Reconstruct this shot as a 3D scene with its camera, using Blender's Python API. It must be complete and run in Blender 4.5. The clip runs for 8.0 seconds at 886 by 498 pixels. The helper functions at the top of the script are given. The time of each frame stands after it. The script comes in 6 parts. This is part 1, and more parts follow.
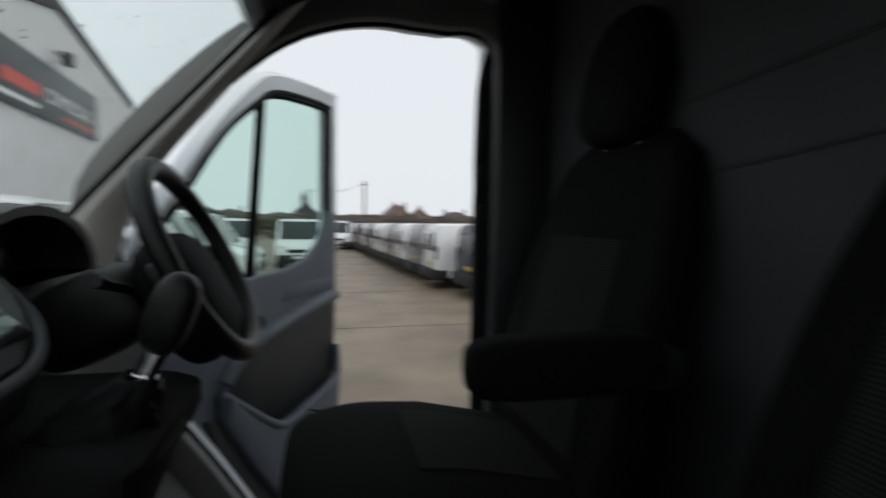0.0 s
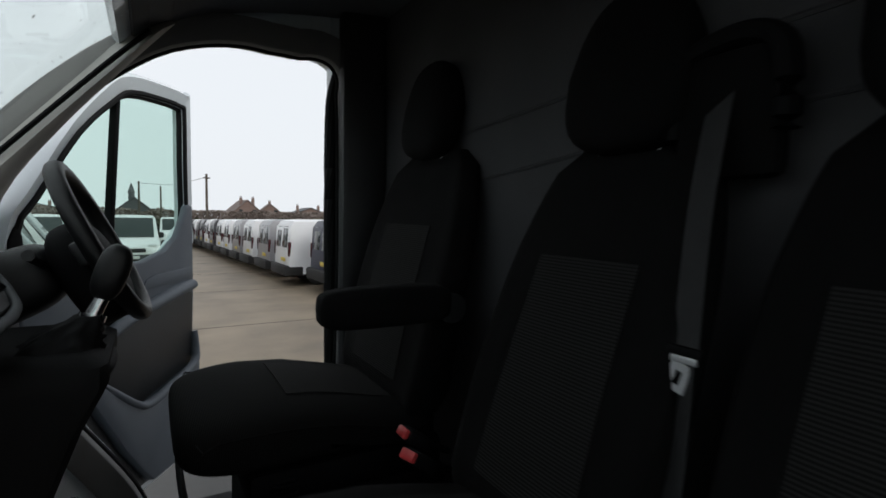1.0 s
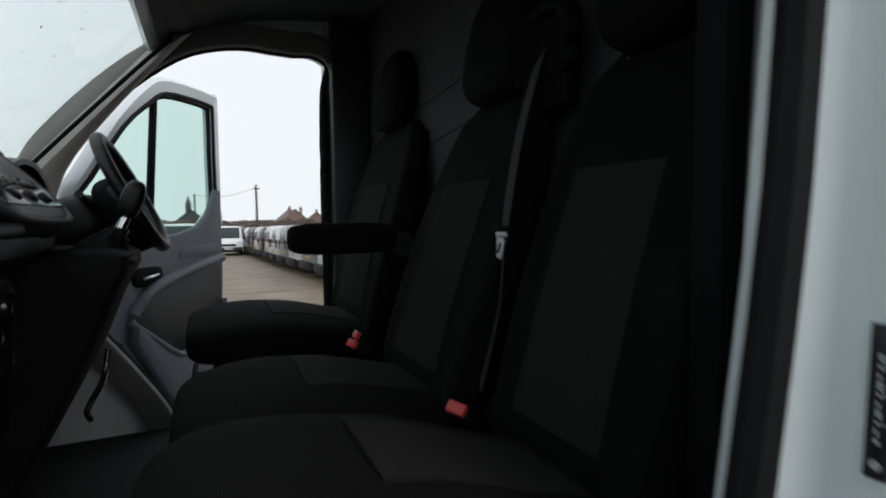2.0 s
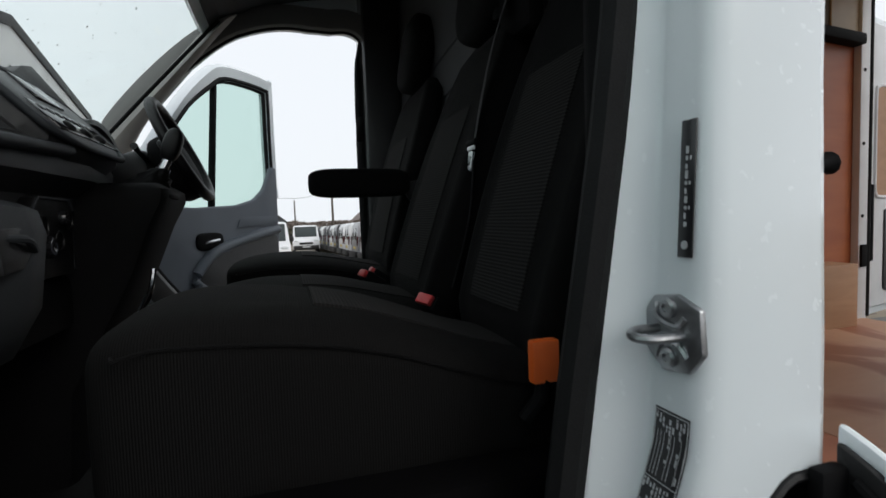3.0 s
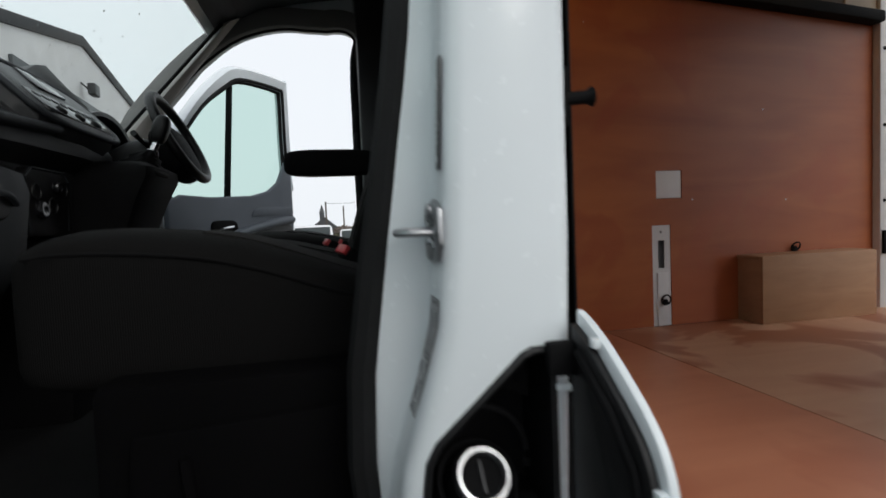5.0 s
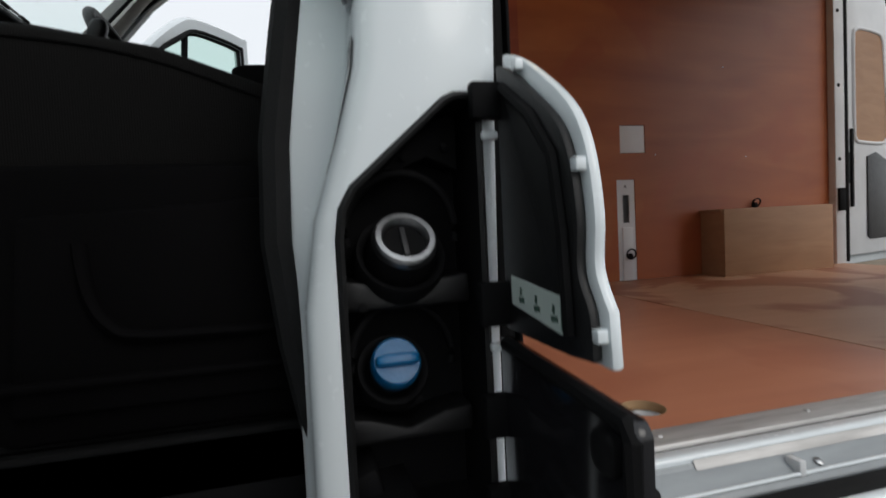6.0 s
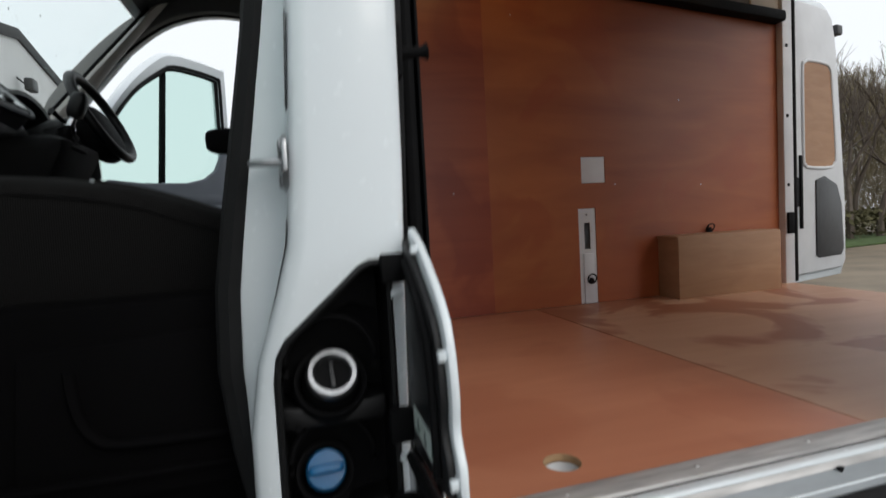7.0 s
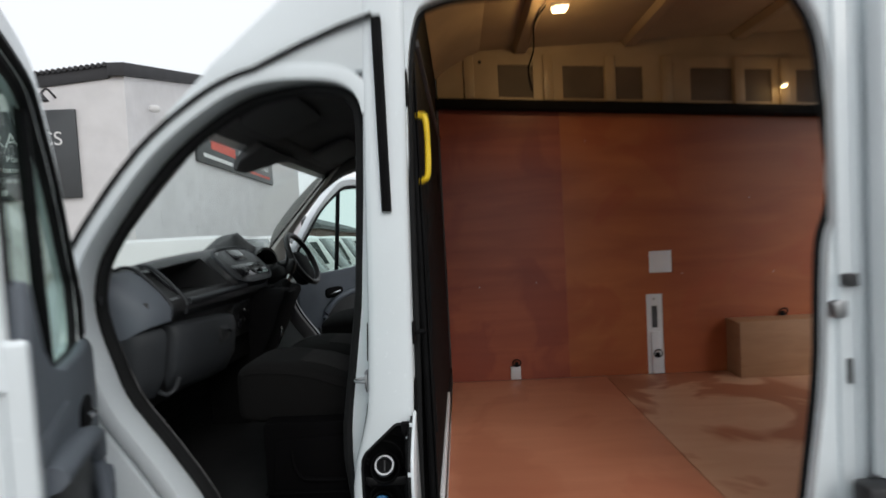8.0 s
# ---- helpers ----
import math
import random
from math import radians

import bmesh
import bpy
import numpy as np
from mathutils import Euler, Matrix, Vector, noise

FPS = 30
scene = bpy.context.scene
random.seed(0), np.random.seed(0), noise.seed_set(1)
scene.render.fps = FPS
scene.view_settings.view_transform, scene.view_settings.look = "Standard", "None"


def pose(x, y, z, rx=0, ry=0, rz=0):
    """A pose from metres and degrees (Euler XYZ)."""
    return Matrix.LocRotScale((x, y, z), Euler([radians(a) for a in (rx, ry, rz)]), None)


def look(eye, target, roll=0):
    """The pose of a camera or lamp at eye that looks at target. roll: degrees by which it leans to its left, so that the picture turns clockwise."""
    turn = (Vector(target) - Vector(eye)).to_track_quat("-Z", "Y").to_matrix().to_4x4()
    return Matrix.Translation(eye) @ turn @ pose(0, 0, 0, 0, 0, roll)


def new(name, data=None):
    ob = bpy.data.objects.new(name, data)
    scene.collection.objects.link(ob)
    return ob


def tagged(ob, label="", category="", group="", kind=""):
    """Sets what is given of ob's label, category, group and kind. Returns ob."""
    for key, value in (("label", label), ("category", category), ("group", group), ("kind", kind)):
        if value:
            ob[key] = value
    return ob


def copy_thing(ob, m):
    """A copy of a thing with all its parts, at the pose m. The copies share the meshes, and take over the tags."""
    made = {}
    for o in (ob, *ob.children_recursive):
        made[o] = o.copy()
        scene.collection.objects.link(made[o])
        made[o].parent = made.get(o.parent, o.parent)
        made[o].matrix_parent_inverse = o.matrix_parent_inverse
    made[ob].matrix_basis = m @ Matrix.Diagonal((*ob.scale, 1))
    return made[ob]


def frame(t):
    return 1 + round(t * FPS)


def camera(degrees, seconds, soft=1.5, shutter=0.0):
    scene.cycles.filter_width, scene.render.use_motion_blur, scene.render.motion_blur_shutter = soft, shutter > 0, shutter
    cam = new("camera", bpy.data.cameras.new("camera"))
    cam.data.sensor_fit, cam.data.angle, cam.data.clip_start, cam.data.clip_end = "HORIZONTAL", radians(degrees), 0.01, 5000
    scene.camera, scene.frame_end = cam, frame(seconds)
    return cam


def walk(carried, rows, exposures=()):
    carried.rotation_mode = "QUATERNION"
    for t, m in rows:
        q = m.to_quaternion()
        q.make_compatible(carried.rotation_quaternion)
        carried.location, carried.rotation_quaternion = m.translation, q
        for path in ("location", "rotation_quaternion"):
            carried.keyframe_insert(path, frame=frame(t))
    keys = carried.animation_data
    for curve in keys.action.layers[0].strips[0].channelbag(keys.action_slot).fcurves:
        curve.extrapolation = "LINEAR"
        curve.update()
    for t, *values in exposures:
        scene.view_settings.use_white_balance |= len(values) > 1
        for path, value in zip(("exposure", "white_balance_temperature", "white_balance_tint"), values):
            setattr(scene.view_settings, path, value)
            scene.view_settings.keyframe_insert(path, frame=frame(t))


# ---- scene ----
cam = camera(82.0, 8.0, soft=1.6, shutter=0.5)
PATH = [
    (0.0, (-0.469, 0.512, 1.694), (0.013, 2.448, 1.558), 1.0),
    (0.1, (-0.473, 0.458, 1.698), (0.168, 2.34, 1.553), 1.0),
    (0.2, (-0.486, 0.422, 1.694), (0.275, 2.265, 1.544), 1.0),
    (0.3, (-0.503, 0.389, 1.688), (0.339, 2.197, 1.54), 1.0),
    (0.4, (-0.516, 0.352, 1.684), (0.379, 2.129, 1.537), 1.0),
    (0.6, (-0.54, 0.297, 1.68), (0.412, 2.052, 1.536), 1.1),
    (0.8, (-0.559, 0.236, 1.684), (0.428, 1.97, 1.539), 1.1),
    (1.0, (-0.564, 0.165, 1.687), (0.436, 1.891, 1.546), 1.1),
    (1.2, (-0.566, 0.089, 1.685), (0.438, 1.812, 1.539), 1.0),
    (2.3, (-0.409, -0.3, 1.47), (0.32, 1.558, 1.347), -1.3),
    (2.5, (-0.37, -0.331, 1.43), (0.28, 1.556, 1.297), -1.7),
    (3.0, (-0.346, -0.382, 1.383), (0.238, 1.527, 1.256), -1.9),
    (3.5, (-0.331, -0.413, 1.346), (0.214, 1.508, 1.225), -1.9),
    (4.0, (-0.313, -0.428, 1.342), (0.183, 1.505, 1.213), -2.2),
    (4.2, (-0.295, -0.427, 1.352), (0.18, 1.512, 1.232), -2.1),
    (5.3, (-0.082, -0.596, 1.215), (0.314, 1.362, 1.111), -2.6),
    (5.5, (-0.076, -0.591, 1.156), (0.354, 1.36, 1.051), -2.6),
    (6.0, (-0.071, -0.547, 1.009), (0.424, 1.388, 0.919), -2.9),
    (6.5, (-0.071, -0.573, 0.975), (0.491, 1.344, 0.883), -2.8),
    (7.0, (-0.01, -0.7, 1.188), (0.536, 1.221, 1.077), -3.1),
    (7.2, (0.026, -0.777, 1.288), (0.381, 1.19, 1.197), -3.0),
    (7.3, (0.072, -0.932, 1.384), (0.232, 1.058, 1.281), -3.1),
    (7.5, (0.149, -1.067, 1.485), (0.14, 0.931, 1.405), -2.9),
    (8.0, (0.306, -1.635, 1.752), (0.235, 0.362, 1.67), -3.1),
]
walk(cam, [(t, look(eye, target, roll)) for t, eye, target, roll in PATH], exposures=((0.0, -0.05), (1.0, 0.04), (2.3, 0.12), (4.0, 0.10), (5.5, 0.1), (6.5, 0.02), (7.3, 0.28), (8.0, 0.24)))

# ---- light: an overcast winter day, and the lamp in the load area ----
GROUND = -0.08
world = bpy.data.worlds.new("overcast")
scene.world = world
world.use_nodes = True
wn, wl = world.node_tree.nodes, world.node_tree.links
sky = wn.new("ShaderNodeTexSky")
sky.sky_type, sky.sun_disc = "NISHITA", False
sky.sun_elevation, sky.sun_rotation, sky.dust_density, sky.air_density = radians(38), radians(151), 6.0, 1.0
cloud = wn.new("ShaderNodeMix")
cloud.data_type = "RGBA"
cloud.inputs[0].default_value = 0.93
cloud.inputs[7].default_value = (8.75, 9.15, 9.6, 1)
wl.new(sky.outputs[0], cloud.inputs[6])
wl.new(cloud.outputs[2], wn["Background"].inputs[0])
wn["Background"].inputs[1].default_value = 0.1
sun = new("sun", bpy.data.lights.new("sun", "SUN"))
sun.data.energy, sun.data.angle, sun.data.color = 0.7, radians(30), (1.0, 0.97, 0.93)
sun.matrix_world = look((5, -9, 8), (0, 0, 0))


# ---- materials ----
def shader(name, colour, rough=0.5, metal=0.0, grain=0.0, size=8.0, bump=0.0, bump_size=60.0, stretch=(1, 1, 1), spec=0.5, coat=0.0, coords="Object"):
    """A surface with slow and fine variation of tone and gloss, and fine relief."""
    m = bpy.data.materials.new(name)
    m.use_nodes = True
    n, l = m.node_tree.nodes, m.node_tree.links
    b = n["Principled BSDF"]
    b.inputs["Roughness"].default_value, b.inputs["Metallic"].default_value = rough, metal
    b.inputs["Specular IOR Level"].default_value = spec
    b.inputs["Coat Weight"].default_value = coat
    tc, mp = n.new("ShaderNodeTexCoord"), n.new("ShaderNodeMapping")
    mp.inputs["Scale"].default_value = stretch
    l.new(tc.outputs[coords], mp.inputs[0])
    slow, fine = n.new("ShaderNodeTexNoise"), n.new("ShaderNodeTexNoise")
    slow.inputs["Scale"].default_value, slow.inputs["Detail"].default_value = size, 4
    fine.inputs["Scale"].default_value, fine.inputs["Detail"].default_value = bump_size, 3
    l.new(mp.outputs[0], slow.inputs[0])
    l.new(mp.outputs[0], fine.inputs[0])
    mul = n.new("ShaderNodeMix")
    mul.data_type, mul.blend_type = "RGBA", "MULTIPLY"
    mul.inputs[0].default_value = 1.0
    mul.inputs[6].default_value = (*colour, 1)
    ramp = n.new("ShaderNodeMapRange")
    ramp.inputs[1].default_value, ramp.inputs[2].default_value = 0.3, 0.7
    ramp.inputs[3].default_value, ramp.inputs[4].default_value = 1 - grain, 1 + grain * 0.4
    l.new(slow.outputs[0], ramp.inputs[0])
    l.new(ramp.outputs[0], mul.inputs[7])
    l.new(mul.outputs[2], b.inputs["Base Color"])
    rr = n.new("ShaderNodeMapRange")
    rr.inputs[3].default_value, rr.inputs[4].default_value = max(0.02, rough * 0.85), min(1, rough * 1.15)
    l.new(fine.outputs[0], rr.inputs[0])
    l.new(rr.outputs[0], b.inputs["Roughness"])
    if bump:
        bp = n.new("ShaderNodeBump")
        bp.inputs["Strength"].default_value, bp.inputs["Distance"].default_value = bump, 0.002
        l.new(fine.outputs[0], bp.inputs["Height"])
        l.new(bp.outputs[0], b.inputs["Normal"])
    return m


def ribbed(name, colour, dark, pitch, axis):
    """Woven seat cloth with fine ribs across it."""
    m = shader(name, colour, 0.95, 0, 0.25, 9, 0.5, 900, spec=0.12)
    n, l = m.node_tree.nodes, m.node_tree.links
    b = n["Principled BSDF"]
    tc, w = n.new("ShaderNodeTexCoord"), n.new("ShaderNodeTexWave")
    w.bands_direction = axis
    w.inputs["Scale"].default_value = 0.314 / pitch
    w.inputs["Distortion"].default_value, w.inputs["Detail"].default_value = 0.15, 1
    l.new(tc.outputs["Object"], w.inputs[0])
    mix = n.new("ShaderNodeMix")
    mix.data_type = "RGBA"
    mix.inputs[6].default_value, mix.inputs[7].default_value = (*dark, 1), (*colour, 1)
    l.new(w.outputs["Fac"], mix.inputs[0])
    l.new(mix.outputs[2], b.inputs["Base Color"])
    bp = n.new("ShaderNodeBump")
    bp.inputs["Strength"].default_value, bp.inputs["Distance"].default_value = 0.35, 0.0015
    l.new(w.outputs["Fac"], bp.inputs["Height"])
    l.new(bp.outputs[0], b.inputs["Normal"])
    return m


def wood(name, light, dark, rough, stretch, size=2.2, patch=0.0, stain=(0.2, 0.1, 0.06)):
    """Rotary-cut veneer: long soft grain over broad clouds of tone, with worn patches."""
    m = bpy.data.materials.new(name)
    m.use_nodes = True
    n, l = m.node_tree.nodes, m.node_tree.links
    b = n["Principled BSDF"]
    b.inputs["Roughness"].default_value = rough
    tc, mp = n.new("ShaderNodeTexCoord"), n.new("ShaderNodeMapping")
    mp.inputs["Scale"].default_value = stretch
    l.new(tc.outputs["Object"], mp.inputs[0])
    g, c = n.new("ShaderNodeTexNoise"), n.new("ShaderNodeTexNoise")
    g.inputs["Scale"].default_value, g.inputs["Detail"].default_value, g.inputs["Distortion"].default_value = size * 3, 8, 0.6
    c.inputs["Scale"].default_value, c.inputs["Detail"].default_value = size * 0.6, 2
    l.new(mp.outputs[0], g.inputs[0])
    l.new(tc.outputs["Object"], c.inputs[0])
    add = n.new("ShaderNodeMath")
    add.operation = "MULTIPLY_ADD"
    add.inputs[1].default_value = 0.55
    l.new(g.outputs[0], add.inputs[0])
    half = n.new("ShaderNodeMath")
    half.operation = "MULTIPLY"
    half.inputs[1].default_value = 0.6
    l.new(c.outputs[0], half.inputs[0])
    l.new(half.outputs[0], add.inputs[2])
    ramp = n.new("ShaderNodeValToRGB")
    ramp.color_ramp.elements[0].position, ramp.color_ramp.elements[1].position = 0.38, 0.74
    ramp.color_ramp.elements[0].color, ramp.color_ramp.elements[1].color = (*dark, 1), (*light, 1)
    l.new(add.outputs[0], ramp.inputs[0])
    out = ramp.outputs[0]
    if patch:
        p = n.new("ShaderNodeTexNoise")
        p.inputs["Scale"].default_value, p.inputs["Detail"].default_value, p.inputs["Distortion"].default_value = 1.7, 3, 1.0
        l.new(tc.outputs["Object"], p.inputs[0])
        pr = n.new("ShaderNodeMapRange")
        pr.inputs[1].default_value, pr.inputs[2].default_value, pr.inputs[4].default_value = 0.505, 0.57, patch
        l.new(p.outputs[0], pr.inputs[0])
        mix = n.new("ShaderNodeMix")
        mix.data_type = "RGBA"
        l.new(pr.outputs[0], mix.inputs[0])
        l.new(out, mix.inputs[6])
        mix.inputs[7].default_value = (*stain, 1)
        out = mix.outputs[2]
    l.new(out, b.inputs["Base Color"])
    bp = n.new("ShaderNodeBump")
    bp.inputs["Strength"].default_value, bp.inputs["Distance"].default_value = 0.15, 0.001
    l.new(g.outputs[0], bp.inputs["Height"])
    l.new(bp.outputs[0], b.inputs["Normal"])
    return m


def glass(name, tint):
    m = bpy.data.materials.new(name)
    m.use_nodes = True
    n, l = m.node_tree.nodes, m.node_tree.links
    out = n["Material Output"]
    n.remove(n["Principled BSDF"])
    t, g, mx, lw, pw = n.new("ShaderNodeBsdfTransparent"), n.new("ShaderNodeBsdfGlossy"), n.new("ShaderNodeMixShader"), n.new("ShaderNodeLayerWeight"), n.new("ShaderNodeMath")
    t.inputs[0].default_value = (*tint, 1)
    g.inputs["Roughness"].default_value = 0.02
    pw.operation = "POWER"
    pw.inputs[1].default_value = 6.0
    lift_up = n.new("ShaderNodeMath")
    lift_up.operation, lift_up.inputs[1].default_value, lift_up.inputs[2].default_value = "MULTIPLY_ADD", 0.5, 0.012
    l.new(lw.outputs["Facing"], pw.inputs[0])
    l.new(pw.outputs[0], lift_up.inputs[0])
    l.new(lift_up.outputs[0], mx.inputs[0])
    l.new(t.outputs[0], mx.inputs[1])
    l.new(g.outputs[0], mx.inputs[2])
    l.new(mx.outputs[0], out.inputs[0])
    return m


def glow(name, colour, power):
    m = bpy.data.materials.new(name)
    m.use_nodes = True
    b = m.node_tree.nodes["Principled BSDF"]
    b.inputs["Emission Color"].default_value, b.inputs["Emission Strength"].default_value = (*colour, 1), power
    return m


WHITE = shader("white_paint", (0.755, 0.81, 0.835), 0.26, 0, 0.04, 2.5, coat=0.4)
# pale primer in itself; the roof lamps' warm tint is mixed into this brown
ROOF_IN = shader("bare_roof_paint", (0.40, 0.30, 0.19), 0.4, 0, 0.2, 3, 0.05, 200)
WHITE_IN = shader("white_primer", (0.66, 0.67, 0.68), 0.45, 0, 0.08, 6, 0.05, 200)
BLACK = shader("black_plastic", (0.006, 0.006, 0.0065), 0.7, 0, 0.3, 12, 0.35, 700, spec=0.1)
BLACK_GLOSS = shader("gloss_black", (0.012, 0.012, 0.014), 0.12, 0, 0.2, 8)
RUBBER = shader("rubber", (0.008, 0.0083, 0.0088), 0.75, 0, 0.3, 14, 0.2, 400, spec=0.25)
GREY = shader("grey_plastic", (0.125, 0.143, 0.168), 0.55, 0, 0.12, 5, 0.35, 600)
DGREY = shader("dark_grey_plastic", (0.028, 0.0285, 0.030), 0.42, 0, 0.2, 6, 0.4, 600, spec=0.45)
LINER = shader("headliner_cloth", (0.13, 0.13, 0.135), 0.95, 0, 0.12, 4, 0.5, 900)
DASH_GREY = shader("dash_grey_plastic", (0.037, 0.041, 0.046), 0.55, 0, 0.15, 5, 0.35, 600, spec=0.35)
PILLAR_GREY = shader("pillar_grey_trim", (0.42, 0.405, 0.38), 0.6, 0, 0.1, 5, 0.3, 500)
TRIM = shader("grey_trim", (0.17, 0.168, 0.166), 0.6, 0, 0.1, 5, 0.3, 500)
BULK = shader("bulkhead_grey", (0.062, 0.062, 0.065), 0.7, 0, 0.2, 3, 0.2, 300, spec=0.25)
# darker than the plastic itself: the shade under the bench is in this colour
BOX = shader("shaded_seat_box", (0.0024, 0.0022, 0.0025), 0.8, 0, 0.3, 6, 0.25, 400, spec=0.05)
DASH_BLACK = shader("dash_black_plastic", (0.0055, 0.0055, 0.006), 0.45, 0, 0.25, 10, 0.35, 700, spec=0.4)
CLOTH = shader("black_seat_cloth", (0.0048, 0.0045, 0.0047), 0.95, 0, 0.3, 20, 0.7, 1100, spec=0.15)
PANEL = ribbed("ribbed_seat_cloth", (0.024, 0.023, 0.0225), (0.0075, 0.0072, 0.0072), 0.0052, "Z")
PANEL_X = ribbed("ribbed_cushion_cloth", (0.021, 0.020, 0.0195), (0.012, 0.0115, 0.0115), 0.0052, "X")
CUSHION = ribbed("corded_cushion_cloth", (0.0066, 0.0062, 0.006), (0.0042, 0.0039, 0.0040), 0.0030, "X")
BELT = shader("belt_webbing", (0.036 * 0.7, 0.036 * 0.7, 0.038 * 0.7), 0.8, 0, 0.15, 30, 0.6, 1200)
CHROME = shader("chrome", (0.75, 0.76, 0.78), 0.15, 1.0, 0.1, 10)
TONGUE = shader("bright_steel", (0.72, 0.73, 0.75), 0.3, 0.45, 0.1, 30)
STEEL = shader("steel", (0.42, 0.43, 0.44), 0.35, 1.0, 0.25, 25, 0.3, 200)
ALU = shader("aluminium_trim", (0.5, 0.49, 0.48), 0.5, 0.35, 0.3, 18, 0.3, 150, (0.4, 3, 3))
RED = shader("red_plastic", (0.6, 0.05, 0.055), 0.4, 0, 0.1, 30)
ORANGE = shader("orange_buckle", (0.75, 0.13, 0.02), 0.45, 0, 0.1, 20)
YELLOW = shader("yellow_plastic", (0.85, 0.58, 0.02), 0.35, 0, 0.08, 20)
BLUE = shader("blue_cap", (0.0022, 0.1188, 0.2952), 0.35, 0, 0.15, 30, 0.2, 300)
LABEL_K = shader("black_label", (0.015, 0.016, 0.018), 0.3)
LABEL_W = shader("label_print", (0.55, 0.57, 0.58), 0.5)
ICON = shader("label_icons", (0.05, 0.11, 0.08), 0.5)
LABEL_G = shader("pale_label", (0.6, 0.68, 0.64), 0.4, 0, 0.05, 20)
PLY_WALL = wood("red_brown_ply", (0.37, 0.095, 0.042), (0.20, 0.040, 0.022), 0.4, (0.22, 1, 2.6), 1.3, 0.45, (0.19, 0.03, 0.022))
PLY_MID = wood("brown_ply", (0.41, 0.13, 0.044), (0.25, 0.062, 0.023), 0.4, (0.35, 1, 1.8), 1.2, 0.4, (0.3, 0.062, 0.024))
PLY_FLOOR = wood("ply_floor", (0.56, 0.33, 0.215), (0.47, 0.25, 0.15), 0.42, (0.4, 2.0, 1), 1.5, 0.9, (0.31, 0.105, 0.05))
PLY_BOX = wood("pale_ply", (0.38, 0.215, 0.118), (0.28, 0.145, 0.075), 0.6, (0.5, 1, 2.5), 2.5)
PLY_EDGE = wood("ply_edge", (0.5, 0.33, 0.18), (0.3, 0.18, 0.09), 0.8, (1, 1, 14), 4)
GLASS_CLEAR = glass("windscreen_glass", (0.93, 0.965, 0.955))
GLASS_GREEN = glass("tinted_glass", (0.8, 0.9, 0.865))


# ---- mesh helpers ----
def part(name, bm, material, parent=None, label="", smooth=35):
    """Links a bmesh as one mesh object, under a thing where one is given."""
    bmesh.ops.recalc_face_normals(bm, faces=bm.faces[:])
    me = bpy.data.meshes.new(name)
    bm.to_mesh(me)
    bm.free()
    for mat in material if isinstance(material, (list, tuple)) else [material]:
        me.materials.append(mat)
    if smooth:
        me.polygons.foreach_set("use_smooth", [True] * len(me.polygons))
        me.set_sharp_from_angle(angle=radians(smooth))
    ob = new(name, me)
    ob.parent = parent
    return tagged(ob, label)


def thing(name, label, category, at=(0, 0, 0), group="", kind=""):
    ob = tagged(new(name), label, category, group, kind)
    ob.empty_display_size = 0.1
    ob.location = at
    return ob


def solid(verts, faces):
    bm = bmesh.new()
    vs = [bm.verts.new(v) for v in verts]
    for f in faces:
        bm.faces.new([vs[k] for k in f])
    return bm


def bevelled(bm, width, seg=2, angle=30):
    if width > 0:
        edges = [e for e in bm.edges if len(e.link_faces) == 2 and e.calc_face_angle(0) > radians(angle)]
        bmesh.ops.bevel(bm, geom=edges, offset=width, segments=seg, affect="EDGES", profile=0.5, clamp_overlap=True)
    return bm


def block(x0, x1, y0, y1, z0, z1, bevel=0.0, seg=2):
    v = [(x, y, z) for x in (x0, x1) for y in (y0, y1) for z in (z0, z1)]
    f = [(0, 1, 3, 2), (4, 6, 7, 5), (0, 4, 5, 1), (2, 3, 7, 6), (0, 2, 6, 4), (1, 5, 7, 3)]
    bm = solid(v, f)
    bmesh.ops.recalc_face_normals(bm, faces=bm.faces[:])
    return bevelled(bm, bevel, seg)


def lift(axis, p, h):
    return {"x": (h, p[0], p[1]), "y": (p[0], h, p[1]), "z": (p[0], p[1], h)}[axis]


def prism(poly, axis, a, b, bevel=0.0, seg=2):
    """A polygon (x, z for axis y; y, z for x; x, y for z) drawn out from a to b."""
    k = len(poly)
    v = [lift(axis, p, a) for p in poly] + [lift(axis, p, b) for p in poly]
    f = [tuple(range(k)), tuple(range(k, 2 * k))] + [(j, (j + 1) % k, k + (j + 1) % k, k + j) for j in range(k)]
    bm = solid(v, f)
    bmesh.ops.recalc_face_normals(bm, faces=bm.faces[:])
    return bevelled(bm, bevel, seg)


def loft(sections, closed=True, caps=True, round_path=False):
    """Skins a row of rings of equal count."""
    k = len(sections[0])
    bm = bmesh.new()
    rows = [[bm.verts.new(p) for p in s] for s in sections]
    pairs = list(zip(rows, rows[1:])) + ([(rows[-1], rows[0])] if round_path else [])
    for a, b in pairs:
        for j in range(k if closed else k - 1):
            bm.faces.new((a[j], a[(j + 1) % k], b[(j + 1) % k], b[j]))
    if caps and closed and not round_path:
        bm.faces.new(rows[0])
        bm.faces.new(rows[-1])
    bmesh.ops.recalc_face_normals(bm, faces=bm.faces[:])
    return bm


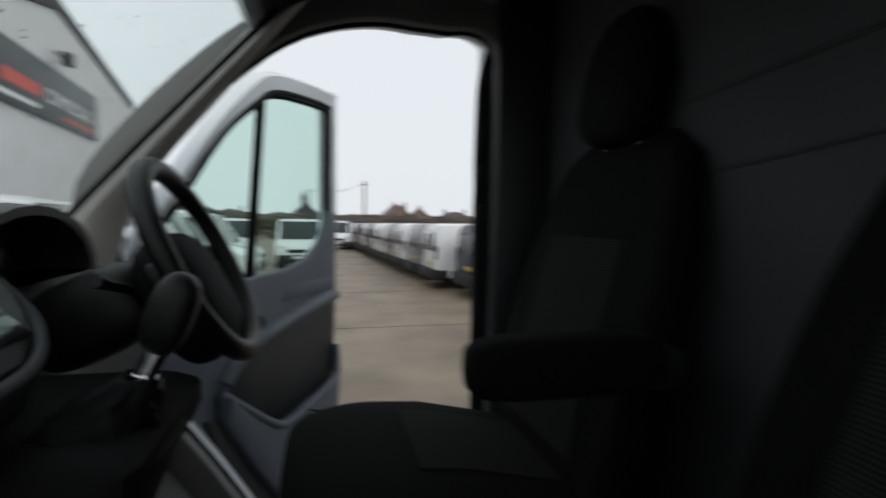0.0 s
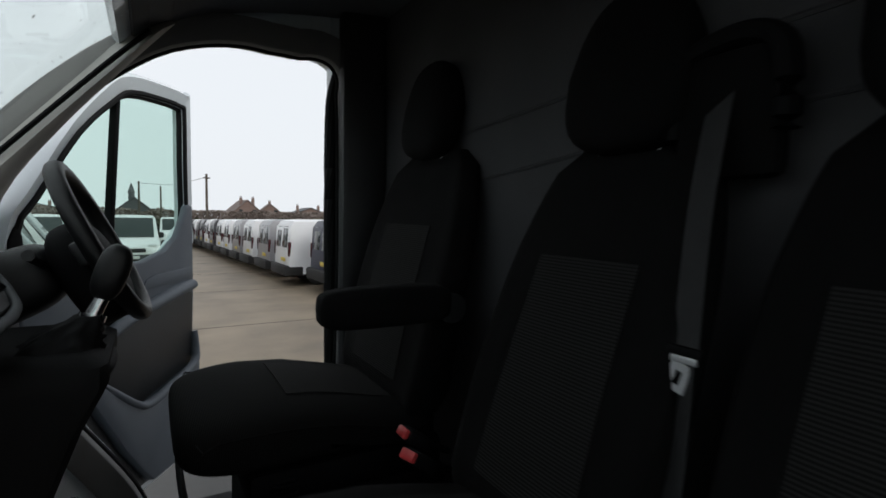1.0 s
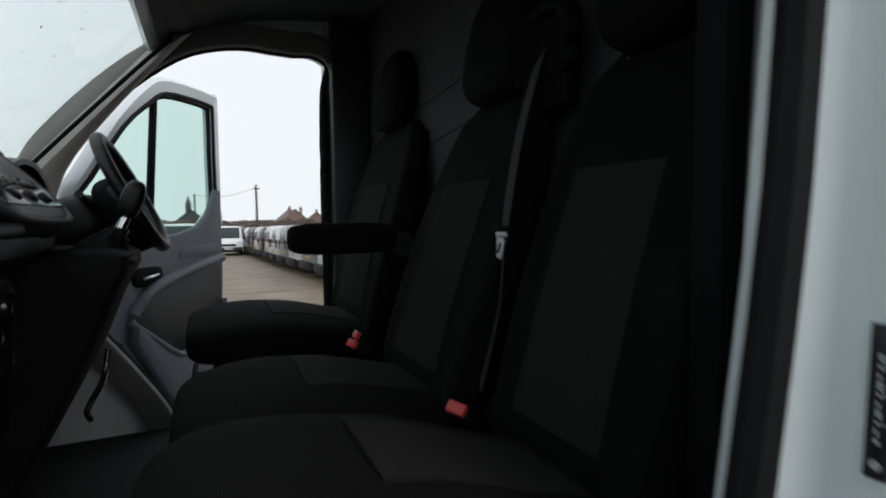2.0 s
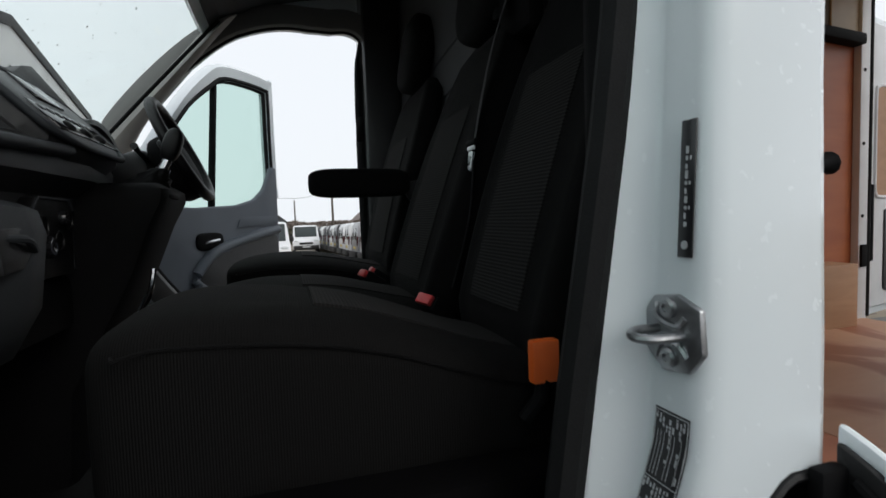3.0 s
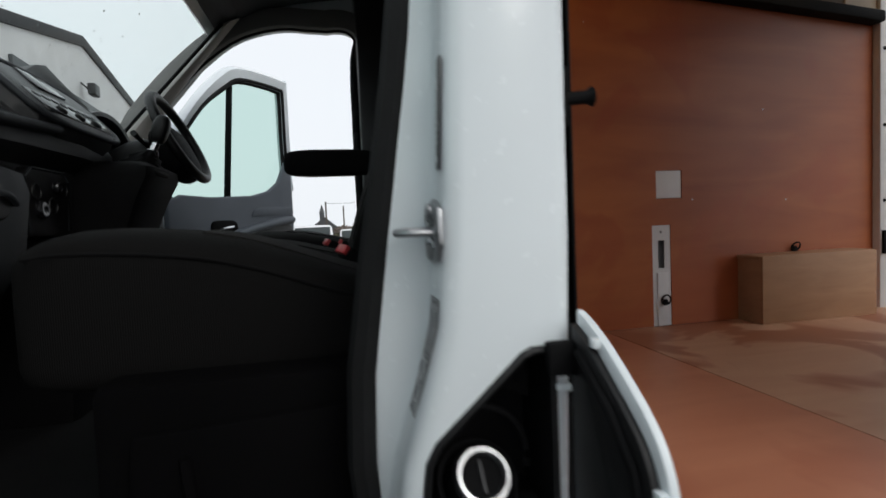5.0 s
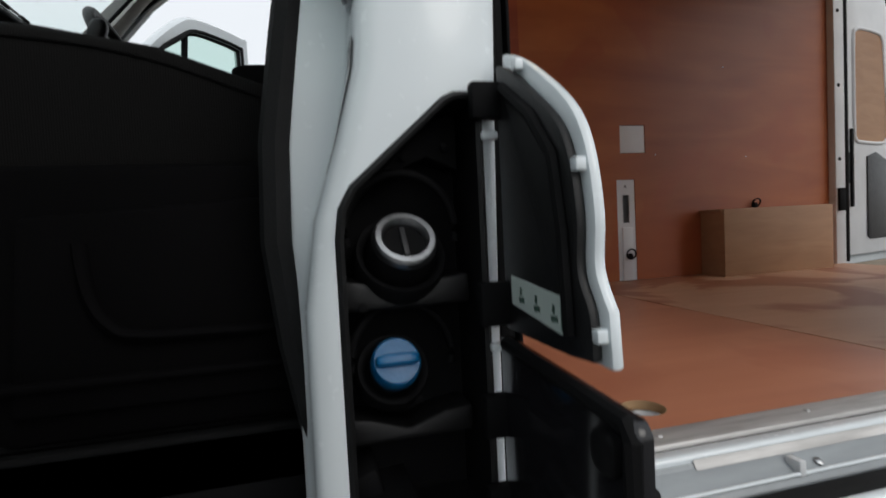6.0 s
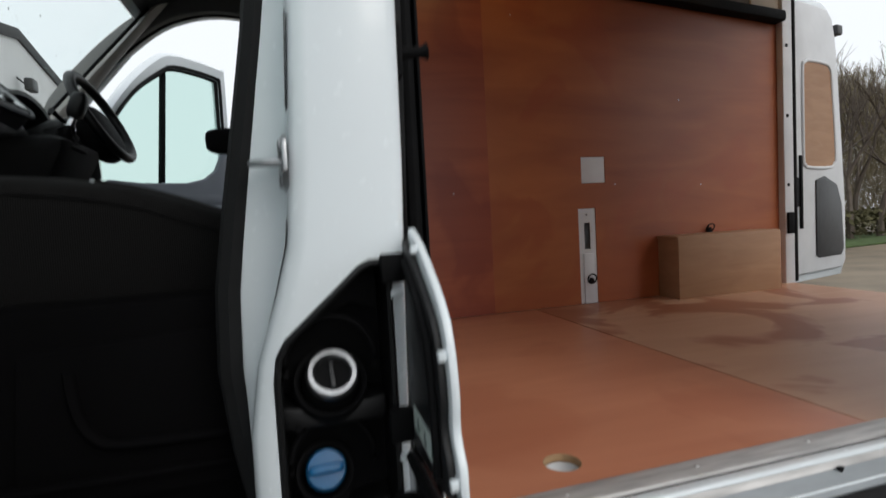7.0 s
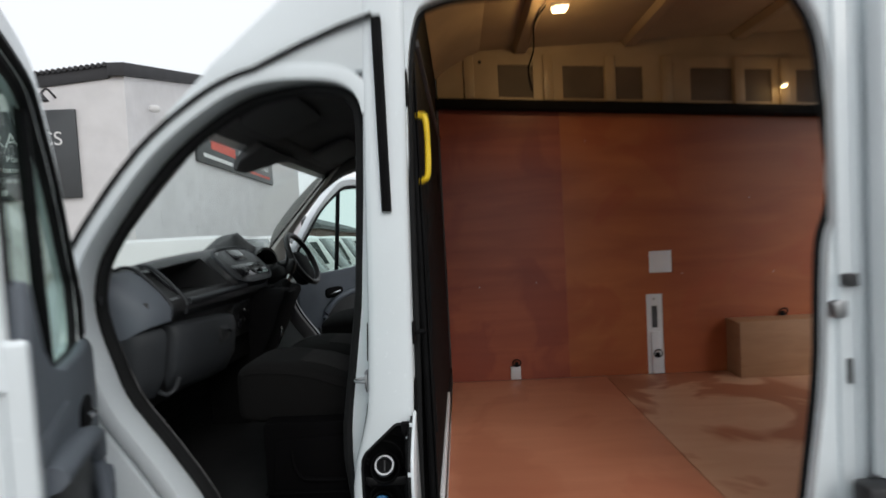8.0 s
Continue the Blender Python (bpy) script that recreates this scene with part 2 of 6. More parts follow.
def smooth_line(points, steps=6, closed=False):
    """A Catmull-Rom line through the points."""
    p = [Vector(q) for q in points]
    n = len(p)
    out = []
    for j in range(n if closed else n - 1):
        if closed:
            a, b, c, d = p[j - 1], p[j], p[(j + 1) % n], p[(j + 2) % n]
        else:
            a, b, c, d = p[max(j - 1, 0)], p[j], p[j + 1], p[min(j + 2, n - 1)]
        for s in range(steps):
            t = s / steps
            out.append(0.5 * (2 * b + (c - a) * t + (2 * a - 5 * b + 4 * c - d) * t**2 + (3 * b - a - 3 * c + d) * t**3))
    return out if closed else out + [p[-1]]


def tube(points, radius, n=8, closed=False, flat=1.0, up=(0, 0, 1)):
    """A round or flattened rod along a line."""
    p = [Vector(q) for q in points]
    k = len(p)
    rings = []
    for j in range(k):
        d = (p[(j + 1) % k] - p[j - 1]) if closed else (p[min(j + 1, k - 1)] - p[max(j - 1, 0)])
        d.normalize()
        u = Vector(up)
        s = d.cross(u)
        if s.length < 1e-4:
            s = d.cross(Vector((1, 0, 0)))
        s.normalize()
        w = s.cross(d)
        r = radius[j] if isinstance(radius, (list, tuple)) else radius
        rings.append([p[j] + r * (math.cos(a) * s + flat * math.sin(a) * w) for a in (2 * math.pi * q / n for q in range(n))])
    return loft(rings, True, not closed, closed)


def lathe(profile, m, n=24, caps=True):
    """Turns a profile of (radius, height) about the z axis of the pose m."""
    rings = [[m @ Vector((r * math.cos(a), r * math.sin(a), h)) for a in (2 * math.pi * q / n for q in range(n))] for r, h in profile]
    return loft(rings, True, caps)


def pad(centre, size, m=None, power=3.2, n=14, puff=None):
    """A stuffed, rounded block (a superellipsoid)."""
    def s(v, e):
        return math.copysign(abs(v) ** e, v)
    e = 2 / power
    rings = []
    for a in range(n + 1):
        la = -math.pi / 2 + math.pi * a / n
        ring = []
        for b in range(2 * n):
            lo = 2 * math.pi * b / (2 * n)
            q = Vector((size[0] / 2 * s(math.cos(la), e) * s(math.cos(lo), e), size[1] / 2 * s(math.cos(la), e) * s(math.sin(lo), e), size[2] / 2 * s(math.sin(la), e)))
            if puff:
                q = puff(q)
            ring.append((m @ q if m else q) + Vector(centre))
        rings.append(ring)
    bm = loft(rings, True, True)
    bmesh.ops.remove_doubles(bm, verts=bm.verts[:], dist=1e-5)
    return bm


def joined(*bms):
    out = bms[0]
    for b in bms[1:]:
        me = bpy.data.meshes.new("tmp")
        b.to_mesh(me)
        b.free()
        out.from_mesh(me)
        bpy.data.meshes.remove(me)
    return out


def moved(bm, m):
    bmesh.ops.transform(bm, matrix=m, verts=bm.verts[:])
    return bm


def holed(axis, u0, u1, v0, v1, holes, h0, h1, round_to=0.0):
    """A sheet from h0 to h1 along the axis, with rectangular openings (u0, u1, v0, v1) through it."""
    us = sorted({u0, u1, *(q for h in holes for q in h[:2])})
    vs = sorted({v0, v1, *(q for h in holes for q in h[2:])})
    bm = bmesh.new()
    grid = {}

    def vert(u, v):
        if (u, v) not in grid:
            grid[u, v] = bm.verts.new(lift(axis, (u, v), h0))
        return grid[u, v]
    for a, b in zip(us, us[1:]):
        for c, d in zip(vs, vs[1:]):
            if not any(h[0] - 1e-6 <= a and b <= h[1] + 1e-6 and h[2] - 1e-6 <= c and d <= h[3] + 1e-6 for h in holes):
                bm.faces.new((vert(a, c), vert(b, c), vert(b, d), vert(a, d)))
    faces = bm.faces[:]
    got = bmesh.ops.extrude_face_region(bm, geom=faces)
    move = Vector(lift(axis, (0, 0), h1 - h0))
    bmesh.ops.translate(bm, vec=move, verts=[e for e in got["geom"] if isinstance(e, bmesh.types.BMVert)])
    bmesh.ops.recalc_face_normals(bm, faces=bm.faces[:])
    return bm


def frame_ring(inner, outer, y0, y1, bevel=0.0):
    """A flat frame between two outlines of equal count in the x-z plane."""
    rings = []
    for (a, c) in zip(inner, outer):
        rings.append([(a[0], y0, a[1]), (c[0], y0, c[1]), (c[0], y1, c[1]), (a[0], y1, a[1])])
    bm = loft(rings, True, False, True)
    return bevelled(bm, bevel, 2, 50)


def grown(poly, d):
    """An outline set outwards by d (points run so that outside is to the right)."""
    out = []
    n = len(poly)
    for j in range(n):
        a, b, c = Vector(poly[j - 1]), Vector(poly[j]), Vector(poly[(j + 1) % n])
        e, f = (b - a).normalized(), (c - b).normalized()
        t = (e + f).normalized()
        nrm = Vector((t.y, -t.x))
        k = 1 / max(0.5, nrm.dot(Vector((e.y, -e.x))))
        out.append(tuple(b + nrm * d * k))
    return out


# ---- the van's shell ----
FLOOR, WALL, ROOF, REAR = 0.65, 1.95, 2.97, 3.12
OPEN = [(-0.04, 0.60), (-0.045, 1.0), (-0.035, 1.45), (-0.035, 1.9), (-0.04, 2.10), (-0.058, 2.175), (-0.11, 2.21), (-0.22, 2.222), (-0.34, 2.21), (-0.48, 2.145),
        (-0.67, 2.0), (-0.87, 1.76), (-0.935, 1.62), (-0.94, 1.42), (-0.89, 1.24), (-0.76, 1.05), (-0.64, 0.86), (-0.58, 0.70), (-0.54, 0.60)]
OPEN = [tuple(p) for p in smooth_line([Vector(p) for p in OPEN], 4, True)]
CREST = [(-1.30, 1.37), (-0.99, 1.73), (-0.74, 2.03), (-0.46, 2.31), (-0.215, 2.51), (0.1, 2.76), (0.4, 2.94), (0.8, 3.0), (REAR + 0.08, 3.0)]
van = thing("panel_van", "white high-roof panel van with cab door and side door open", "van")


def side_frames(loop, out, inn):
    """The cab door's frame on one side: painted body, rubber seal and inner trim. out and inn point outwards and inwards in y."""
    f = -1 if out < inn else 1
    part("door_aperture", frame_ring(grown(loop, 0.025), grown(loop, 0.075), out, out - f * 0.1, 0.004), WHITE, van)
    seal = [(p[0], out - f * (0.105 - (0.043 * min(1.0, max(0.0, (p[0] + 0.3) / 0.15)) if f < 0 else 0.0)), p[1]) for p in grown(loop, 0.008)]
    part("door_seal", tube(seal, [0.019 if p[0] > -0.4 else 0.020 for p in seal] if f < 0 else 0.010, 8, True, up=(0, 1, 0)), RUBBER, van, "black rubber door seal")
    part("aperture_trim", frame_ring(grown(loop, 0.006), grown(loop, 0.09), out - f * 0.108, out - f * 0.15, 0.01), TRIM, van, "grey plastic door surround")


def flange(z):
    """How far forward the pillar's inner flange reaches, by height."""
    return float(np.interp(z, (0.4, 1.0, 1.12, 1.27, 1.42, 1.55, 1.75, 2.14, 2.5), (-0.094, -0.094, -0.091, -0.071, -0.049, -0.032, -0.018, 0.008, 0.016)))


OPEN_NEAR = [(x + (flange(z) - 0.014 + 0.038) * min(1.0, max(0.0, (x + 0.36) / 0.3)), z) for x, z in OPEN]
OPEN_NEAR = [(x + 0.035 * min(1.0, max(0.0, (-0.45 - x) / 0.15)) * min(1.0, max(0.0, (1.55 - z) / 0.2)), z) for x, z in OPEN_NEAR]
side_frames(OPEN_NEAR, -0.02, 0.2)
OPEN_OFF = [(x + 0.03 - 0.045 * k, z + 0.04 * k) for x, z, k in ((x, z, min(1.0, max(0.0, (-0.25 - x) / 0.25)) * min(1.0, max(0.0, (z - 1.4) / 0.3))) for x, z in OPEN)]


def squarer(x, z):
    """Draws the opening's upper rear corner out, so that it turns more tightly."""
    dx, dz = x + 0.13, z - 2.12
    k = 1 + 0.2 * (2 * dx * dz / (dx * dx + dz * dz)) if dx > 0 and dz > 0 else 1
    return -0.13 + dx * k, 2.12 + dz * k


OPEN_OFF = [squarer(x, z) for x, z in OPEN_OFF]
OPEN_OFF = [(x + 0.014 * min(1.0, max(0.0, (x + 0.3) / 0.2)), z - 0.033 * min(1.0, max(0.0, (z - 1.7) / 0.35))) for x, z in OPEN_OFF]
side_frames(OPEN_OFF, 2.02, 1.8)

# body side over the cab door, both sides
upper = [(-1.06, 1.62), *CREST[1:7], (0.4, 2.50), (0.15, 2.48), (0.14, 2.26), (0.0, 2.26), (-0.08, 2.27), (-0.2, 2.285), (-0.34, 2.275), (-0.50, 2.195), (-0.69, 2.03), (-0.89, 1.79), (-0.98, 1.64)]
part("upper_side_panel", prism(upper, "y", -0.016, 0.03, 0.006), WHITE, van)
part("upper_side_panel", prism(upper, "y", 1.97, 2.016, 0.006), WHITE, van)
lower = [(-1.01, 1.66), (-1.06, 1.62), (-1.35, 1.33), (-1.75, 1.2), (-1.85, 0.6), (-0.72, 0.4), (-0.63, 0.62), (-0.68, 0.82), (-0.82, 1.02), (-0.96, 1.22), (-1.01, 1.42)]
part("front_wing", prism(lower, "y", -0.02, 0.03, 0.006), WHITE, van)
part("front_wing", prism(lower, "y", 1.97, 2.02, 0.006), WHITE, van)
part("cab_sill", block(-0.6, 0.0, -0.04, 0.12, 0.38, 0.60, 0.02), WHITE, van)
part("cab_sill", block(-0.6, 0.0, 1.85, 2.04, 0.38, 0.60, 0.02), WHITE, van)

# near-side pillar between cab door and side door
def pillar_section(z, front, rear, out, inn=0.12):
    r = 0.014
    return [(flange(z), 0.075, z), (flange(z), 0.034, z), (flange(z) + 0.006, 0.027, z), (front - 0.005, 0.021, z), (front, 0.014, z), (front, out + r * 1.7, z), (front + 0.003, out + r * 0.9, z), (front + 0.010, out + r * 0.3, z), (front + r + 0.012, out, z), (rear - 0.018, out, z),
            (rear - 0.005, out + 0.006, z), (rear, out + 0.02, z), (rear, inn - 0.02, z), (rear - 0.03, inn, z), (front + 0.03, inn, z), (flange(z) + 0.02, 0.09, z)]


sections = [pillar_section(z, f, r, o) for z, f, r, o in ((0.40, -0.085, 0.118, -0.05), (0.93, -0.082, 0.120, -0.05), (1.02, -0.068, 0.122, -0.05), (1.10, -0.042, 0.124, -0.05), (1.17, -0.024, 0.127, -0.048),
                                                            (1.26, -0.016, 0.131, -0.045), (1.5, -0.004, 0.136, -0.037), (1.9, 0.010, 0.146, -0.032), (2.2, 0.020, 0.158, -0.028), (2.32, 0.024, 0.162, -0.026), (2.56, 0.03, 0.168, -0.02))]
pillar = part("pillar", loft(sections), WHITE, van, smooth=50)


def carve(ob, bm):
    """Cuts a shape out of a mesh for good."""
    me = bpy.data.meshes.new("cutter")
    bmesh.ops.recalc_face_normals(bm, faces=bm.faces[:])
    bm.to_mesh(me)
    bm.free()
    knife = new("cutter", me)
    mod = ob.modifiers.new("cut", "BOOLEAN")
    mod.operation, mod.solver, mod.object = "DIFFERENCE", "EXACT", knife
    got = bpy.data.meshes.new_from_object(ob.evaluated_get(bpy.context.evaluated_depsgraph_get()))
    ob.modifiers.clear()
    ob.data = got
    bpy.data.objects.remove(knife)


RECESS = [(-0.05, 0.702), (-0.05, 1.0), (-0.046, 1.03), (-0.034, 1.052), (0.062, 1.138), (0.075, 1.144), (0.104, 1.144), (0.104, 0.69), (0.02, 0.69), (0.012, 0.722), (-0.022, 0.72), (-0.03, 0.70)]
carve(pillar, prism(RECESS, "y", -0.08, 0.06))
for o in [c for c in van.children if c.name.startswith("door_aperture")][:1]:
    carve(o, block(-0.14, 0.3, -0.2, 0.3, 0.3, 2.13))
for o in [c for c in van.children if c.name.startswith("aperture_trim")][:1]:
    carve(o, block(-0.2, 0.3, -0.2, 0.3, 0.3, 2.10))
part("pillar", prism([(0.02, 1.9), (0.0, 2.0), (0.03, 2.03), (0.17, 2.03), (0.18, 1.9)], "z", 0.4, 2.5, 0.008), WHITE, van)
part("pillar_trim", block(0.008, 0.171, 1.84, 1.898, 0.8, 2.4, 0.02), DGREY, van, "dark grey pillar trim")
part("door_seal", tube(smooth_line([(0.0, 1.94, 0.9), (-0.004, 1.938, 1.6), (-0.002, 1.937, 2.0), (0.012, 1.936, 2.12), (0.045, 1.936, 2.22)], 4), 0.022, 10), RUBBER, van, "black rubber seal of the door opening")
part("pillar_trim", block(0.0, 0.171, 0.123, 0.17, 0.8, 2.4, 0.02), BLACK, van, "black pillar trim")


# roof, windscreen, firewall and bulkhead
def strip(line, thick, y0, y1, steps=1):
    a = [Vector((p[0], 0, p[1])) for p in line]
    rings = []
    for j, p in enumerate(a):
        d = (a[min(j + 1, len(a) - 1)] - a[max(j - 1, 0)]).normalized()
        nrm = Vector((d.z, 0, -d.x)) * thick
        rings.append([(p.x, y0, p.z), (p.x, y1, p.z), (p.x + nrm.x, y1, p.z + nrm.z), (p.x + nrm.x, y0, p.z + nrm.z)])
    return loft(rings)


top = [tuple(p) for p in smooth_line([Vector(p) for p in [(-0.64, 2.15), (-0.46, 2.315), (-0.215, 2.515), (0.1, 2.765), (0.4, 2.945), (0.8, 3.005), (REAR + 0.08, 3.0)]], 4)]
part("roof", strip(top, 0.025, 0.0, 2.0), WHITE, van)
part("windscreen", strip([(-1.30, 1.375), (-0.98, 1.755), (-0.62, 2.155)], 0.006, 0.08, 1.92), GLASS_CLEAR, van, "windscreen with fine rain drops").visible_shadow = False
part("bonnet", strip([(-1.95, 1.15), (-1.6, 1.3), (-1.30, 1.37)], 0.03, 0.0, 2.0), WHITE, van)
part("front_bulkhead", block(-1.42, -1.36, 0.0, 2.0, 0.5, 1.36), BLACK, van)
part("cab_floor", block(-1.38, 0.20, 0.10, 1.88, 0.70, 0.78, 0.01), RUBBER, van, "black rubber cab mat")
part("cab_step", block(-0.62, -0.03, -0.01, 0.10, 0.56, 0.60, 0.008), BLACK, van, "black moulded step")
part("cab_step", block(-0.62, -0.03, 1.88, 2.0, 0.56, 0.60, 0.008), BLACK, van)
plate = part("step_plate", block(-0.52, -0.155, 0.012, 0.098, 0.655, 0.668, 0.004), BLACK, van, "black ridged step edge")
for y in (0.024, 0.052, 0.080):
    part("ridge", block(-0.50, -0.165, y - 0.006, y + 0.006, 0.6682, 0.6715, 0.001), DGREY, plate)
liner = [tuple(p) for p in smooth_line([Vector(p) for p in [(-0.60, 2.165), (-0.48, 2.25), (-0.3, 2.32), (-0.05, 2.36), (0.2, 2.38)]], 4)]
part("headliner", strip(liner, 0.02, 0.09, 1.91), LINER, van, "grey cloth headliner", smooth=60)


bulk = part("bulkhead", block(0.172, 0.180, 0.122, 1.93, 0.60, 2.94), BULK, van, "plain grey steel bulkhead behind the seats")
for z, dip in ((1.93, 0.03), (1.81, 0.045)):
    part("swage", tube(smooth_line([(0.1715, 0.30, z + dip), (0.1715, 0.70, z + dip * 0.4), (0.1715, 1.15, z - dip * 0.6), (0.1715, 1.35, z - dip)], 5), 0.005, 6), BULK, bulk)
part("bulkhead_back", block(0.1805, 0.186, 0.06, 1.93, 0.655, 2.9, 0.003), BLACK, van, "black lining on the load side")

# ---- load area ----
ply_holes = [(1.605, 1.765, 1.36, 1.515), (1.575, 1.69, FLOOR + 0.002, 1.215), (0.61, 0.685, FLOOR + 0.002, 0.75)]
part("lining_sheet", holed("y", 0.198, 1.029, FLOOR + 0.002, 2.57, [h for h in ply_holes if h[0] < 1], WALL, WALL + 0.012), PLY_WALL, van, "dark red-brown plywood lining sheet")
part("lining_sheet", holed("y", 1.0295, REAR - 0.04, FLOOR + 0.002, 2.57, [h for h in ply_holes if h[0] > 1], WALL + 0.0008, WALL + 0.012), PLY_MID, van, "brown plywood lining sheet")
part("outer_side", block(0.18, REAR + 0.05, WALL + 0.06, WALL + 0.075, 0.35, 2.96, 0.003), shader("grey_primer", (0.25, 0.25, 0.25), 0.6, 0, 0.15, 4), van)
PLY_FRONT = wood("red_ply_floor", (0.54, 0.225, 0.13), (0.43, 0.16, 0.09), 0.36, (0.4, 2.0, 1), 1.3, 0.35, (0.37, 0.115, 0.062))
front_sheet = part("floor_sheet", block(0.198, 1.275, 0.1765, WALL - 0.002, FLOOR - 0.018, FLOOR), PLY_FRONT, van, "red-brown plywood floor sheet")
part("floor_sheet", block(1.278, REAR + 0.02, 0.1765, WALL - 0.002, FLOOR - 0.018, FLOOR + 0.001), PLY_FLOOR, van, "worn pale plywood floor sheet with stains")
part("floor_pan", block(0.167, REAR + 0.02, 0.1, WALL - 0.002, FLOOR - 0.06, FLOOR - 0.045), WHITE_IN, van)
SLOPE = Matrix(((1, 0, 0, 0), (0, 1, 0, 0), (-0.08, 0, 1, 0.016), (0, 0, 0, 1)))
part("lining_rail", moved(block(0.168, REAR - 0.04, 1.87, WALL + 0.01, 2.572, 2.64, 0.015), SLOPE), BLACK, van, "black rail over the lining")
band_holes = [(0.62, 0.86, 2.665, 2.885), (1.06, 1.34, 2.665, 2.885), (1.42, 1.60, 2.665, 2.885), (1.92, 2.2, 2.665, 2.885), (2.28, 2.46, 2.665, 2.885), (2.62, 2.85, 2.665, 2.885)]
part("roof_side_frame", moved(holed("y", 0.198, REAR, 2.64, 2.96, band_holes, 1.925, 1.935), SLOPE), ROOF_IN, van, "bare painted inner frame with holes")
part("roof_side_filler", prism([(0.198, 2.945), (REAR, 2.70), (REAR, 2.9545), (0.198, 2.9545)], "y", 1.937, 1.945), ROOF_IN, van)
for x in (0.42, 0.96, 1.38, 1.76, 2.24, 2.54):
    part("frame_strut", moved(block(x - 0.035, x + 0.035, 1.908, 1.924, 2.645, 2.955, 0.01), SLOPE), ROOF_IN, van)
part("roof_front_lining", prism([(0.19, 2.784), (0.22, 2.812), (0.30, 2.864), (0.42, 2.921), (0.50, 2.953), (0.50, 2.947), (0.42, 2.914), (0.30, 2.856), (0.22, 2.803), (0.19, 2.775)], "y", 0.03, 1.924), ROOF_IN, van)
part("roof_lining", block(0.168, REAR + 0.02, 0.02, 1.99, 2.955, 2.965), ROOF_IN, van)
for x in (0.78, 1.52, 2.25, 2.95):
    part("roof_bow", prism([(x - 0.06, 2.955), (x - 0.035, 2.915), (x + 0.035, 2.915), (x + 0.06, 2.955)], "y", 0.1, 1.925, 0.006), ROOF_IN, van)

arch = thing("wheel_arch_box", "pale plywood box over the rear wheel arch", "box", (2.115, 1.77, FLOOR))
part("front_board", moved(block(2.115, 2.88, 1.77, 1.785, FLOOR, 1.022, 0.002), pose(-2.115, -1.77, -FLOOR)), PLY_BOX, arch)
part("end_board", moved(block(2.117, 2.132, 1.786, 1.948, FLOOR, 1.005, 0.002), pose(-2.115, -1.77, -FLOOR)), PLY_BOX, arch)
part("top_board", moved(block(2.11, 2.88, 1.786, 1.948, 1.006, 1.024, 0.002), pose(-2.115, -1.77, -FLOOR)), PLY_BOX, arch)
part("end_board", moved(block(2.864, 2.879, 1.786, 1.948, FLOOR, 1.005, 0.002), pose(-2.115, -1.77, -FLOOR)), PLY_BOX, arch)

# side door sill, from the floor's edge outwards
part("floor_edging", prism([(0.176, FLOOR + 0.004), (0.120, FLOOR + 0.004), (0.117, FLOOR - 0.002), (0.117, FLOOR - 0.03), (0.176, FLOOR - 0.03)], "x", 0.166, 1.46, 0.001), ALU, van, "scratched aluminium edging strip")
part("edging_gap", block(0.16, 1.46, 0.109, 0.1165, FLOOR - 0.03, FLOOR - 0.003), RUBBER, van)
part("door_step", prism([(0.1085, FLOOR + 0.001), (0.084, FLOOR + 0.004), (0.078, FLOOR), (0.076, FLOOR - 0.04), (0.1085, FLOOR - 0.05)], "x", 0.15, 1.5, 0.003), WHITE, van, "white door step")
# the channel's shade is put into the track's grey
part("door_track", prism([(0.0755, FLOOR - 0.006), (0.072, FLOOR - 0.013), (0.040, FLOOR - 0.031), (0.030, FLOOR - 0.042), (0.030, FLOOR - 0.06), (0.0755, FLOOR - 0.06)], "x", 0.15, 1.5, 0.001), shader("shaded_track_grey", (0.30, 0.325, 0.34), 0.4, 0, 0.2, 12, 0.1, 100, (0.5, 2, 2)), van, "grey-white track of the sliding door, darkened for shade")
part("track_rail", prism([(0.0754, FLOOR - 0.002), (0.0715, FLOOR - 0.0115), (0.067, FLOOR - 0.0145), (0.0725, FLOOR - 0.0085)], "x", 0.45, 1.5, 0.001), ALU, van, "metal rail in the track")
part("track_lip", tube([(x, 0.0365, FLOOR - 0.031) for x in (0.2, 0.8, 1.5)], 0.0028, 6), WHITE, van)
part("track_bracket", block(0.60, 0.612, 0.034, 0.060, FLOOR - 0.036, FLOOR - 0.012, 0.002), WHITE_IN, van)
part("track_bolt", lathe([(0, 0), (0.007, 0), (0.007, 0.004), (0.003, 0.006), (0, 0.006)], pose(0.65, 0.048, FLOOR - 0.0265, 30, 0, 0), 10), STEEL, van)
part("drain_slot", prism([(1.02, FLOOR - 0.010), (1.035, FLOOR - 0.010), (1.027, FLOOR - 0.02)], "y", 0.058, 0.066), RUBBER, van)
part("drain_hole", lathe([(0, 0), (0.012, 0), (0.012, 0.003), (0, 0.003)], pose(0.36, 0.050, FLOOR - 0.0255, 30, 0, 0), 16), RUBBER, van)
part("lower_seal", prism([(0.0295, FLOOR - 0.06), (0.029, FLOOR - 0.044), (0.018, FLOOR - 0.038), (-0.008, FLOOR - 0.038), (-0.019, FLOOR - 0.045), (-0.0195, FLOOR - 0.07)], "x", 0.15, 1.5, 0.005), RUBBER, van, "black rubber seal")
part("sill", prism([(-0.02, FLOOR - 0.09), (-0.021, FLOOR - 0.042), (-0.026, FLOOR - 0.033), (-0.037, FLOOR - 0.035), (-0.043, FLOOR - 0.045), (-0.046, FLOOR - 0.10), (-0.015, FLOOR - 0.13)], "x", 0.145, 3.2, 0.004), WHITE, van, "white lower sill")
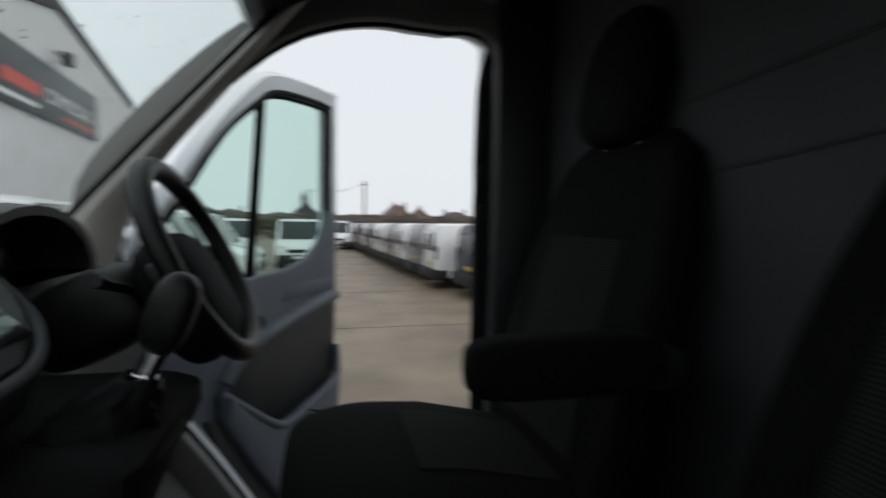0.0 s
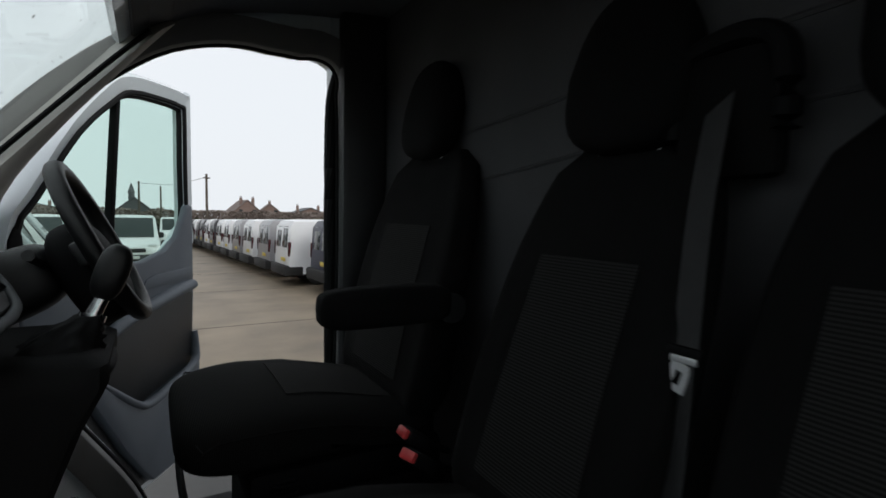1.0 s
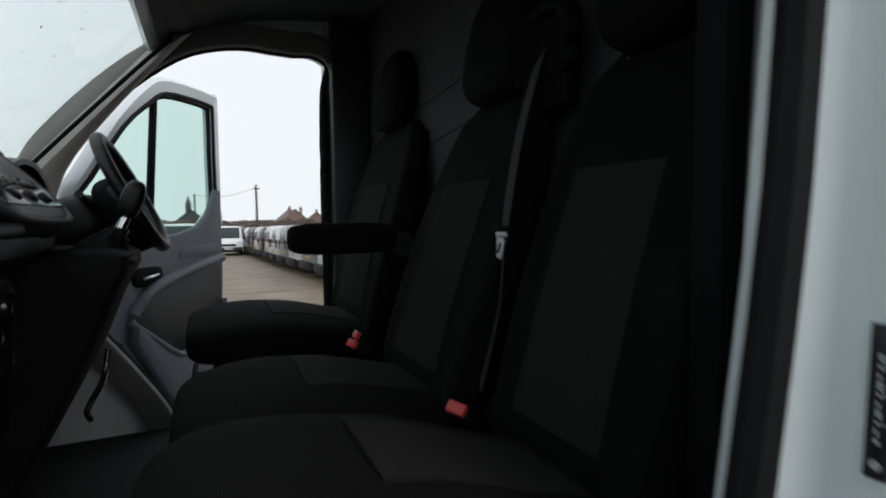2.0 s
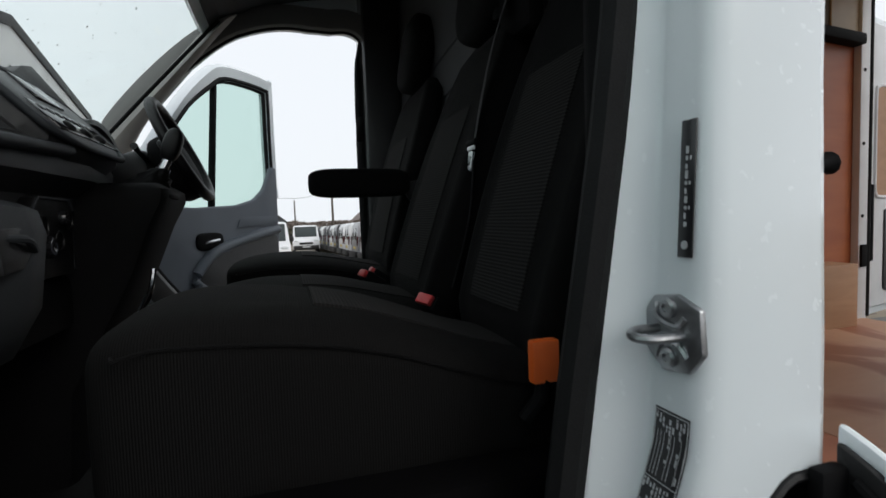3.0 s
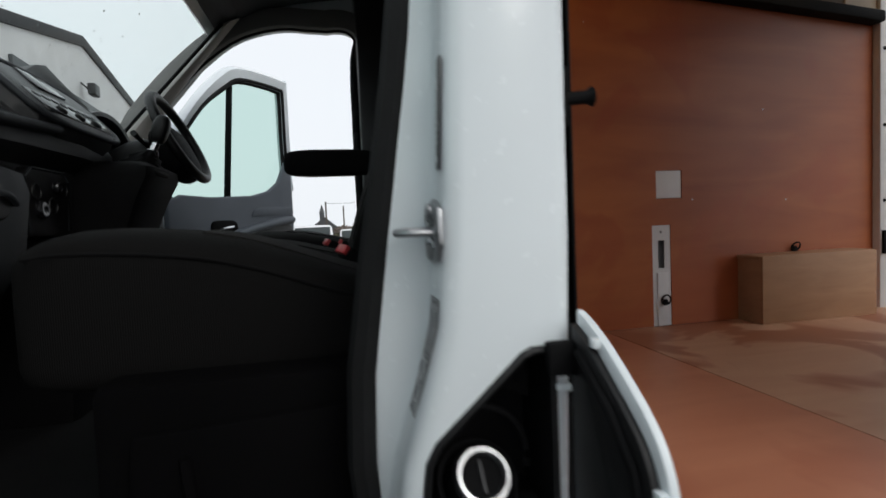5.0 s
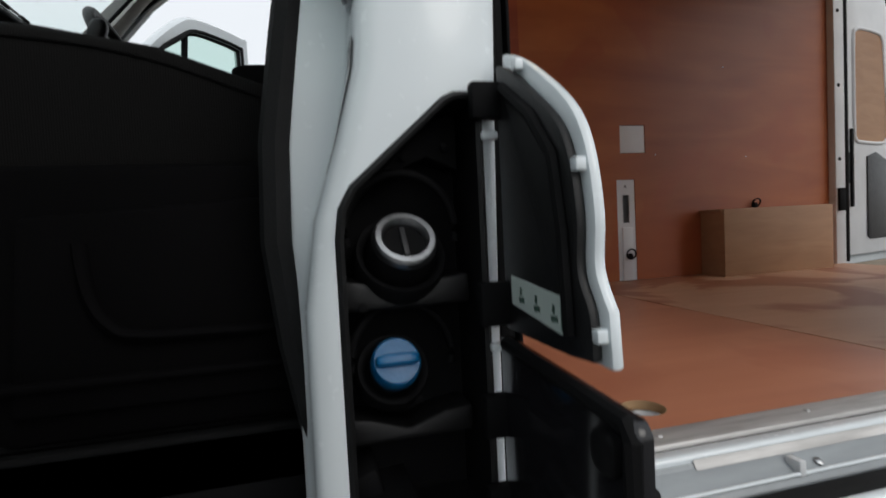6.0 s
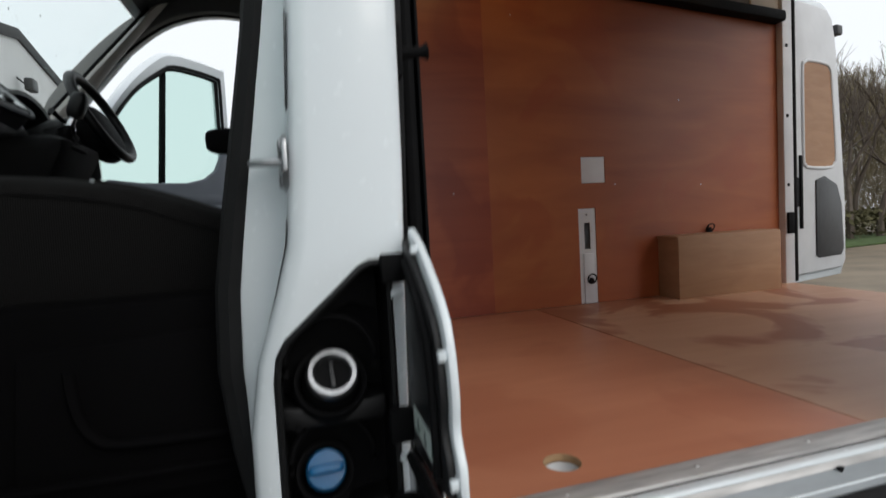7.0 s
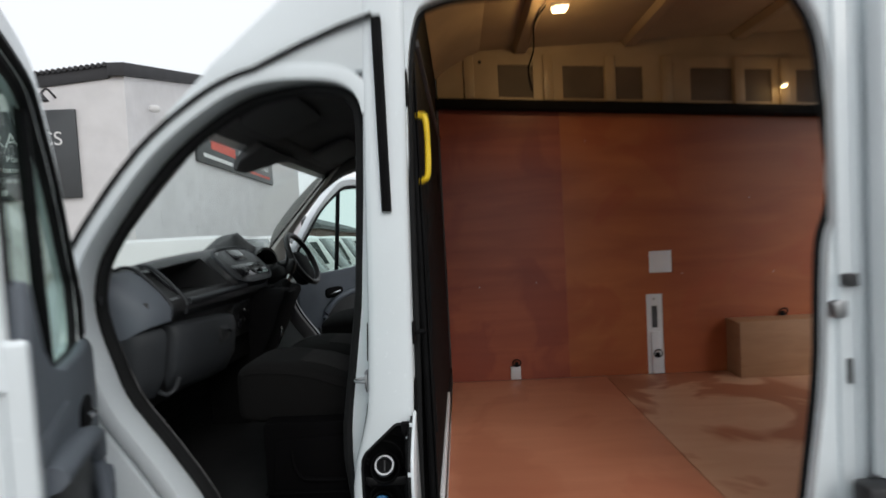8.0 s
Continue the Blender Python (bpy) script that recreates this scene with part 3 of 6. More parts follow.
part("side_moulding", prism([(-0.015, FLOOR - 0.135), (-0.0465, FLOOR - 0.066), (-0.066, FLOOR - 0.060), (-0.072, FLOOR - 0.070), (-0.080, FLOOR - 0.070), (-0.110, FLOOR - 0.08), (-0.125, FLOOR - 0.11), (-0.125, FLOOR - 0.34), (-0.02, FLOOR - 0.4)], "x", 0.145, 3.2, 0.004), DGREY, van, "dark grey lower side moulding")

# rear quarter on the near side, with the side door slid back
part("rear_quarter", block(1.47, REAR + 0.05, -0.02, 0.03, FLOOR - 0.2, 2.5, 0.01), WHITE, van)
jamb = part("rear_jamb", prism([(1.515, -0.03), (1.55, -0.03), (1.55, 0.1), (1.515, 0.1)], "z", FLOOR - 0.06, 2.5, 0.006), WHITE, van)
part("jamb_latch", block(1.475, 1.513, -0.045, -0.006, 1.505, 1.545, 0.004), DGREY, van, "black latch block on the rear jamb")
part("jamb_latch", block(1.445, 1.485, -0.035, -0.006, 1.408, 1.462, 0.006), STEEL, van, "steel striker on the rear jamb")
part("jamb_plug", block(1.489, 1.498, -0.035, -0.006, 1.20, 1.28, 0.004), DGREY, van)
for z in (2.33, 2.19, 0.98):
    part("jamb_plug", lathe([(0, 0), (0.012, 0), (0.010, 0.004), (0, 0.005)], pose(1.485, -0.004, z, 90, 0, 0), 12), BLACK, van)
part("top_quarter", block(0.16, REAR + 0.08, -0.02, 0.03, 2.5, 2.98, 0.01), WHITE, van)
part("near_lining", block(1.56, REAR - 0.04, 0.06, 0.072, FLOOR + 0.002, 2.5), PLY_WALL, van)
slide = thing("sliding_door", "white sliding side door pushed fully back", "van door", (1.56, -0.13, FLOOR - 0.2))
part("door_skin", moved(loft([[(x, y, z) for x, y in ((1.535, -0.06), (1.538, -0.085), (1.55, -0.105), (1.59, -0.12), (2.85, -0.12), (2.86, -0.06))] for z in (FLOOR + 0.28, FLOOR + 0.6, 2.45)]), pose(-1.56, 0.13, 0.2 - FLOOR)), WHITE, slide)
part("door_moulding", block(-0.10, 1.3, -0.012, 0.07, -0.05, 0.475, 0.02), DGREY, slide, "dark grey lower moulding")
part("door_handle", block(0.05, 0.2, -0.012, 0.012, 0.78, 0.84, 0.01), BLACK, slide, "black door handle")

# the open side aperture's seal
ap = [(0.124, 0.62), (0.13, 1.0), (0.142, 1.4), (0.157, 2.1), (0.19, 2.40), (0.27, 2.475), (0.5, 2.49), (1.2, 2.49), (1.345, 2.465), (1.42, 2.38), (1.458, 2.27), (1.474, 2.1), (1.49, 1.95), (1.50, 1.85), (1.488, 1.75), (1.456, 1.64), (1.445, 1.45), (1.441, 1.3), (1.43, 1.15), (1.405, 0.95), (1.385, 0.80), (1.36, 0.64)]
ap = [tuple(p) for p in smooth_line([Vector(p) for p in ap], 5)]
part("aperture_seal", tube([(p[0], 0.045, p[1]) for p in ap], 0.013, 8, up=(0, 1, 0)), RUBBER, van, "black rubber seal round the side opening")
head = [(p[0], p[1]) for p in ap if p[1] > 1.9 or p[0] > 1.0]
part("aperture_head", prism([(0.15, 2.56), (0.15, 1.95), *head, (1.514, 0.64), (1.514, 2.56)], "y", -0.004, 0.06), WHITE, van)

# rear end
part("rear_pillar", prism([(REAR - 0.04, 1.905), (REAR - 0.04, 2.02), (REAR + 0.08, 2.02), (REAR + 0.08, 1.93), (REAR + 0.03, 1.905)], "z", FLOOR - 0.1, 2.96, 0.008), WHITE_IN, van)
part("rear_pillar", prism([(REAR - 0.05, 0.0), (REAR - 0.05, 0.12), (REAR + 0.03, 0.12), (REAR + 0.08, 0.08), (REAR + 0.08, 0.0)], "z", FLOOR - 0.1, 2.96, 0.008), WHITE_IN, van)
part("rear_header", block(REAR - 0.05, REAR + 0.08, 0.12, 1.88, 2.7, 2.96, 0.02), WHITE_IN, van)
part("underbody", block(-1.3, REAR, 0.1, 1.9, 0.25, 0.55, 0.03), BLACK, van)

# ---- ground ----
CONC = shader("concrete_yard", (0.215, 0.168, 0.114), 0.55, 0, 0.38, 0.9, 0.7, 40)
ground = tagged(part("ground", block(-150, 150, -80, 400, GROUND - 0.2, GROUND), CONC), "damp brown concrete yard", "ground", kind="structure")

# ---- cab trim: screen pillars ----
def screen_pillar(side):
    f = (lambda y: y) if side > 0 else (lambda y: 2.0 - y)
    inner = [(-0.585, 1.745, 2.185), (-0.70, 1.775, 2.075), (-0.90, 1.79, 1.86), (-1.08, 1.80, 1.66), (-1.28, 1.81, 1.43)]
    outer = [(-0.46, 1.872, 2.215), (-0.60, 1.875, 2.10), (-0.79, 1.875, 1.90), (-0.93, 1.875, 1.70), (-1.0, 1.875, 1.45)]
    if side > 0:
        inner = [(x + 0.045, y + 0.015, z - 0.04) for x, y, z in inner]
        outer = [(x + d, y - 0.012, z + 0.005) for (x, y, z), d in zip(outer, (-0.03, 0.012, 0.04, 0.045, 0.045))]
    rings = []
    for a, b in zip(smooth_line(inner, 4), smooth_line(outer, 4)):
        mid = (a + b) / 2 + Vector((0.015, -0.03, 0.0))
        rings.append([(p.x, f(p.y), p.z) for p in (a, (a + mid) / 2 + Vector((0, -0.012, 0)), mid, (b + mid) / 2 + Vector((0.008, -0.004, 0)), b, b + Vector((-0.03, 0.05, 0.03)), a + Vector((-0.04, 0.09, 0.04)))])
    part("screen_pillar", loft(rings), PILLAR_GREY, van, "grey plastic screen pillar trim", 60)
    rim = [(p.x - 0.01, f(p.y - 0.005), p.z + 0.008) for p in smooth_line(inner, 4)]
    part("screen_surround", tube(rim, 0.007, 6), BLACK, van, "black screen edge")


screen_pillar(1)
screen_pillar(-1)
part("screen_header", tube([(-0.555, y, 2.215) for y in (0.225, 0.9, 1.775)], 0.062, 12, flat=0.6), LINER, van, "grey header over the windscreen")


def visor(y0, y1):
    v = thing("sun_visor", "dark grey sun visor folded against the headliner", "sun visor", (-0.5, (y0 + y1) / 2, 2.23))
    part("flap", pad((0.10, 0, 0.012), (0.24, y1 - y0, 0.022), pose(0, 0, 0, 0, -24, 0).to_3x3(), 6, 10), LINER, v)
    part("pivot", tube([(-0.005, (y1 - y0) / 2 - 0.03, -0.01), (-0.005, (y1 - y0) / 2 + 0.04, -0.01)], 0.008), DGREY, v)


visor(0.25, 0.70)
visor(1.2, 1.62)

sensor = thing("sensor_housing", "black plastic sensor housing at the top of the windscreen", "sensor", (-0.62, 0.77, 2.1))
part("cover", moved(loft([[(-0.575, y, 2.185), (-0.575 - d, y, 2.185 - d), (-0.56 - d, y, 2.165 - d), (-0.53, y, 2.15)] for y, d in ((0.57, 0.075), (0.60, 0.108), (0.70, 0.113), (0.80, 0.085), (0.95, 0.035), (1.08, 0.01))]), pose(0.62, -0.77, -2.1)), LINER, sensor, "", 40)
part("foot", moved(prism([(-0.676, 2.084), (-0.69, 2.068), (-0.68, 2.055), (-0.66, 2.068)], "y", 0.62, 0.70, 0.004), pose(0.62, -0.77, -2.1)), BLACK, sensor)

# ---- seats ----
def backrest_mesh(width, height, lean):
    """A padded backrest, broad at the hips, rounded at the shoulders."""
    rings = []
    for k in range(15):
        t = k / 14
        w = width * (0.94 + 0.06 * math.sin(math.pi * min(1, t * 1.3))) * (1 - 0.30 * max(0, (t - 0.62) / 0.38) ** 2.2)
        d = 0.15 - 0.07 * t
        if t > 0.93:
            w, d = w * (1 - 3.2 * (t - 0.93)), d * (1 - 6 * (t - 0.93))
        if t < 0.05:
            d, w = d * 0.75, w * 0.93
        ring = []
        for j in range(28):
            a = 2 * math.pi * j / 28
            c, q = math.cos(a), math.sin(a)
            yy = w / 2 * math.copysign(abs(c) ** 0.5, c)
            xx = d / 2 * math.copysign(abs(q) ** 0.6, q)
            if q < 0:
                xx -= 0.033 * max(0, (abs(c) - 0.55) / 0.45) * (1 - t * 0.6) - 0.006
            ring.append((xx + lean * t * height + 0.05 * (t - 0.5) ** 2, yy, t * height))
        rings.append(ring)
    return loft(rings)


FLAT = ((-1, -0.7, -0.4, 0.05, 0.4, 0.7, 1), (-0.012, 0.0, 0.006, -0.004, -0.030, -0.048, -0.058), 0.014)
CROWNED = ((-1, -0.91, -0.75, -0.6, -0.28, -0.1, 0.04, 0.16, 0.26, 0.38, 0.6, 1), (0.018, 0.032, 0.038, 0.037, 0.029, 0.020, 0.009, -0.004, -0.016, -0.031, -0.052, -0.075), 0.008)


def profile_at(u, crown):
    return sum(float(np.interp(u + d, crown[0], crown[1])) for d in (-0.15, -0.1, -0.05, 0, 0.05, 0.1, 0.15)) / 7


def cushion_mesh(length, width, thick, crown):
    def puff(q):
        u, v = q.x / (length / 2), q.y / (width / 2)
        if q.z > 0:
            q.z -= crown[2] * v * v
            q.z += profile_at(u, crown)
        return q
    return pad((0, 0, 0), (length, width, thick), None, 7.0 if thick > 0.17 else 5.5, 26, puff)


def cushion_top(length, width, thick, crown):
    """The ribbed centre of the cushion, a skin two millimetres over it."""
    def z_at(u, v):
        z = thick / 2 * max(0.0, 1 - abs(u) ** 5.5 - abs(v) ** 5.5) ** (1 / 5.5) - crown[2] * v * v
        return z + profile_at(u, crown)
    rings = []
    for k in range(15):
        u = -0.22 + 0.95 * k / 14
        vs = [-0.5 + q / 8 for q in range(9)]
        rings.append([(u * length / 2, v * width / 2, z_at(u, v) + 0.0022) for v in vs] + [(u * length / 2, v * width / 2, z_at(u, v) - 0.01) for v in reversed(vs)])
    return loft(rings)


def insert_back(width, full, z0, z1, lean, height):
    """The ribbed centre cloth: a skin that follows the backrest between its bolsters."""
    rings = []
    for k in range(13):
        t = z0 + (z1 - z0) * k / 12
        d, w = 0.15 - 0.07 * t, width / 2 * (1.0 - 0.10 * t)
        row = []
        for q in range(9):
            y = w * (q / 4 - 1)
            c = min(0.9, (abs(y) / (full / 2)) ** 2)
            x = lean * t * height + 0.05 * (t - 0.5) ** 2 - d / 2 * (1 - c * c) ** 0.3 + 0.006 - 0.033 * max(0.0, (c - 0.55) / 0.45) * (1 - t * 0.6)
            row.append((x - 0.0022, y, t * height))
        rings.append(row + [(x + 0.008, y, z) for x, y, z in reversed(row)])
    return loft(rings)


def seat(at, width, label, group, lean=0.2, height=0.52, cush=0.585, near=0.0, side=0.0, crown=FLAT, thick=0.16):
    s = thing("van_seat", label, "seat", at, group)
    tall = height + 0.10
    b = part("backrest", moved(backrest_mesh(width - side, tall, lean), pose(-lean * 0.10, side / 2, -0.08)), CLOTH, s, "", 60)
    part("backrest_panel", moved(insert_back(width * 0.56, (width - side) * 0.97, 0.10, 0.69, lean, tall), pose(-lean * 0.10, side / 2, -0.08)), PANEL, b, "dark grey ribbed cloth panel")
    c = part("cushion", moved(cushion_mesh(cush, width - near, thick, crown), pose(-cush / 2 + 0.035, near / 2, -0.011 - thick / 2)), CUSHION, s, "", 60)
    part("cushion_panel", moved(cushion_top(cush, width - near, thick, crown), pose(-cush / 2 + 0.035, near / 2, -0.011 - thick / 2)), PANEL_X, c, "grey ribbed centre panel")
    wide, cx, ex = (width - near) / 2, -cush / 2 + 0.035, 7.0 if thick > 0.17 else 5.5
    run = [(cx + u * cush / 2, s_ * wide * (1 - abs(u) ** ex) ** (1 / ex) - s_ * 0.001, profile_at(u, crown) - 0.045) for s_, us in ((-1, (0.7, 0.4, 0.1, -0.2, -0.5, -0.75, -0.87)), (1, (-0.87, -0.75, -0.5, -0.2, 0.1, 0.4, 0.7))) for u in us]
    part("piping", tube(smooth_line([(x, y + near / 2, z) for x, y, z in run], 3), 0.0022, 5), CLOTH, c)
    h = part("headrest", pad((lean * height - 0.012, 0, height + 0.135), (0.10, min(0.25, width * 0.62), 0.27), pose(0, 0, 0, 0, 10, 0).to_3x3(), 3.4, 14, lambda q: Vector((q.x, q.y * (1 - 0.25 * max(0, q.z / 0.1)), q.z))), CLOTH, s, "", 60)
    for y in (-0.06, 0.06):
        part("post", tube([(lean * height - 0.015, y, height - 0.02), (lean * height - 0.012, y, height + 0.05)], 0.006, 8), BLACK_GLOSS, h, "dark headrest post")
    return s


double = "seats of the cab"
front_seats = [
    seat((0.015, 0.335, 1.27), 0.335, "black cloth passenger seat with ribbed grey centre panel", double, lean=0.28, cush=0.605, crown=CROWNED, thick=0.19),
    seat((-0.02, 0.755, 1.27), 0.40, "black cloth middle seat with ribbed grey centre panel", double, lean=0.32, cush=0.55),
    seat((0.02, 1.44, 1.285), 0.52, "black cloth driver's seat with an armrest folded down", double, lean=0.23, height=0.55, thick=0.12),
]
drv = front_seats[2]
part("armrest", moved(pad((-0.150, -0.295, 0.205), (0.30, 0.07, 0.085), None, 4.5, 12), pose(0, 0, 0)), CLOTH, drv, "black cloth armrest", 60)
part("armrest_pivot", moved(lathe([(0.0, -0.05), (0.035, -0.05), (0.035, 0.02), (0.0, 0.02)], pose(0.03, -0.25, 0.18, 90, 0, 0), 16), pose(0, 0, 0)), DGREY, drv)
base = thing("seat_box", "black moulded box under the passenger bench", "seat base", (-0.25, 0.5, 0.78))
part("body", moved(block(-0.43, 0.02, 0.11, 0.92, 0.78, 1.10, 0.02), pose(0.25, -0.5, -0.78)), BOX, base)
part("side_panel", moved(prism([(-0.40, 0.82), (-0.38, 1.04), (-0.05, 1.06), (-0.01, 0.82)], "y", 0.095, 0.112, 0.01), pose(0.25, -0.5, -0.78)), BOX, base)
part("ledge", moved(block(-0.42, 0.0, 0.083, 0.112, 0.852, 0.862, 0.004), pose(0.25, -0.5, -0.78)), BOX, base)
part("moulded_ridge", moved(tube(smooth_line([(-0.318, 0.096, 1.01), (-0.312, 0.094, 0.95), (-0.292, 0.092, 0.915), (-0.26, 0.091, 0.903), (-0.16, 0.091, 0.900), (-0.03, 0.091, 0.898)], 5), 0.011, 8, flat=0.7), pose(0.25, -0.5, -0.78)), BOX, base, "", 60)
dbase = thing("seat_pedestal", "black steel pedestal under the driver's seat", "seat base", (-0.2, 1.42, 0.78))
part("body", moved(block(-0.38, 0.0, 1.22, 1.62, 0.78, 1.02, 0.015), pose(0.2, -1.42, -0.78)), BLACK, dbase)
for y in (1.21, 1.61):
    part("runner", moved(block(-0.46, 0.06, y, y + 0.03, 1.02, 1.07, 0.006), pose(0.2, -1.42, -0.78)), BLACK, dbase)
part("seat_frame", moved(block(-0.40, 0.05, 1.205, 1.655, 1.071, 1.15, 0.02), pose(0.2, -1.42, -0.78)), BLACK, dbase, "black seat adjuster frame")
part("release_bar", moved(tube(smooth_line([(-0.40, 1.24, 1.075), (-0.49, 1.25, 1.085), (-0.51, 1.30, 1.085), (-0.51, 1.54, 1.085), (-0.49, 1.60, 1.085), (-0.40, 1.61, 1.075)], 4), 0.008, 8), pose(0.2, -1.42, -0.78)), BLACK, dbase, "black release bar", 60)
for z in (1.085, 1.105, 1.125):
    part("spring_coil", moved(tube([(-0.33 + 0.026 * math.cos(a), 1.195 + 0.012 * math.sin(a), z) for a in (k * math.pi / 8 for k in range(16))], 0.004, 6, True), pose(0.2, -1.42, -0.78)), BLACK, dbase)
part("cab_riser", block(-0.62, -0.02, 0.10, 0.13, 0.60, 0.78, 0.01), BLACK, van, "black moulded step side")

# ---- belts ----
def webbing(points, width, axis, name, parent, mat=BELT):
    pts = smooth_line(points, 8)
    rings = []
    for p in pts:
        w = Vector(axis) * width / 2
        rings.append([p - w, p + w, p + w + Vector((0.0016, 0, 0)), p - w + Vector((0.0016, 0, 0))])
    return part(name, loft(rings), mat, parent)


belt = thing("seat_belt", "grey belt with hanging steel tongue in front of the middle seat", "seat belt", (0.022, 0.548, 1.27))
o = pose(0, -0.5, -1.27)
BELT_WIDTH = 0.044
strap = webbing([(0.12, 0.55, 1.92), (0.095, 0.542, 1.86), (0.035, 0.525, 1.70), (-0.016, 0.502, 1.515)], BELT_WIDTH, (0.25, 0.97, 0), "webbing", belt)
lap = webbing([(-0.014, 0.503, 1.512), (-0.030, 0.497, 1.38), (-0.072, 0.487, 1.25)], BELT_WIDTH * 0.9, (0.42, 0.9, 0.1), "lap_webbing", belt)
lap.data.transform(o)
strap.data.transform(o)
tng = part("tongue", joined(moved(holed("x", -0.014, 0.014, -0.036, 0.0, [(-0.005, 0.005, -0.028, -0.010)], -0.0015, 0.0015), pose(-0.018, 0.502, 1.507, 14, 8, 0)), moved(block(-0.002, 0.002, -0.018, 0.018, -0.003, 0.006, 0.0015), pose(-0.020, 0.50, 1.511))), TONGUE, belt, "bright steel tongue")
tng.data.transform(o)
part("tongue_grip", moved(block(-0.006, 0.004, -0.024, 0.024, 0.003, 0.014, 0.003), o @ pose(-0.017, 0.50, 1.515)), BLACK, belt)
guide = part("belt_guide", moved(tube(smooth_line([(0.10, 0.46, 1.80), (0.10, 0.465, 1.90), (0.10, 0.51, 1.93), (0.10, 0.585, 1.92), (0.10, 0.61, 1.895), (0.10, 0.61, 1.80)], 5), 0.020, 10, flat=0.8), o), BLACK, belt, "black moulded belt guide")
part("guide_cover", moved(block(0.088, 0.128, 0.462, 0.608, 1.74, 1.915, 0.016), o), CLOTH, belt)


def buckle(at, turn, mat, label):
    k = thing("belt_buckle", label, "belt buckle", at)
    part("housing", moved(block(-0.014, 0.014, -0.021, 0.021, -0.06, 0.0, 0.005), pose(0, 0, 0, *turn)), BLACK, k)
    part("button", moved(block(-0.010, 0.010, -0.018, 0.018, 0.0005, 0.012, 0.003), pose(0, 0, 0, *turn)), mat, k, "coloured release button")
    part("stalk", moved(tube([(0, 0, -0.05), (0.01, 0, -0.12)], 0.008, 8), pose(0, 0, 0, *turn)), BLACK, k)


buckle((-0.110, 0.50, 1.232), (8, -50, 20), RED, "black belt buckle with red button between the seats")
buckle((-0.15, 0.985, 1.235), (0, -55, 15), RED, "black belt buckle with red button beside the middle seat")
buckle((-0.11, 1.09, 1.23), (0, -55, 0), RED, "black belt buckle with red button beside the driver's seat")
ob = thing("belt_anchor", "orange buckle cover at the passenger seat's outer side", "belt buckle", (-0.069, 0.140, 1.213))
part("cover", block(-0.017, 0.017, -0.008, 0.008, -0.025, 0.025, 0.003), ORANGE, ob, "orange plastic cover")
part("stalk", tube([(0.0, 0.0, -0.02), (-0.003, 0.004, -0.045), (-0.02, 0.012, -0.07)], 0.009, 8), BLACK, ob)

# ---- dashboard ----
dash = thing("dashboard", "black and grey moulded dashboard with vents and open shelf", "dashboard", (-1.0, 1.0, 1.1))
D = pose(1.0, -1.0, -1.1)


def dash_section(y, back, top, foot=1.08):
    """One section of the dashboard: a rounded top and a face that slopes down towards the seats."""
    b = back
    pts = [(-1.30, 1.36), (-1.24, 1.47), (-1.12, top - 0.06), (-1.02, top - 0.015), (-0.96 + b, top), (-0.925 + b, top - 0.006), (-0.905 + b, top - 0.022), (-0.765 + b, 1.538), (-0.752 + b, 1.515), (-0.755 + b, 1.485), (-0.80 + b, 1.45), (-0.82 + b, 1.30), (-0.90, foot + 0.08), (-1.0, foot), (-1.25, foot - 0.02)]
    return [(x, y, z) for x, z in pts]


rings = [dash_section(*q) for q in ((0.125, -0.11, 1.60), (0.15, -0.075, 1.632), (0.20, -0.055, 1.652), (0.26, -0.042, 1.662), (0.34, -0.035, 1.672), (0.5, -0.018, 1.688), (0.66, 0.0, 1.70), (0.9, 0.01, 1.71), (1.12, -0.01, 1.70, 1.08), (1.24, -0.06, 1.66, 1.1), (1.3, -0.10, 1.63, 1.1), (1.7, -0.10, 1.62, 1.1), (1.875, -0.13, 1.57, 1.1))]
dash_body = part("body", moved(loft(rings), D), DGREY, dash, "", 40)
# open shelf cut into the sloping face
carve(dash_body, prism([(-0.925, 1.652), (-0.78, 1.77), (-0.62, 1.555), (-0.80, 1.552), (-0.82, 1.54), (-1.06, 1.54), (-1.06, 1.60)], "y", 0.355, 0.675))
part("shelf_strip", moved(tube(smooth_line([(-0.785, 0.345, 1.518), (-0.765, 0.5, 1.522), (-0.748, 0.66, 1.527), (-0.735, 0.76, 1.53)], 5), 0.015, 10, flat=0.8), D), DASH_GREY, dash, "grey strip under the shelf", 60)
part("shelf_mat", moved(block(-1.05, -0.83, 0.357, 0.673, 1.541, 1.544), D), RUBBER, dash)
# passenger's end: pale cheek, vent and rims
cheek = [(-1.06, 1.47), (-1.04, 1.60), (-0.98, 1.66), (-0.92, 1.668), (-0.87, 1.645), (-0.80, 1.575), (-0.765, 1.525), (-0.77, 1.475), (-0.86, 1.455)]
part("cheek_panel", moved(loft([[(x + dx, y, z + dz) for x, z in cheek] for y, dx, dz in ((0.112, -0.12, -0.055), (0.120, -0.082, -0.036), (0.145, -0.055, -0.024), (0.18, -0.038, -0.018), (0.230, -0.024, -0.014))]), D), GREY, dash, "grey end cheek of the dashboard", 50)
arc = smooth_line([(-0.985, 1.672), (-0.925, 1.686), (-0.875, 1.664), (-0.80, 1.592), (-0.757, 1.53), (-0.765, 1.49)], 5)
for y, r, mat in ((0.234, 0.007, DASH_GREY), (0.336, 0.008, DASH_GREY)):
    part("vent_rim", moved(tube([(p.x - 0.032, y, p.y - 0.018) for p in [Vector((q[0], q[1])) for q in arc]], r, 8), D), mat, dash, "", 60)
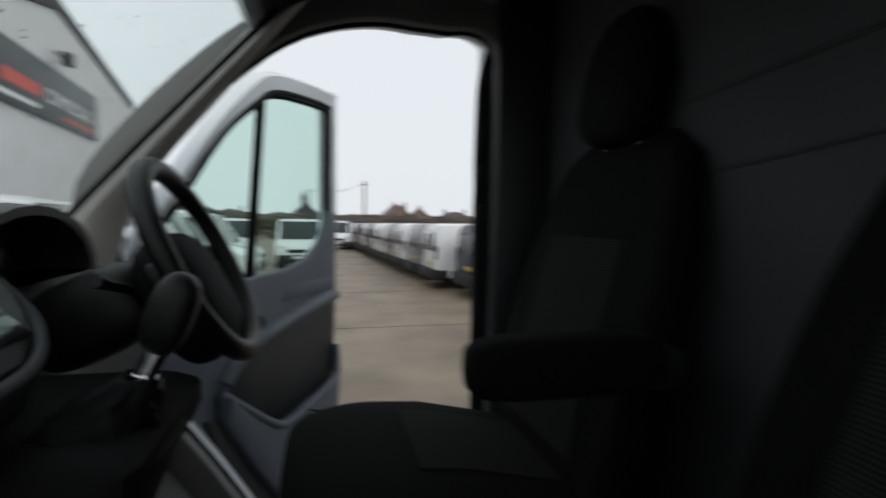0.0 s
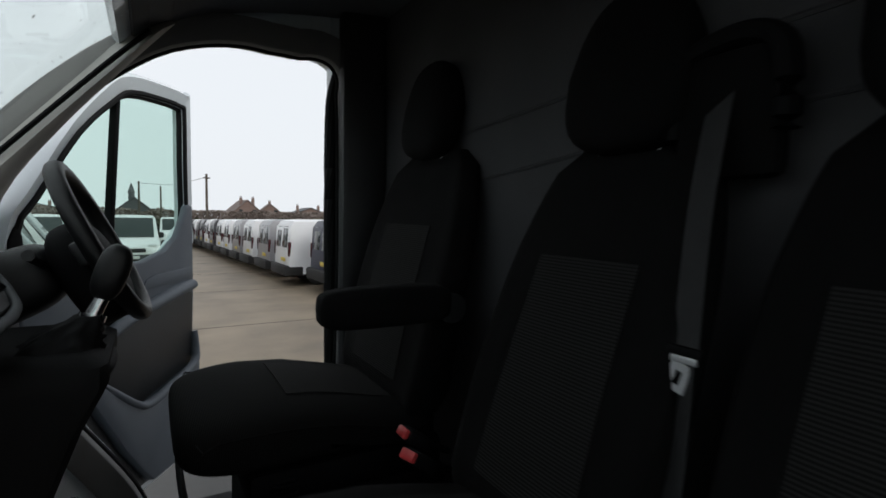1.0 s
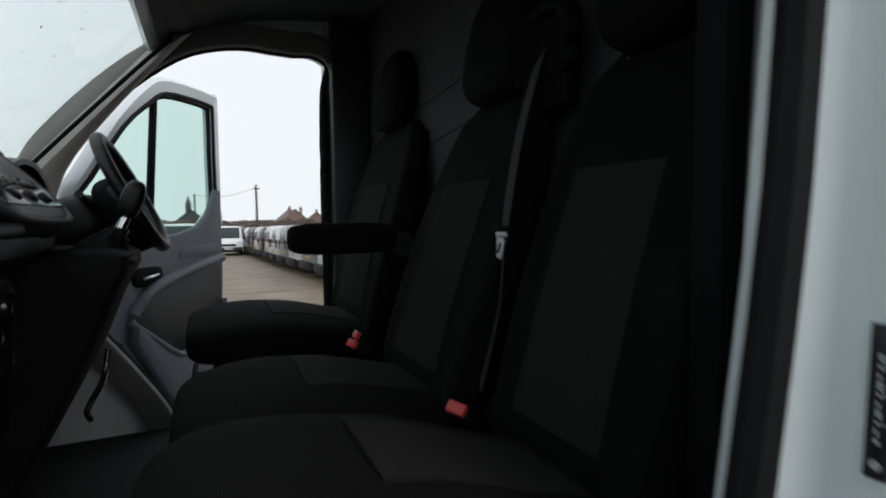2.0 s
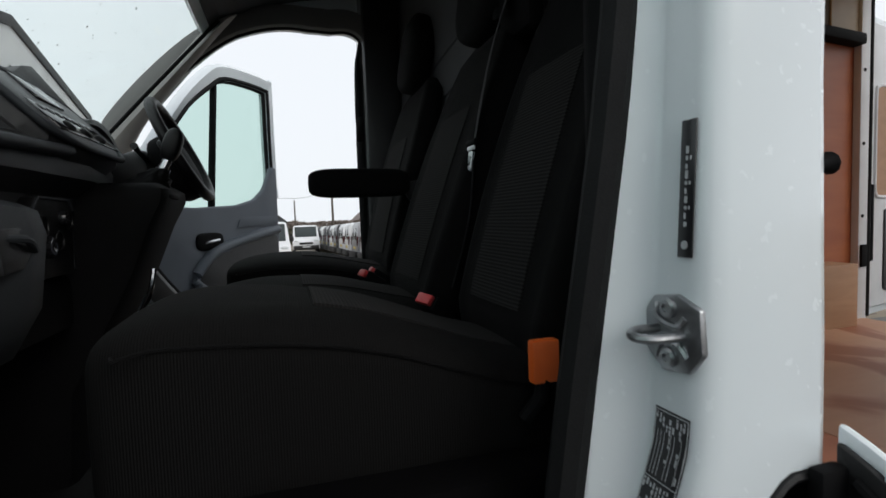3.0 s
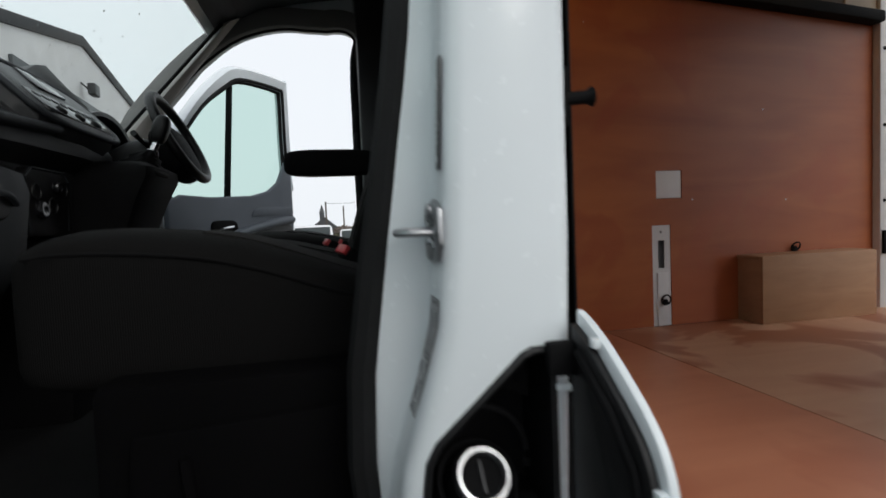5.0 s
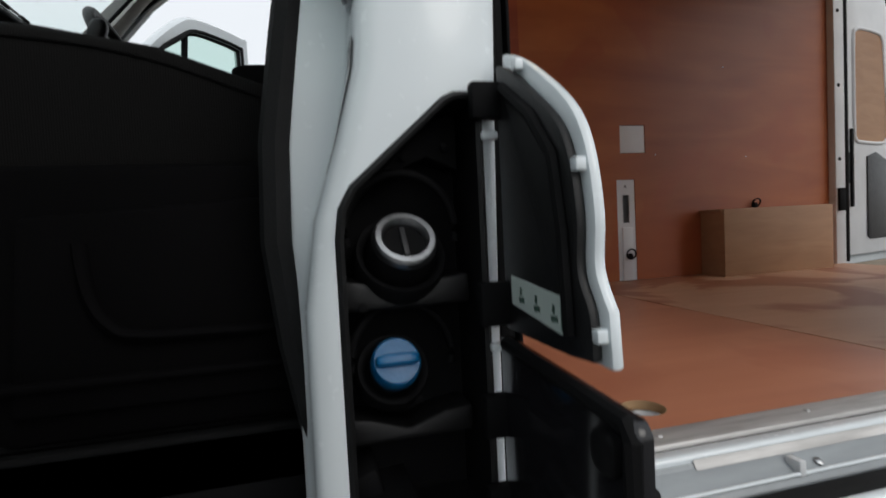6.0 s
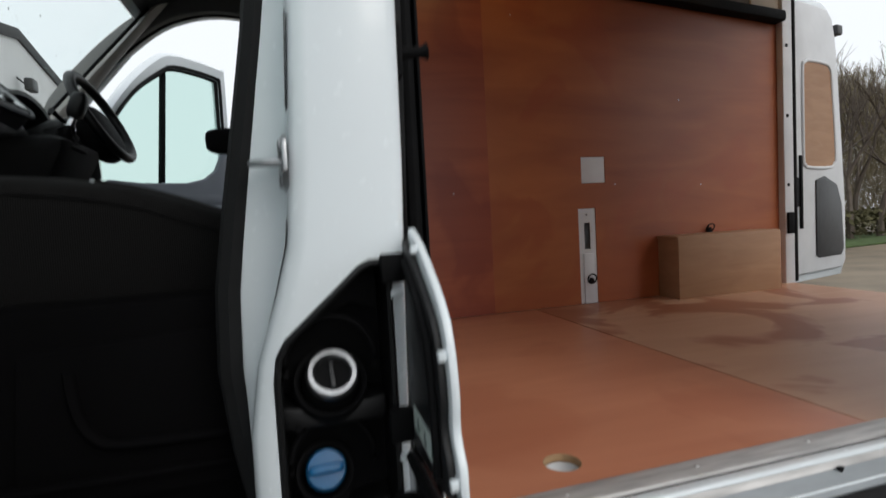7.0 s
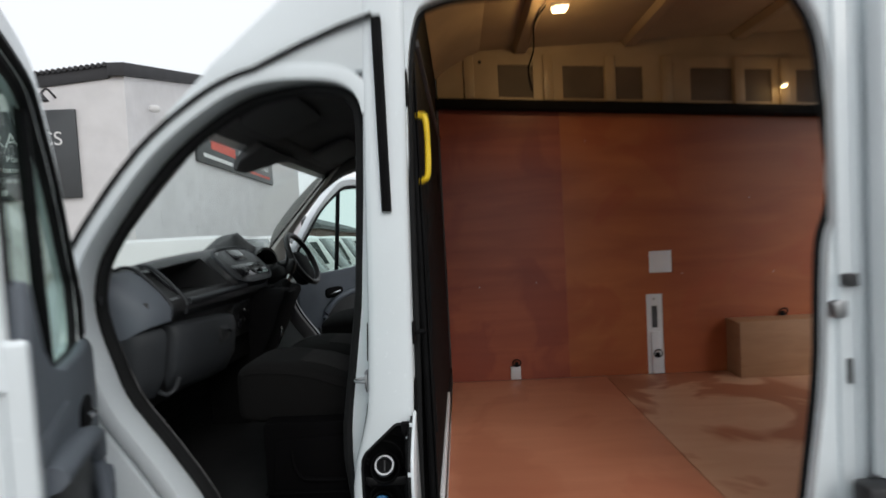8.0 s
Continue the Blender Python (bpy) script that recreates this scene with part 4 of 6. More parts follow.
# glove box, swept back towards the door
lid = [(-0.98, 1.425), (-0.735, 1.43), (-0.71, 1.418), (-0.70, 1.38), (-0.715, 1.26), (-0.76, 1.18), (-0.82, 1.15), (-0.98, 1.15)]
glove = part("glove_box", moved(loft([[(x + (dx if x > -0.9 else 0), y, z + dz) for x, z in lid] for y, dx, dz in ((0.255, -0.098, 0.012), (0.265, -0.085, 0.014), (0.34, -0.06, 0.01), (0.44, -0.032, 0.004), (0.55, -0.018, 0.0), (0.60, -0.018, -0.004), (0.617, -0.032, -0.01))]), D), DASH_GREY, dash, "grey glove box lid", 45)
side = [(-1.05, 1.44), (-0.80, 1.437), (-0.785, 1.42), (-0.785, 1.38), (-0.80, 1.26), (-0.84, 1.185), (-0.90, 1.15), (-1.05, 1.15)]
part("side_panel", moved(loft([[(x + (dx if x > -1.0 else 0), y, z) for x, z in side] for y, dx in ((0.118, -0.10), (0.13, -0.075), (0.17, -0.042), (0.21, -0.022), (0.216, -0.036))]), D), DASH_GREY, dash, "grey lower side panel", 45)
part("pull_recess", moved(block(-0.98, -0.85, 0.2165, 0.2545, 1.19, 1.425), D), DASH_BLACK, glove, "deep black pull recess")
part("pull_lip", moved(tube(smooth_line([(-0.842, 0.20, 1.20), (-0.825, 0.22, 1.183), (-0.808, 0.245, 1.198), (-0.80, 0.265, 1.235)], 4), 0.009, 8), D), DASH_GREY, glove)
part("latch_recess", moved(prism([(0.46, 1.385), (0.545, 1.39), (0.57, 1.36), (0.53, 1.325), (0.47, 1.32)], "x", -0.76, -0.722, 0.004), D), DGREY, glove)
part("glove_handle", moved(tube(smooth_line([(-0.735, 0.47, 1.372), (-0.713, 0.515, 1.37), (-0.718, 0.555, 1.352)], 4), 0.006, 8), D), DASH_GREY, glove)


def vent(y0, y1, x, z, height, tilt, count, name="air_vent"):
    m = D @ pose(x, (y0 + y1) / 2, z, 0, tilt, 0)
    w, h = (y1 - y0) / 2, height / 2
    v = part(name, moved(holed("x", -w, w, -h, h, [(-w + 0.009, w - 0.009, -h + 0.008, h - 0.008)], -0.02, 0.012), m), BLACK_GLOSS, dash, "black air vent")
    for k in range(count):
        s = -h + 0.008 + (2 * h - 0.016) * (k + 0.5) / count
        part("slat", moved(block(-0.014, 0.006, -w + 0.009, w - 0.009, s - 0.0015, s + 0.0015), m), DGREY, v)
    part("vent_back", moved(block(-0.02, -0.016, -w + 0.005, w - 0.005, -h + 0.005, h - 0.005), m), DASH_BLACK, v)


vent(0.243, 0.328, -0.868, 1.583, 0.165, -46, 8)
# centre pod: an oval panel on the sloping face, with vents, display and controls
pod_line = [(0.695, -0.055, 0.05), (0.715, -0.090, 0.088), (0.78, -0.112, 0.108), (0.92, -0.116, 0.118), (1.04, -0.112, 0.112), (1.10, -0.085, 0.092), (1.125, -0.045, 0.05)]
slope, out = Vector((-0.70, 0.714)), Vector((0.714, 0.70))
mid = Vector((-0.815, 1.610))
def pod_at(u, n):
    p = mid + slope * u + out * n
    return (p.x, p.y)
st = moved(loft([[(x, y, z) for x, z in (pod_at(b, -0.07), pod_at(a, -0.07), pod_at(a - 0.004, 0.0), pod_at(a + 0.010, 0.024), pod_at(a + 0.022, 0.028), pod_at(b - 0.022, 0.028), pod_at(b - 0.008, 0.022), pod_at(b + 0.004, 0.0))] for y, a, b in pod_line]), D)
stack = part("control_pod", st, DGREY, dash, "", 40)
rim = [(y, a) for y, a, b in pod_line] + [(y, b) for y, a, b in reversed(pod_line)]
rim = smooth_line([(pod_at(u, 0.022)[0], y, pod_at(u, 0.022)[1]) for y, u in rim], 4, True)
part("pod_rim", moved(tube(rim, 0.0075, 8, True), D), DASH_GREY, stack, "satin grey rim", 60)
for y0, y1 in ((0.73, 0.84), (0.99, 1.10)):
    vent(y0, y1, *pod_at(0.055, 0.014), 0.075, -45, 5)
part("screen", moved(block(-0.004, 0.006, -0.065, 0.065, -0.035, 0.035, 0.003), D @ pose(pod_at(0.058, 0.027)[0], 0.915, pod_at(0.058, 0.027)[1], 0, -45, 0)), BLACK_GLOSS, stack, "small dark display")
part("radio_panel", moved(block(-0.004, 0.005, -0.17, 0.17, -0.042, 0.036, 0.004), D @ pose(pod_at(-0.042, 0.026)[0], 0.91, pod_at(-0.042, 0.026)[1], 0, -45, 0)), BLACK_GLOSS, stack)
for k in range(8):
    x, z = pod_at(-0.025, 0.031)
    part("button", moved(block(0, 0.002, -0.012, 0.012, -0.006, 0.006, 0.001), D @ pose(x, 0.77 + 0.04 * k, z, 0, -45, 0)), DGREY, stack)
for k in range(3):
    x, z = pod_at(-0.062, 0.030)
    part("knob", moved(lathe([(0, 0), (0.013, 0), (0.013, 0.005), (0.010, 0.008), (0, 0.008)], D @ pose(x, 0.82 + 0.09 * k, z, 0, 45, 0), 18), pose(0, 0, 0)), DASH_BLACK, stack)
pod = part("storage_pod", moved(loft([[(x, y, z) for x, z in ((-1.12, 1.66), (-1.02, 1.70 + h), (-0.93, 1.715 + h), (-0.89, 1.70 + h * 0.4), (-0.89, 1.66), (-1.12, 1.64))] for y, h in ((1.0, 0.0), (1.03, 0.022), (1.10, 0.062), (1.15, 0.074), (1.20, 0.058), (1.28, 0.012), (1.30, 0.0))]), D), DASH_BLACK, dash, "black lidded tray on top", 50)
# switches beside the lower console
sw = part("switch_panel", moved(prism([(0.70, 1.29), (0.69, 1.42), (0.72, 1.445), (0.86, 1.445), (0.88, 1.42), (0.87, 1.29)], "x", -0.815, -0.775, 0.006), D), DASH_BLACK, dash)
for y, z in ((0.735, 1.39), (0.80, 1.36), (0.85, 1.40)):
    part("socket_ring", moved(tube([(0.018 * math.cos(a), 0.018 * math.sin(a), 0) for a in (q * math.pi / 10 for q in range(20))], 0.0025, 6, True), D @ pose(-0.773, y, z, 0, 90, 0)), DASH_BLACK, sw)
part("panel_rim", moved(tube([(-0.774, y, z) for y, z in ((0.70, 1.30), (0.695, 1.42), (0.722, 1.442), (0.858, 1.442), (0.876, 1.42), (0.866, 1.30))], 0.003, 6), D), DASH_GREY, sw, "thin grey rim")
for y, z, r in ((0.745, 1.35, 0.022), (0.815, 1.405, 0.015)):
    part("dial", moved(lathe([(0, 0), (r, 0), (r, 0.006), (r * 0.8, 0.012), (r * 0.4, 0.013), (0, 0.010)], D @ pose(-0.774, y, z, 0, 90, 0), 18), pose(0, 0, 0)), BLACK_GLOSS, sw, "round black dial")
# lower console with gear lever
def console_ring(z, front, y0, y1):
    r = 0.03
    return [(-1.05, y0, z), (front - r, y0, z), (front - r * 0.3, y0 + r * 0.3, z), (front, y0 + r, z), (front, y1 - r, z), (front - r * 0.3, y1 - r * 0.3, z), (front - r, y1, z), (-1.05, y1, z)]
con = part("console", moved(loft([console_ring(*q) for q in ((0.78, -0.85, 0.98, 1.22), (1.0, -0.83, 0.97, 1.23), (1.15, -0.75, 0.97, 1.23), (1.27, -0.69, 0.97, 1.24), (1.38, -0.648, 0.96, 1.25), (1.445, -0.615, 0.955, 1.255), (1.472, -0.615, 0.962, 1.248), (1.486, -0.637, 0.98, 1.23))]), D), BLACK, dash, "", 40)
part("console_trim", moved(tube(smooth_line([(-0.66, 1.01, 1.28), (-0.67, 1.005, 1.22), (-0.70, 1.005, 1.16), (-0.70, 1.03, 1.13)], 4), 0.006, 8), D), CHROME, con, "bright trim loop")
part("drawer_front", moved(prism([(0.60, 1.17), (0.60, 1.27), (0.62, 1.285), (0.90, 1.285), (0.92, 1.27), (0.92, 1.17)], "x", -0.88, -0.80, 0.008), D), BLACK, dash)

gear = thing("gear_lever", "black gear lever with chrome collar and leather gaiter", "gear lever", (-0.67, 1.06, 1.50))
G = pose(0.70, -1.15, -1.49)
part("knob", moved(pad((-0.643, 1.168, 1.578), (0.046, 0.05, 0.088), pose(0, 0, 0, 0, 20, 0).to_3x3(), 2.6, 12), G), DASH_BLACK, gear, "round black knob", 60)
part("collar", moved(tube([(-0.652, 1.166, 1.548), (-0.668, 1.163, 1.515)], [0.010, 0.012], 12), G), CHROME, gear, "chrome collar")
part("collar_ring", moved(tube([(-0.667, 1.163, 1.518), (-0.670, 1.162, 1.508)], 0.018, 14), G), CHROME, gear)
part("gaiter", moved(loft([[(cx + r * math.cos(a) * q, 1.158 + 1.1 * r * math.sin(a) * q, z + 0.004 * math.sin(6 * a + k) * (r > 0.03)) for a in (2 * math.pi * n / 48 for n in range(48)) for q in ((1 + amp * math.sin(7 * a + 0.9 * k) + 0.4 * amp * math.sin(13 * a - 2 * k)) * (abs(math.cos(a)) ** 4 + abs(math.sin(a)) ** 4) ** -0.25,)] for k, (cx, r, z, amp) in enumerate(((-0.722, 0.062, 1.440, 0.0), (-0.720, 0.064, 1.456, 0.04), (-0.714, 0.055, 1.468, 0.13), (-0.705, 0.047, 1.478, 0.06), (-0.700, 0.042, 1.486, 0.17), (-0.692, 0.033, 1.496, 0.07), (-0.686, 0.029, 1.503, 0.17), (-0.678, 0.021, 1.511, 0.05), (-0.674, 0.017, 1.517, 0.02)))]), G), BLACK, gear, "creased black leather gaiter", 75)
part("gaiter_surround", moved(tube([(-0.722 + 0.075 * math.cos(a) * c, 1.158 + 0.082 * math.sin(a) * c, 1.447) for a in (k * math.pi / 16 for k in range(32)) for c in ((abs(math.cos(a)) ** 4 + abs(math.sin(a)) ** 4) ** -0.25,)], 0.009, 8, True), G), BLACK, gear, "black plastic gaiter surround", 60)

# ---- instruments, steering wheel ----
part("instrument_hood", moved(loft([[(-0.96 + dx, 1.37 + w * math.cos(a), 1.585 + h * math.sin(a)) for a in (math.pi * q / 12 for q in range(13))] for dx, w, h in ((-0.12, 0.16, 0.06), (-0.02, 0.19, 0.10), (0.06, 0.20, 0.115), (0.10, 0.20, 0.112), (0.098, 0.185, 0.098), (0.02, 0.18, 0.09))]), D), DGREY, dash, "", 60)
part("instrument_face", moved(prism([(1.20, 1.56), (1.21, 1.64), (1.29, 1.67), (1.45, 1.67), (1.53, 1.64), (1.54, 1.56)], "x", -0.945, -0.93, 0.003), D), BLACK_GLOSS, dash, "dark instrument dials")
wheel = thing("steering_wheel", "black leather steering wheel with grey spokes", "steering wheel", (-0.645, 1.385, 1.615))
W = pose(0, 0, 0, 0, 64, 0) @ pose(0, 0, 0, 1.5, 0, 0)
part("rim", moved(tube([(0.158 * math.cos(a), 0.158 * math.sin(a), 0) for a in (k * math.pi / 28 for k in range(56))], 0.0165, 12, True), W), DASH_BLACK, wheel, "black leather rim", 60)
part("hub", moved(pad((0.045, 0, -0.040), (0.21, 0.21, 0.10), None, 2.8, 14), W), BLACK, wheel, "black padded hub", 60)
for a, mat in ((0, BLACK), (90, DGREY), (-90, DGREY)):
    part("spoke", moved(block(0.05, 0.152, -0.022, 0.022, -0.03, -0.012, 0.006), W @ pose(0, 0, 0, 0, 0, a)), mat, wheel)
    if a:
        part("spoke_trim", moved(block(0.07, 0.15, -0.014, 0.014, -0.012, -0.008, 0.002), W @ pose(0, 0, 0, 0, 0, a)), CHROME if a > 0 else GREY, wheel, "silver spoke trim")
part("column", moved(tube([(0, 0, -0.05), (0, 0, -0.22), (0, 0, -0.34)], [0.032, 0.04, 0.05], 16), W), DASH_BLACK, wheel)
part("column_shroud", moved(pad((0.01, 0, -0.17), (0.13, 0.15, 0.19), None, 3.2, 14), W), DASH_BLACK, wheel, "black column shroud", 60)
for s in (1, -1):
    part("stalk", moved(tube([(0, 0.05 * s, -0.09), (-0.02, 0.13 * s, -0.085), (-0.03, 0.17 * s, -0.08)], [0.007, 0.007, 0.010], 8), W), DASH_BLACK, wheel)
tray = [(-0.98, 1.2), (-0.9, 1.22), (-0.86, 1.28), (-0.86, 1.42), (-0.98, 1.45)]
part("knee_panel", moved(prism(tray, "y", 1.28, 1.86, 0.01), D), DGREY, dash)

# ---- cab doors ----
def text_mesh(string, size, m, depth=0.0006):
    cu = bpy.data.curves.new("letters", "FONT")
    cu.body, cu.size, cu.align_x, cu.align_y, cu.extrude = string, size, "CENTER", "CENTER", depth
    ob = new("letters", cu)
    me = bpy.data.meshes.new_from_object(ob.evaluated_get(bpy.context.evaluated_depsgraph_get()))
    bm = bmesh.new()
    bm.from_mesh(me)
    bpy.data.objects.remove(ob)
    bpy.data.curves.remove(cu)
    return moved(bm, m)


def cab_door(name, label, hinge, swing, k):
    """A cab door swung on its hinge. k: the side of the door, in its own y, that faces the cab."""
    d = thing(name, label, "van door", hinge)
    R = pose(0, 0, 0, 0, 0, swing)
    pairs = [((0.02, 1.44), (0.085, 1.455)), ((0.025, 1.63), (0.075, 1.62)), ((0.10, 1.745), (0.145, 1.715)), ((0.28, 1.99), (0.315, 1.94)), ((0.45, 2.165), (0.485, 2.085)), ((0.57, 2.235), (0.59, 2.148)), ((0.80, 2.255), (0.79, 2.165)),
             ((0.985, 2.25), (0.915, 2.163)), ((1.0, 2.23), (0.936, 2.135)), ((1.0, 1.9), (0.935, 1.88)), ((1.0, 1.62), (0.935, 1.60)), ((0.985, 1.5), (0.88, 1.51)), ((0.6, 1.42), (0.6, 1.455)), ((0.3, 1.40), (0.3, 1.44))]
    pairs = [tuple((x, z if z < 1.6 else 1.6 + (z - 1.6) * 0.94) for x, z in pq) for pq in pairs]
    o2 = smooth_line([Vector(p) for p, _ in pairs], 3, True)
    i2 = smooth_line([Vector(q) for _, q in pairs], 3, True)
    rings = [[(a.x, 0, a.y), (b.x, 0, b.y), (b.x, k * 0.045, b.y), ((a.x * 0.8 + b.x * 0.2), k * 0.055, (a.y * 0.8 + b.y * 0.2)), (a.x, k * 0.03, a.y)] for a, b in zip(o2, i2)]
    part("window_frame", moved(loft(rings, True, False, True), R), WHITE, d, "white painted window frame", 40)
    part("window_seal", moved(tube([(p.x, k * 0.03, p.y) for p in i2], 0.012, 8, True, up=(0, 1, 0)), R), RUBBER, d, "black rubber window seal")
    part("frame_seal", moved(tube([(p.x * 0.12 + q.x * 0.88, k * 0.05, p.y * 0.12 + q.y * 0.88) for p, q in zip(o2, i2)], 0.010, 6, True, up=(0, 1, 0)), R), RUBBER, d, "black rubber seal on the window frame")
    g = part("window_glass", moved(prism([(p.x, p.y) for p in i2], "y", k * 0.018, k * 0.022), R), GLASS_GREEN, d, "greenish tinted glass")
    g.visible_shadow = False
    part("quarter_bar", moved(prism([(0.45, 1.43), (0.475, 1.43), (0.545, 2.085), (0.52, 2.07)], "y", min(0.008 * k, 0.036 * k), max(0.008 * k, 0.036 * k), 0.004), R), BLACK, d, "black bar between the panes")
    skin = [(0.0, 0.53), (0.0, 1.42), (0.02, 1.44), (0.3, 1.42), (0.6, 1.435), (0.82, 1.50), (0.94, 1.60), (1.0, 1.62), (1.0, 1.3), (0.98, 1.0), (0.88, 0.62), (0.81, 0.53)]
    part("outer_skin", moved(prism(skin, "y", -0.012 * k, 0.045 * k, 0.008), R), WHITE, d, "white painted door skin")
    inner = [(0.035, 0.58), (0.035, 1.43), (0.12, 1.468), (0.3, 1.462), (0.6, 1.478), (0.74, 1.51), (0.83, 1.565), (0.89, 1.66), (0.91, 1.70), (0.955, 1.70), (0.955, 1.3), (0.935, 1.0), (0.845, 0.66), (0.785, 0.58)]
    lining = part("door_lining", moved(prism(inner, "y", 0.0455 * k, 0.078 * k, 0.012, 3), R), GREY, d, "grey plastic door lining", 40)
    sweep = smooth_line([(0.925, k * 0.074, 1.34), (0.78, k * 0.084, 1.325), (0.62, k * 0.09, 1.30), (0.47, k * 0.09, 1.27), (0.36, k * 0.086, 1.23), (0.27, k * 0.078, 1.15)], 6)
    part("armrest", moved(tube(sweep, [0.026] * 10 + [0.024] * (len(sweep) - 10), 10, flat=1.5, up=(0, 1, 0)), R), GREY, lining, "", 60)
    pocket = [(0.29, 1.11), (0.36, 1.22), (0.60, 1.285), (0.87, 1.32), (0.93, 1.30), (0.925, 1.0), (0.90, 0.98), (0.53, 0.92)]
    part("pocket", moved(prism(pocket, "y", 0.0785 * k, 0.082 * k, 0.001), R), DGREY, lining, "dark storage pocket")
    lip = smooth_line([(0.25, k * 0.085, 1.125), (0.36, k * 0.112, 1.03), (0.46, k * 0.118, 0.955), (0.54, k * 0.118, 0.922), (0.70, k * 0.118, 0.945), (0.88, k * 0.112, 0.985), (0.928, k * 0.095, 1.04), (0.935, k * 0.082, 1.12)], 5)
    part("pocket_lip", moved(tube(lip, 0.016, 8, flat=1.3, up=(0, 1, 0)), R), GREY, lining, "", 60)
    low = [(0.255, 1.115), (0.36, 1.022), (0.46, 0.947), (0.54, 0.914), (0.70, 0.937), (0.88, 0.977), (0.915, 0.99), (0.90, 0.88), (0.845, 0.69), (0.79, 0.605), (0.56, 0.605), (0.50, 0.67), (0.40, 0.80), (0.25, 1.03)]
    part("pocket_wall", moved(prism(low, "y", 0.079 * k, 0.128 * k, 0.012), R), GREY, lining)
    part("kick_panel", moved(prism([(0.19, 1.06), (0.246, 1.02), (0.395, 0.795), (0.495, 0.665), (0.55, 0.605), (0.40, 0.60), (0.27, 0.78)], "y", 0.0785 * k, 0.10 * k, 0.006), R), DGREY, lining, "dark lower panel")
    hb = part("handle_bezel", moved(pad((0.375, k * 0.079, 1.30), (0.185, 0.026, 0.085), None, 3.5, 10), R), BLACK, d, "black oval handle surround", 60)
    part("pull_handle", moved(tube(smooth_line([(0.33, k * 0.09, 1.295), (0.37, k * 0.101, 1.302), (0.425, k * 0.09, 1.306)], 4), 0.008, 8), R), CHROME, hb, "grey metal release handle")
    part("grip_panel", moved(prism([(0.58, 1.36), (0.60, 1.40), (0.66, 1.415), (0.93, 1.42), (0.93, 1.37), (0.7, 1.365)], "y", 0.079 * k, 0.083 * k, 0.001), R), GREY, lining)
    part("mirror_sail", moved(prism([(0.028, 1.47), (0.03, 1.585), (0.055, 1.625), (0.075, 1.60), (0.085, 1.47)], "y", 0.046 * k, 0.06 * k, 0.004), R), BLACK, d)
    for z in (0.75, 1.25):
        part("hinge", moved(block(-0.04, 0.02, min(0, 0.04 * k), max(0, 0.04 * k), z, z + 0.09, 0.008), R), WHITE, d)
    return d


cab_door("cab_door", "white driver's door standing open with grey lining", (-0.97, 2.02, 0), 57, -1)
near_door = cab_door("cab_door", "white passenger door standing wide open with grey lining", (-1.0, -0.03, 0), -58.3, 1)
part("end_face", moved(prism([(0.93, 0.70), (1.0, 0.66), (1.0, 1.60), (0.992, 1.61), (0.957, 1.20)], "y", 0.0455, 0.082, 0.006), pose(0, 0, 0, 0, 0, -58.3)), WHITE, near_door, "white painted end of the door")
part("check_strap", moved(block(0.0, 0.14, 0.10, 0.112, 1.56, 1.585, 0.003), pose(0, 0, 0, 0, 0, -57.5)), BLACK, near_door, "black door check strap")

# ---- pillar: labels, striker, filler ----
def front_of(z):
    zs = [0.40, 0.93, 1.02, 1.10, 1.17, 1.26, 1.5]
    fs = [-0.085, -0.082, -0.068, -0.042, -0.024, -0.016, -0.004]
    return float(np.interp(z, zs, fs))


strip_label = thing("pillar_label", "narrow black label with pale print on the door pillar", "label")
strip_label.matrix_basis = pose(-0.0105, -0.018, 1.4, 0, 2.86, 0)
part("backing", block(-0.0005, 0.0012, -0.0085, 0.0085, -0.06, 0.06, 0.0004), LABEL_K, strip_label)
for n, h in enumerate((0.006, 0.0035, 0.004, 0.007, 0.003, 0.0045, 0.006, 0.003, 0.005, 0.004)):
    z = 0.034 - 0.0072 * n
    part("print_bar", block(-0.0012, -0.0004, -0.0012 + 0.0006 * (n % 3), 0.0016, z - h / 2, z + h / 2), LABEL_W, strip_label)
    if n % 3 == 1:
        part("print_bar", block(-0.0012, -0.0004, -0.0045, -0.0032, z - h / 2, z + h / 2), LABEL_W, strip_label)

plate = thing("door_striker", "steel door striker plate with loop and two bolts", "door striker", (-0.016, -0.008, 1.272))
octo = [(-0.022, -0.016), (-0.022, 0.014), (-0.013, 0.030), (0.006, 0.034), (0.024, 0.024), (0.026, -0.012), (0.016, -0.030), (-0.006, -0.034)]
part("plate", prism([(-1.5 * y, 1.06 * z) for y, z in octo], "x", -0.006, 0.001, 0.002), STEEL, plate)
for z in (0.023, -0.022):
    part("bolt", lathe([(0, 0), (0.0095, 0), (0.0095, 0.003), (0.007, 0.005), (0.004, 0.005), (0.004, 0.0025), (0, 0.0025)], pose(-0.006, -0.001, z, 0, -90, 0), 14), STEEL, plate)
part("loop", tube(smooth_line([(0.0, 0.014, 0.002), (-0.03, 0.013, 0.002), (-0.043, 0.004, 0.001), (-0.043, -0.008, 0), (-0.03, -0.016, 0), (0.0, -0.017, 0.0)], 4), 0.0042, 10), STEEL, plate)
part("rib", tube(smooth_line([(-0.006, 0.016, 0.026), (-0.008, 0.010, 0.012), (-0.008, -0.012, 0.008), (-0.006, -0.02, 0.016)], 4), 0.003, 6), STEEL, plate)
part("rib", tube(smooth_line([(-0.006, 0.016, -0.024), (-0.008, 0.008, -0.010), (-0.008, -0.012, -0.008), (-0.006, -0.022, -0.018)], 4), 0.003, 6), STEEL, plate)

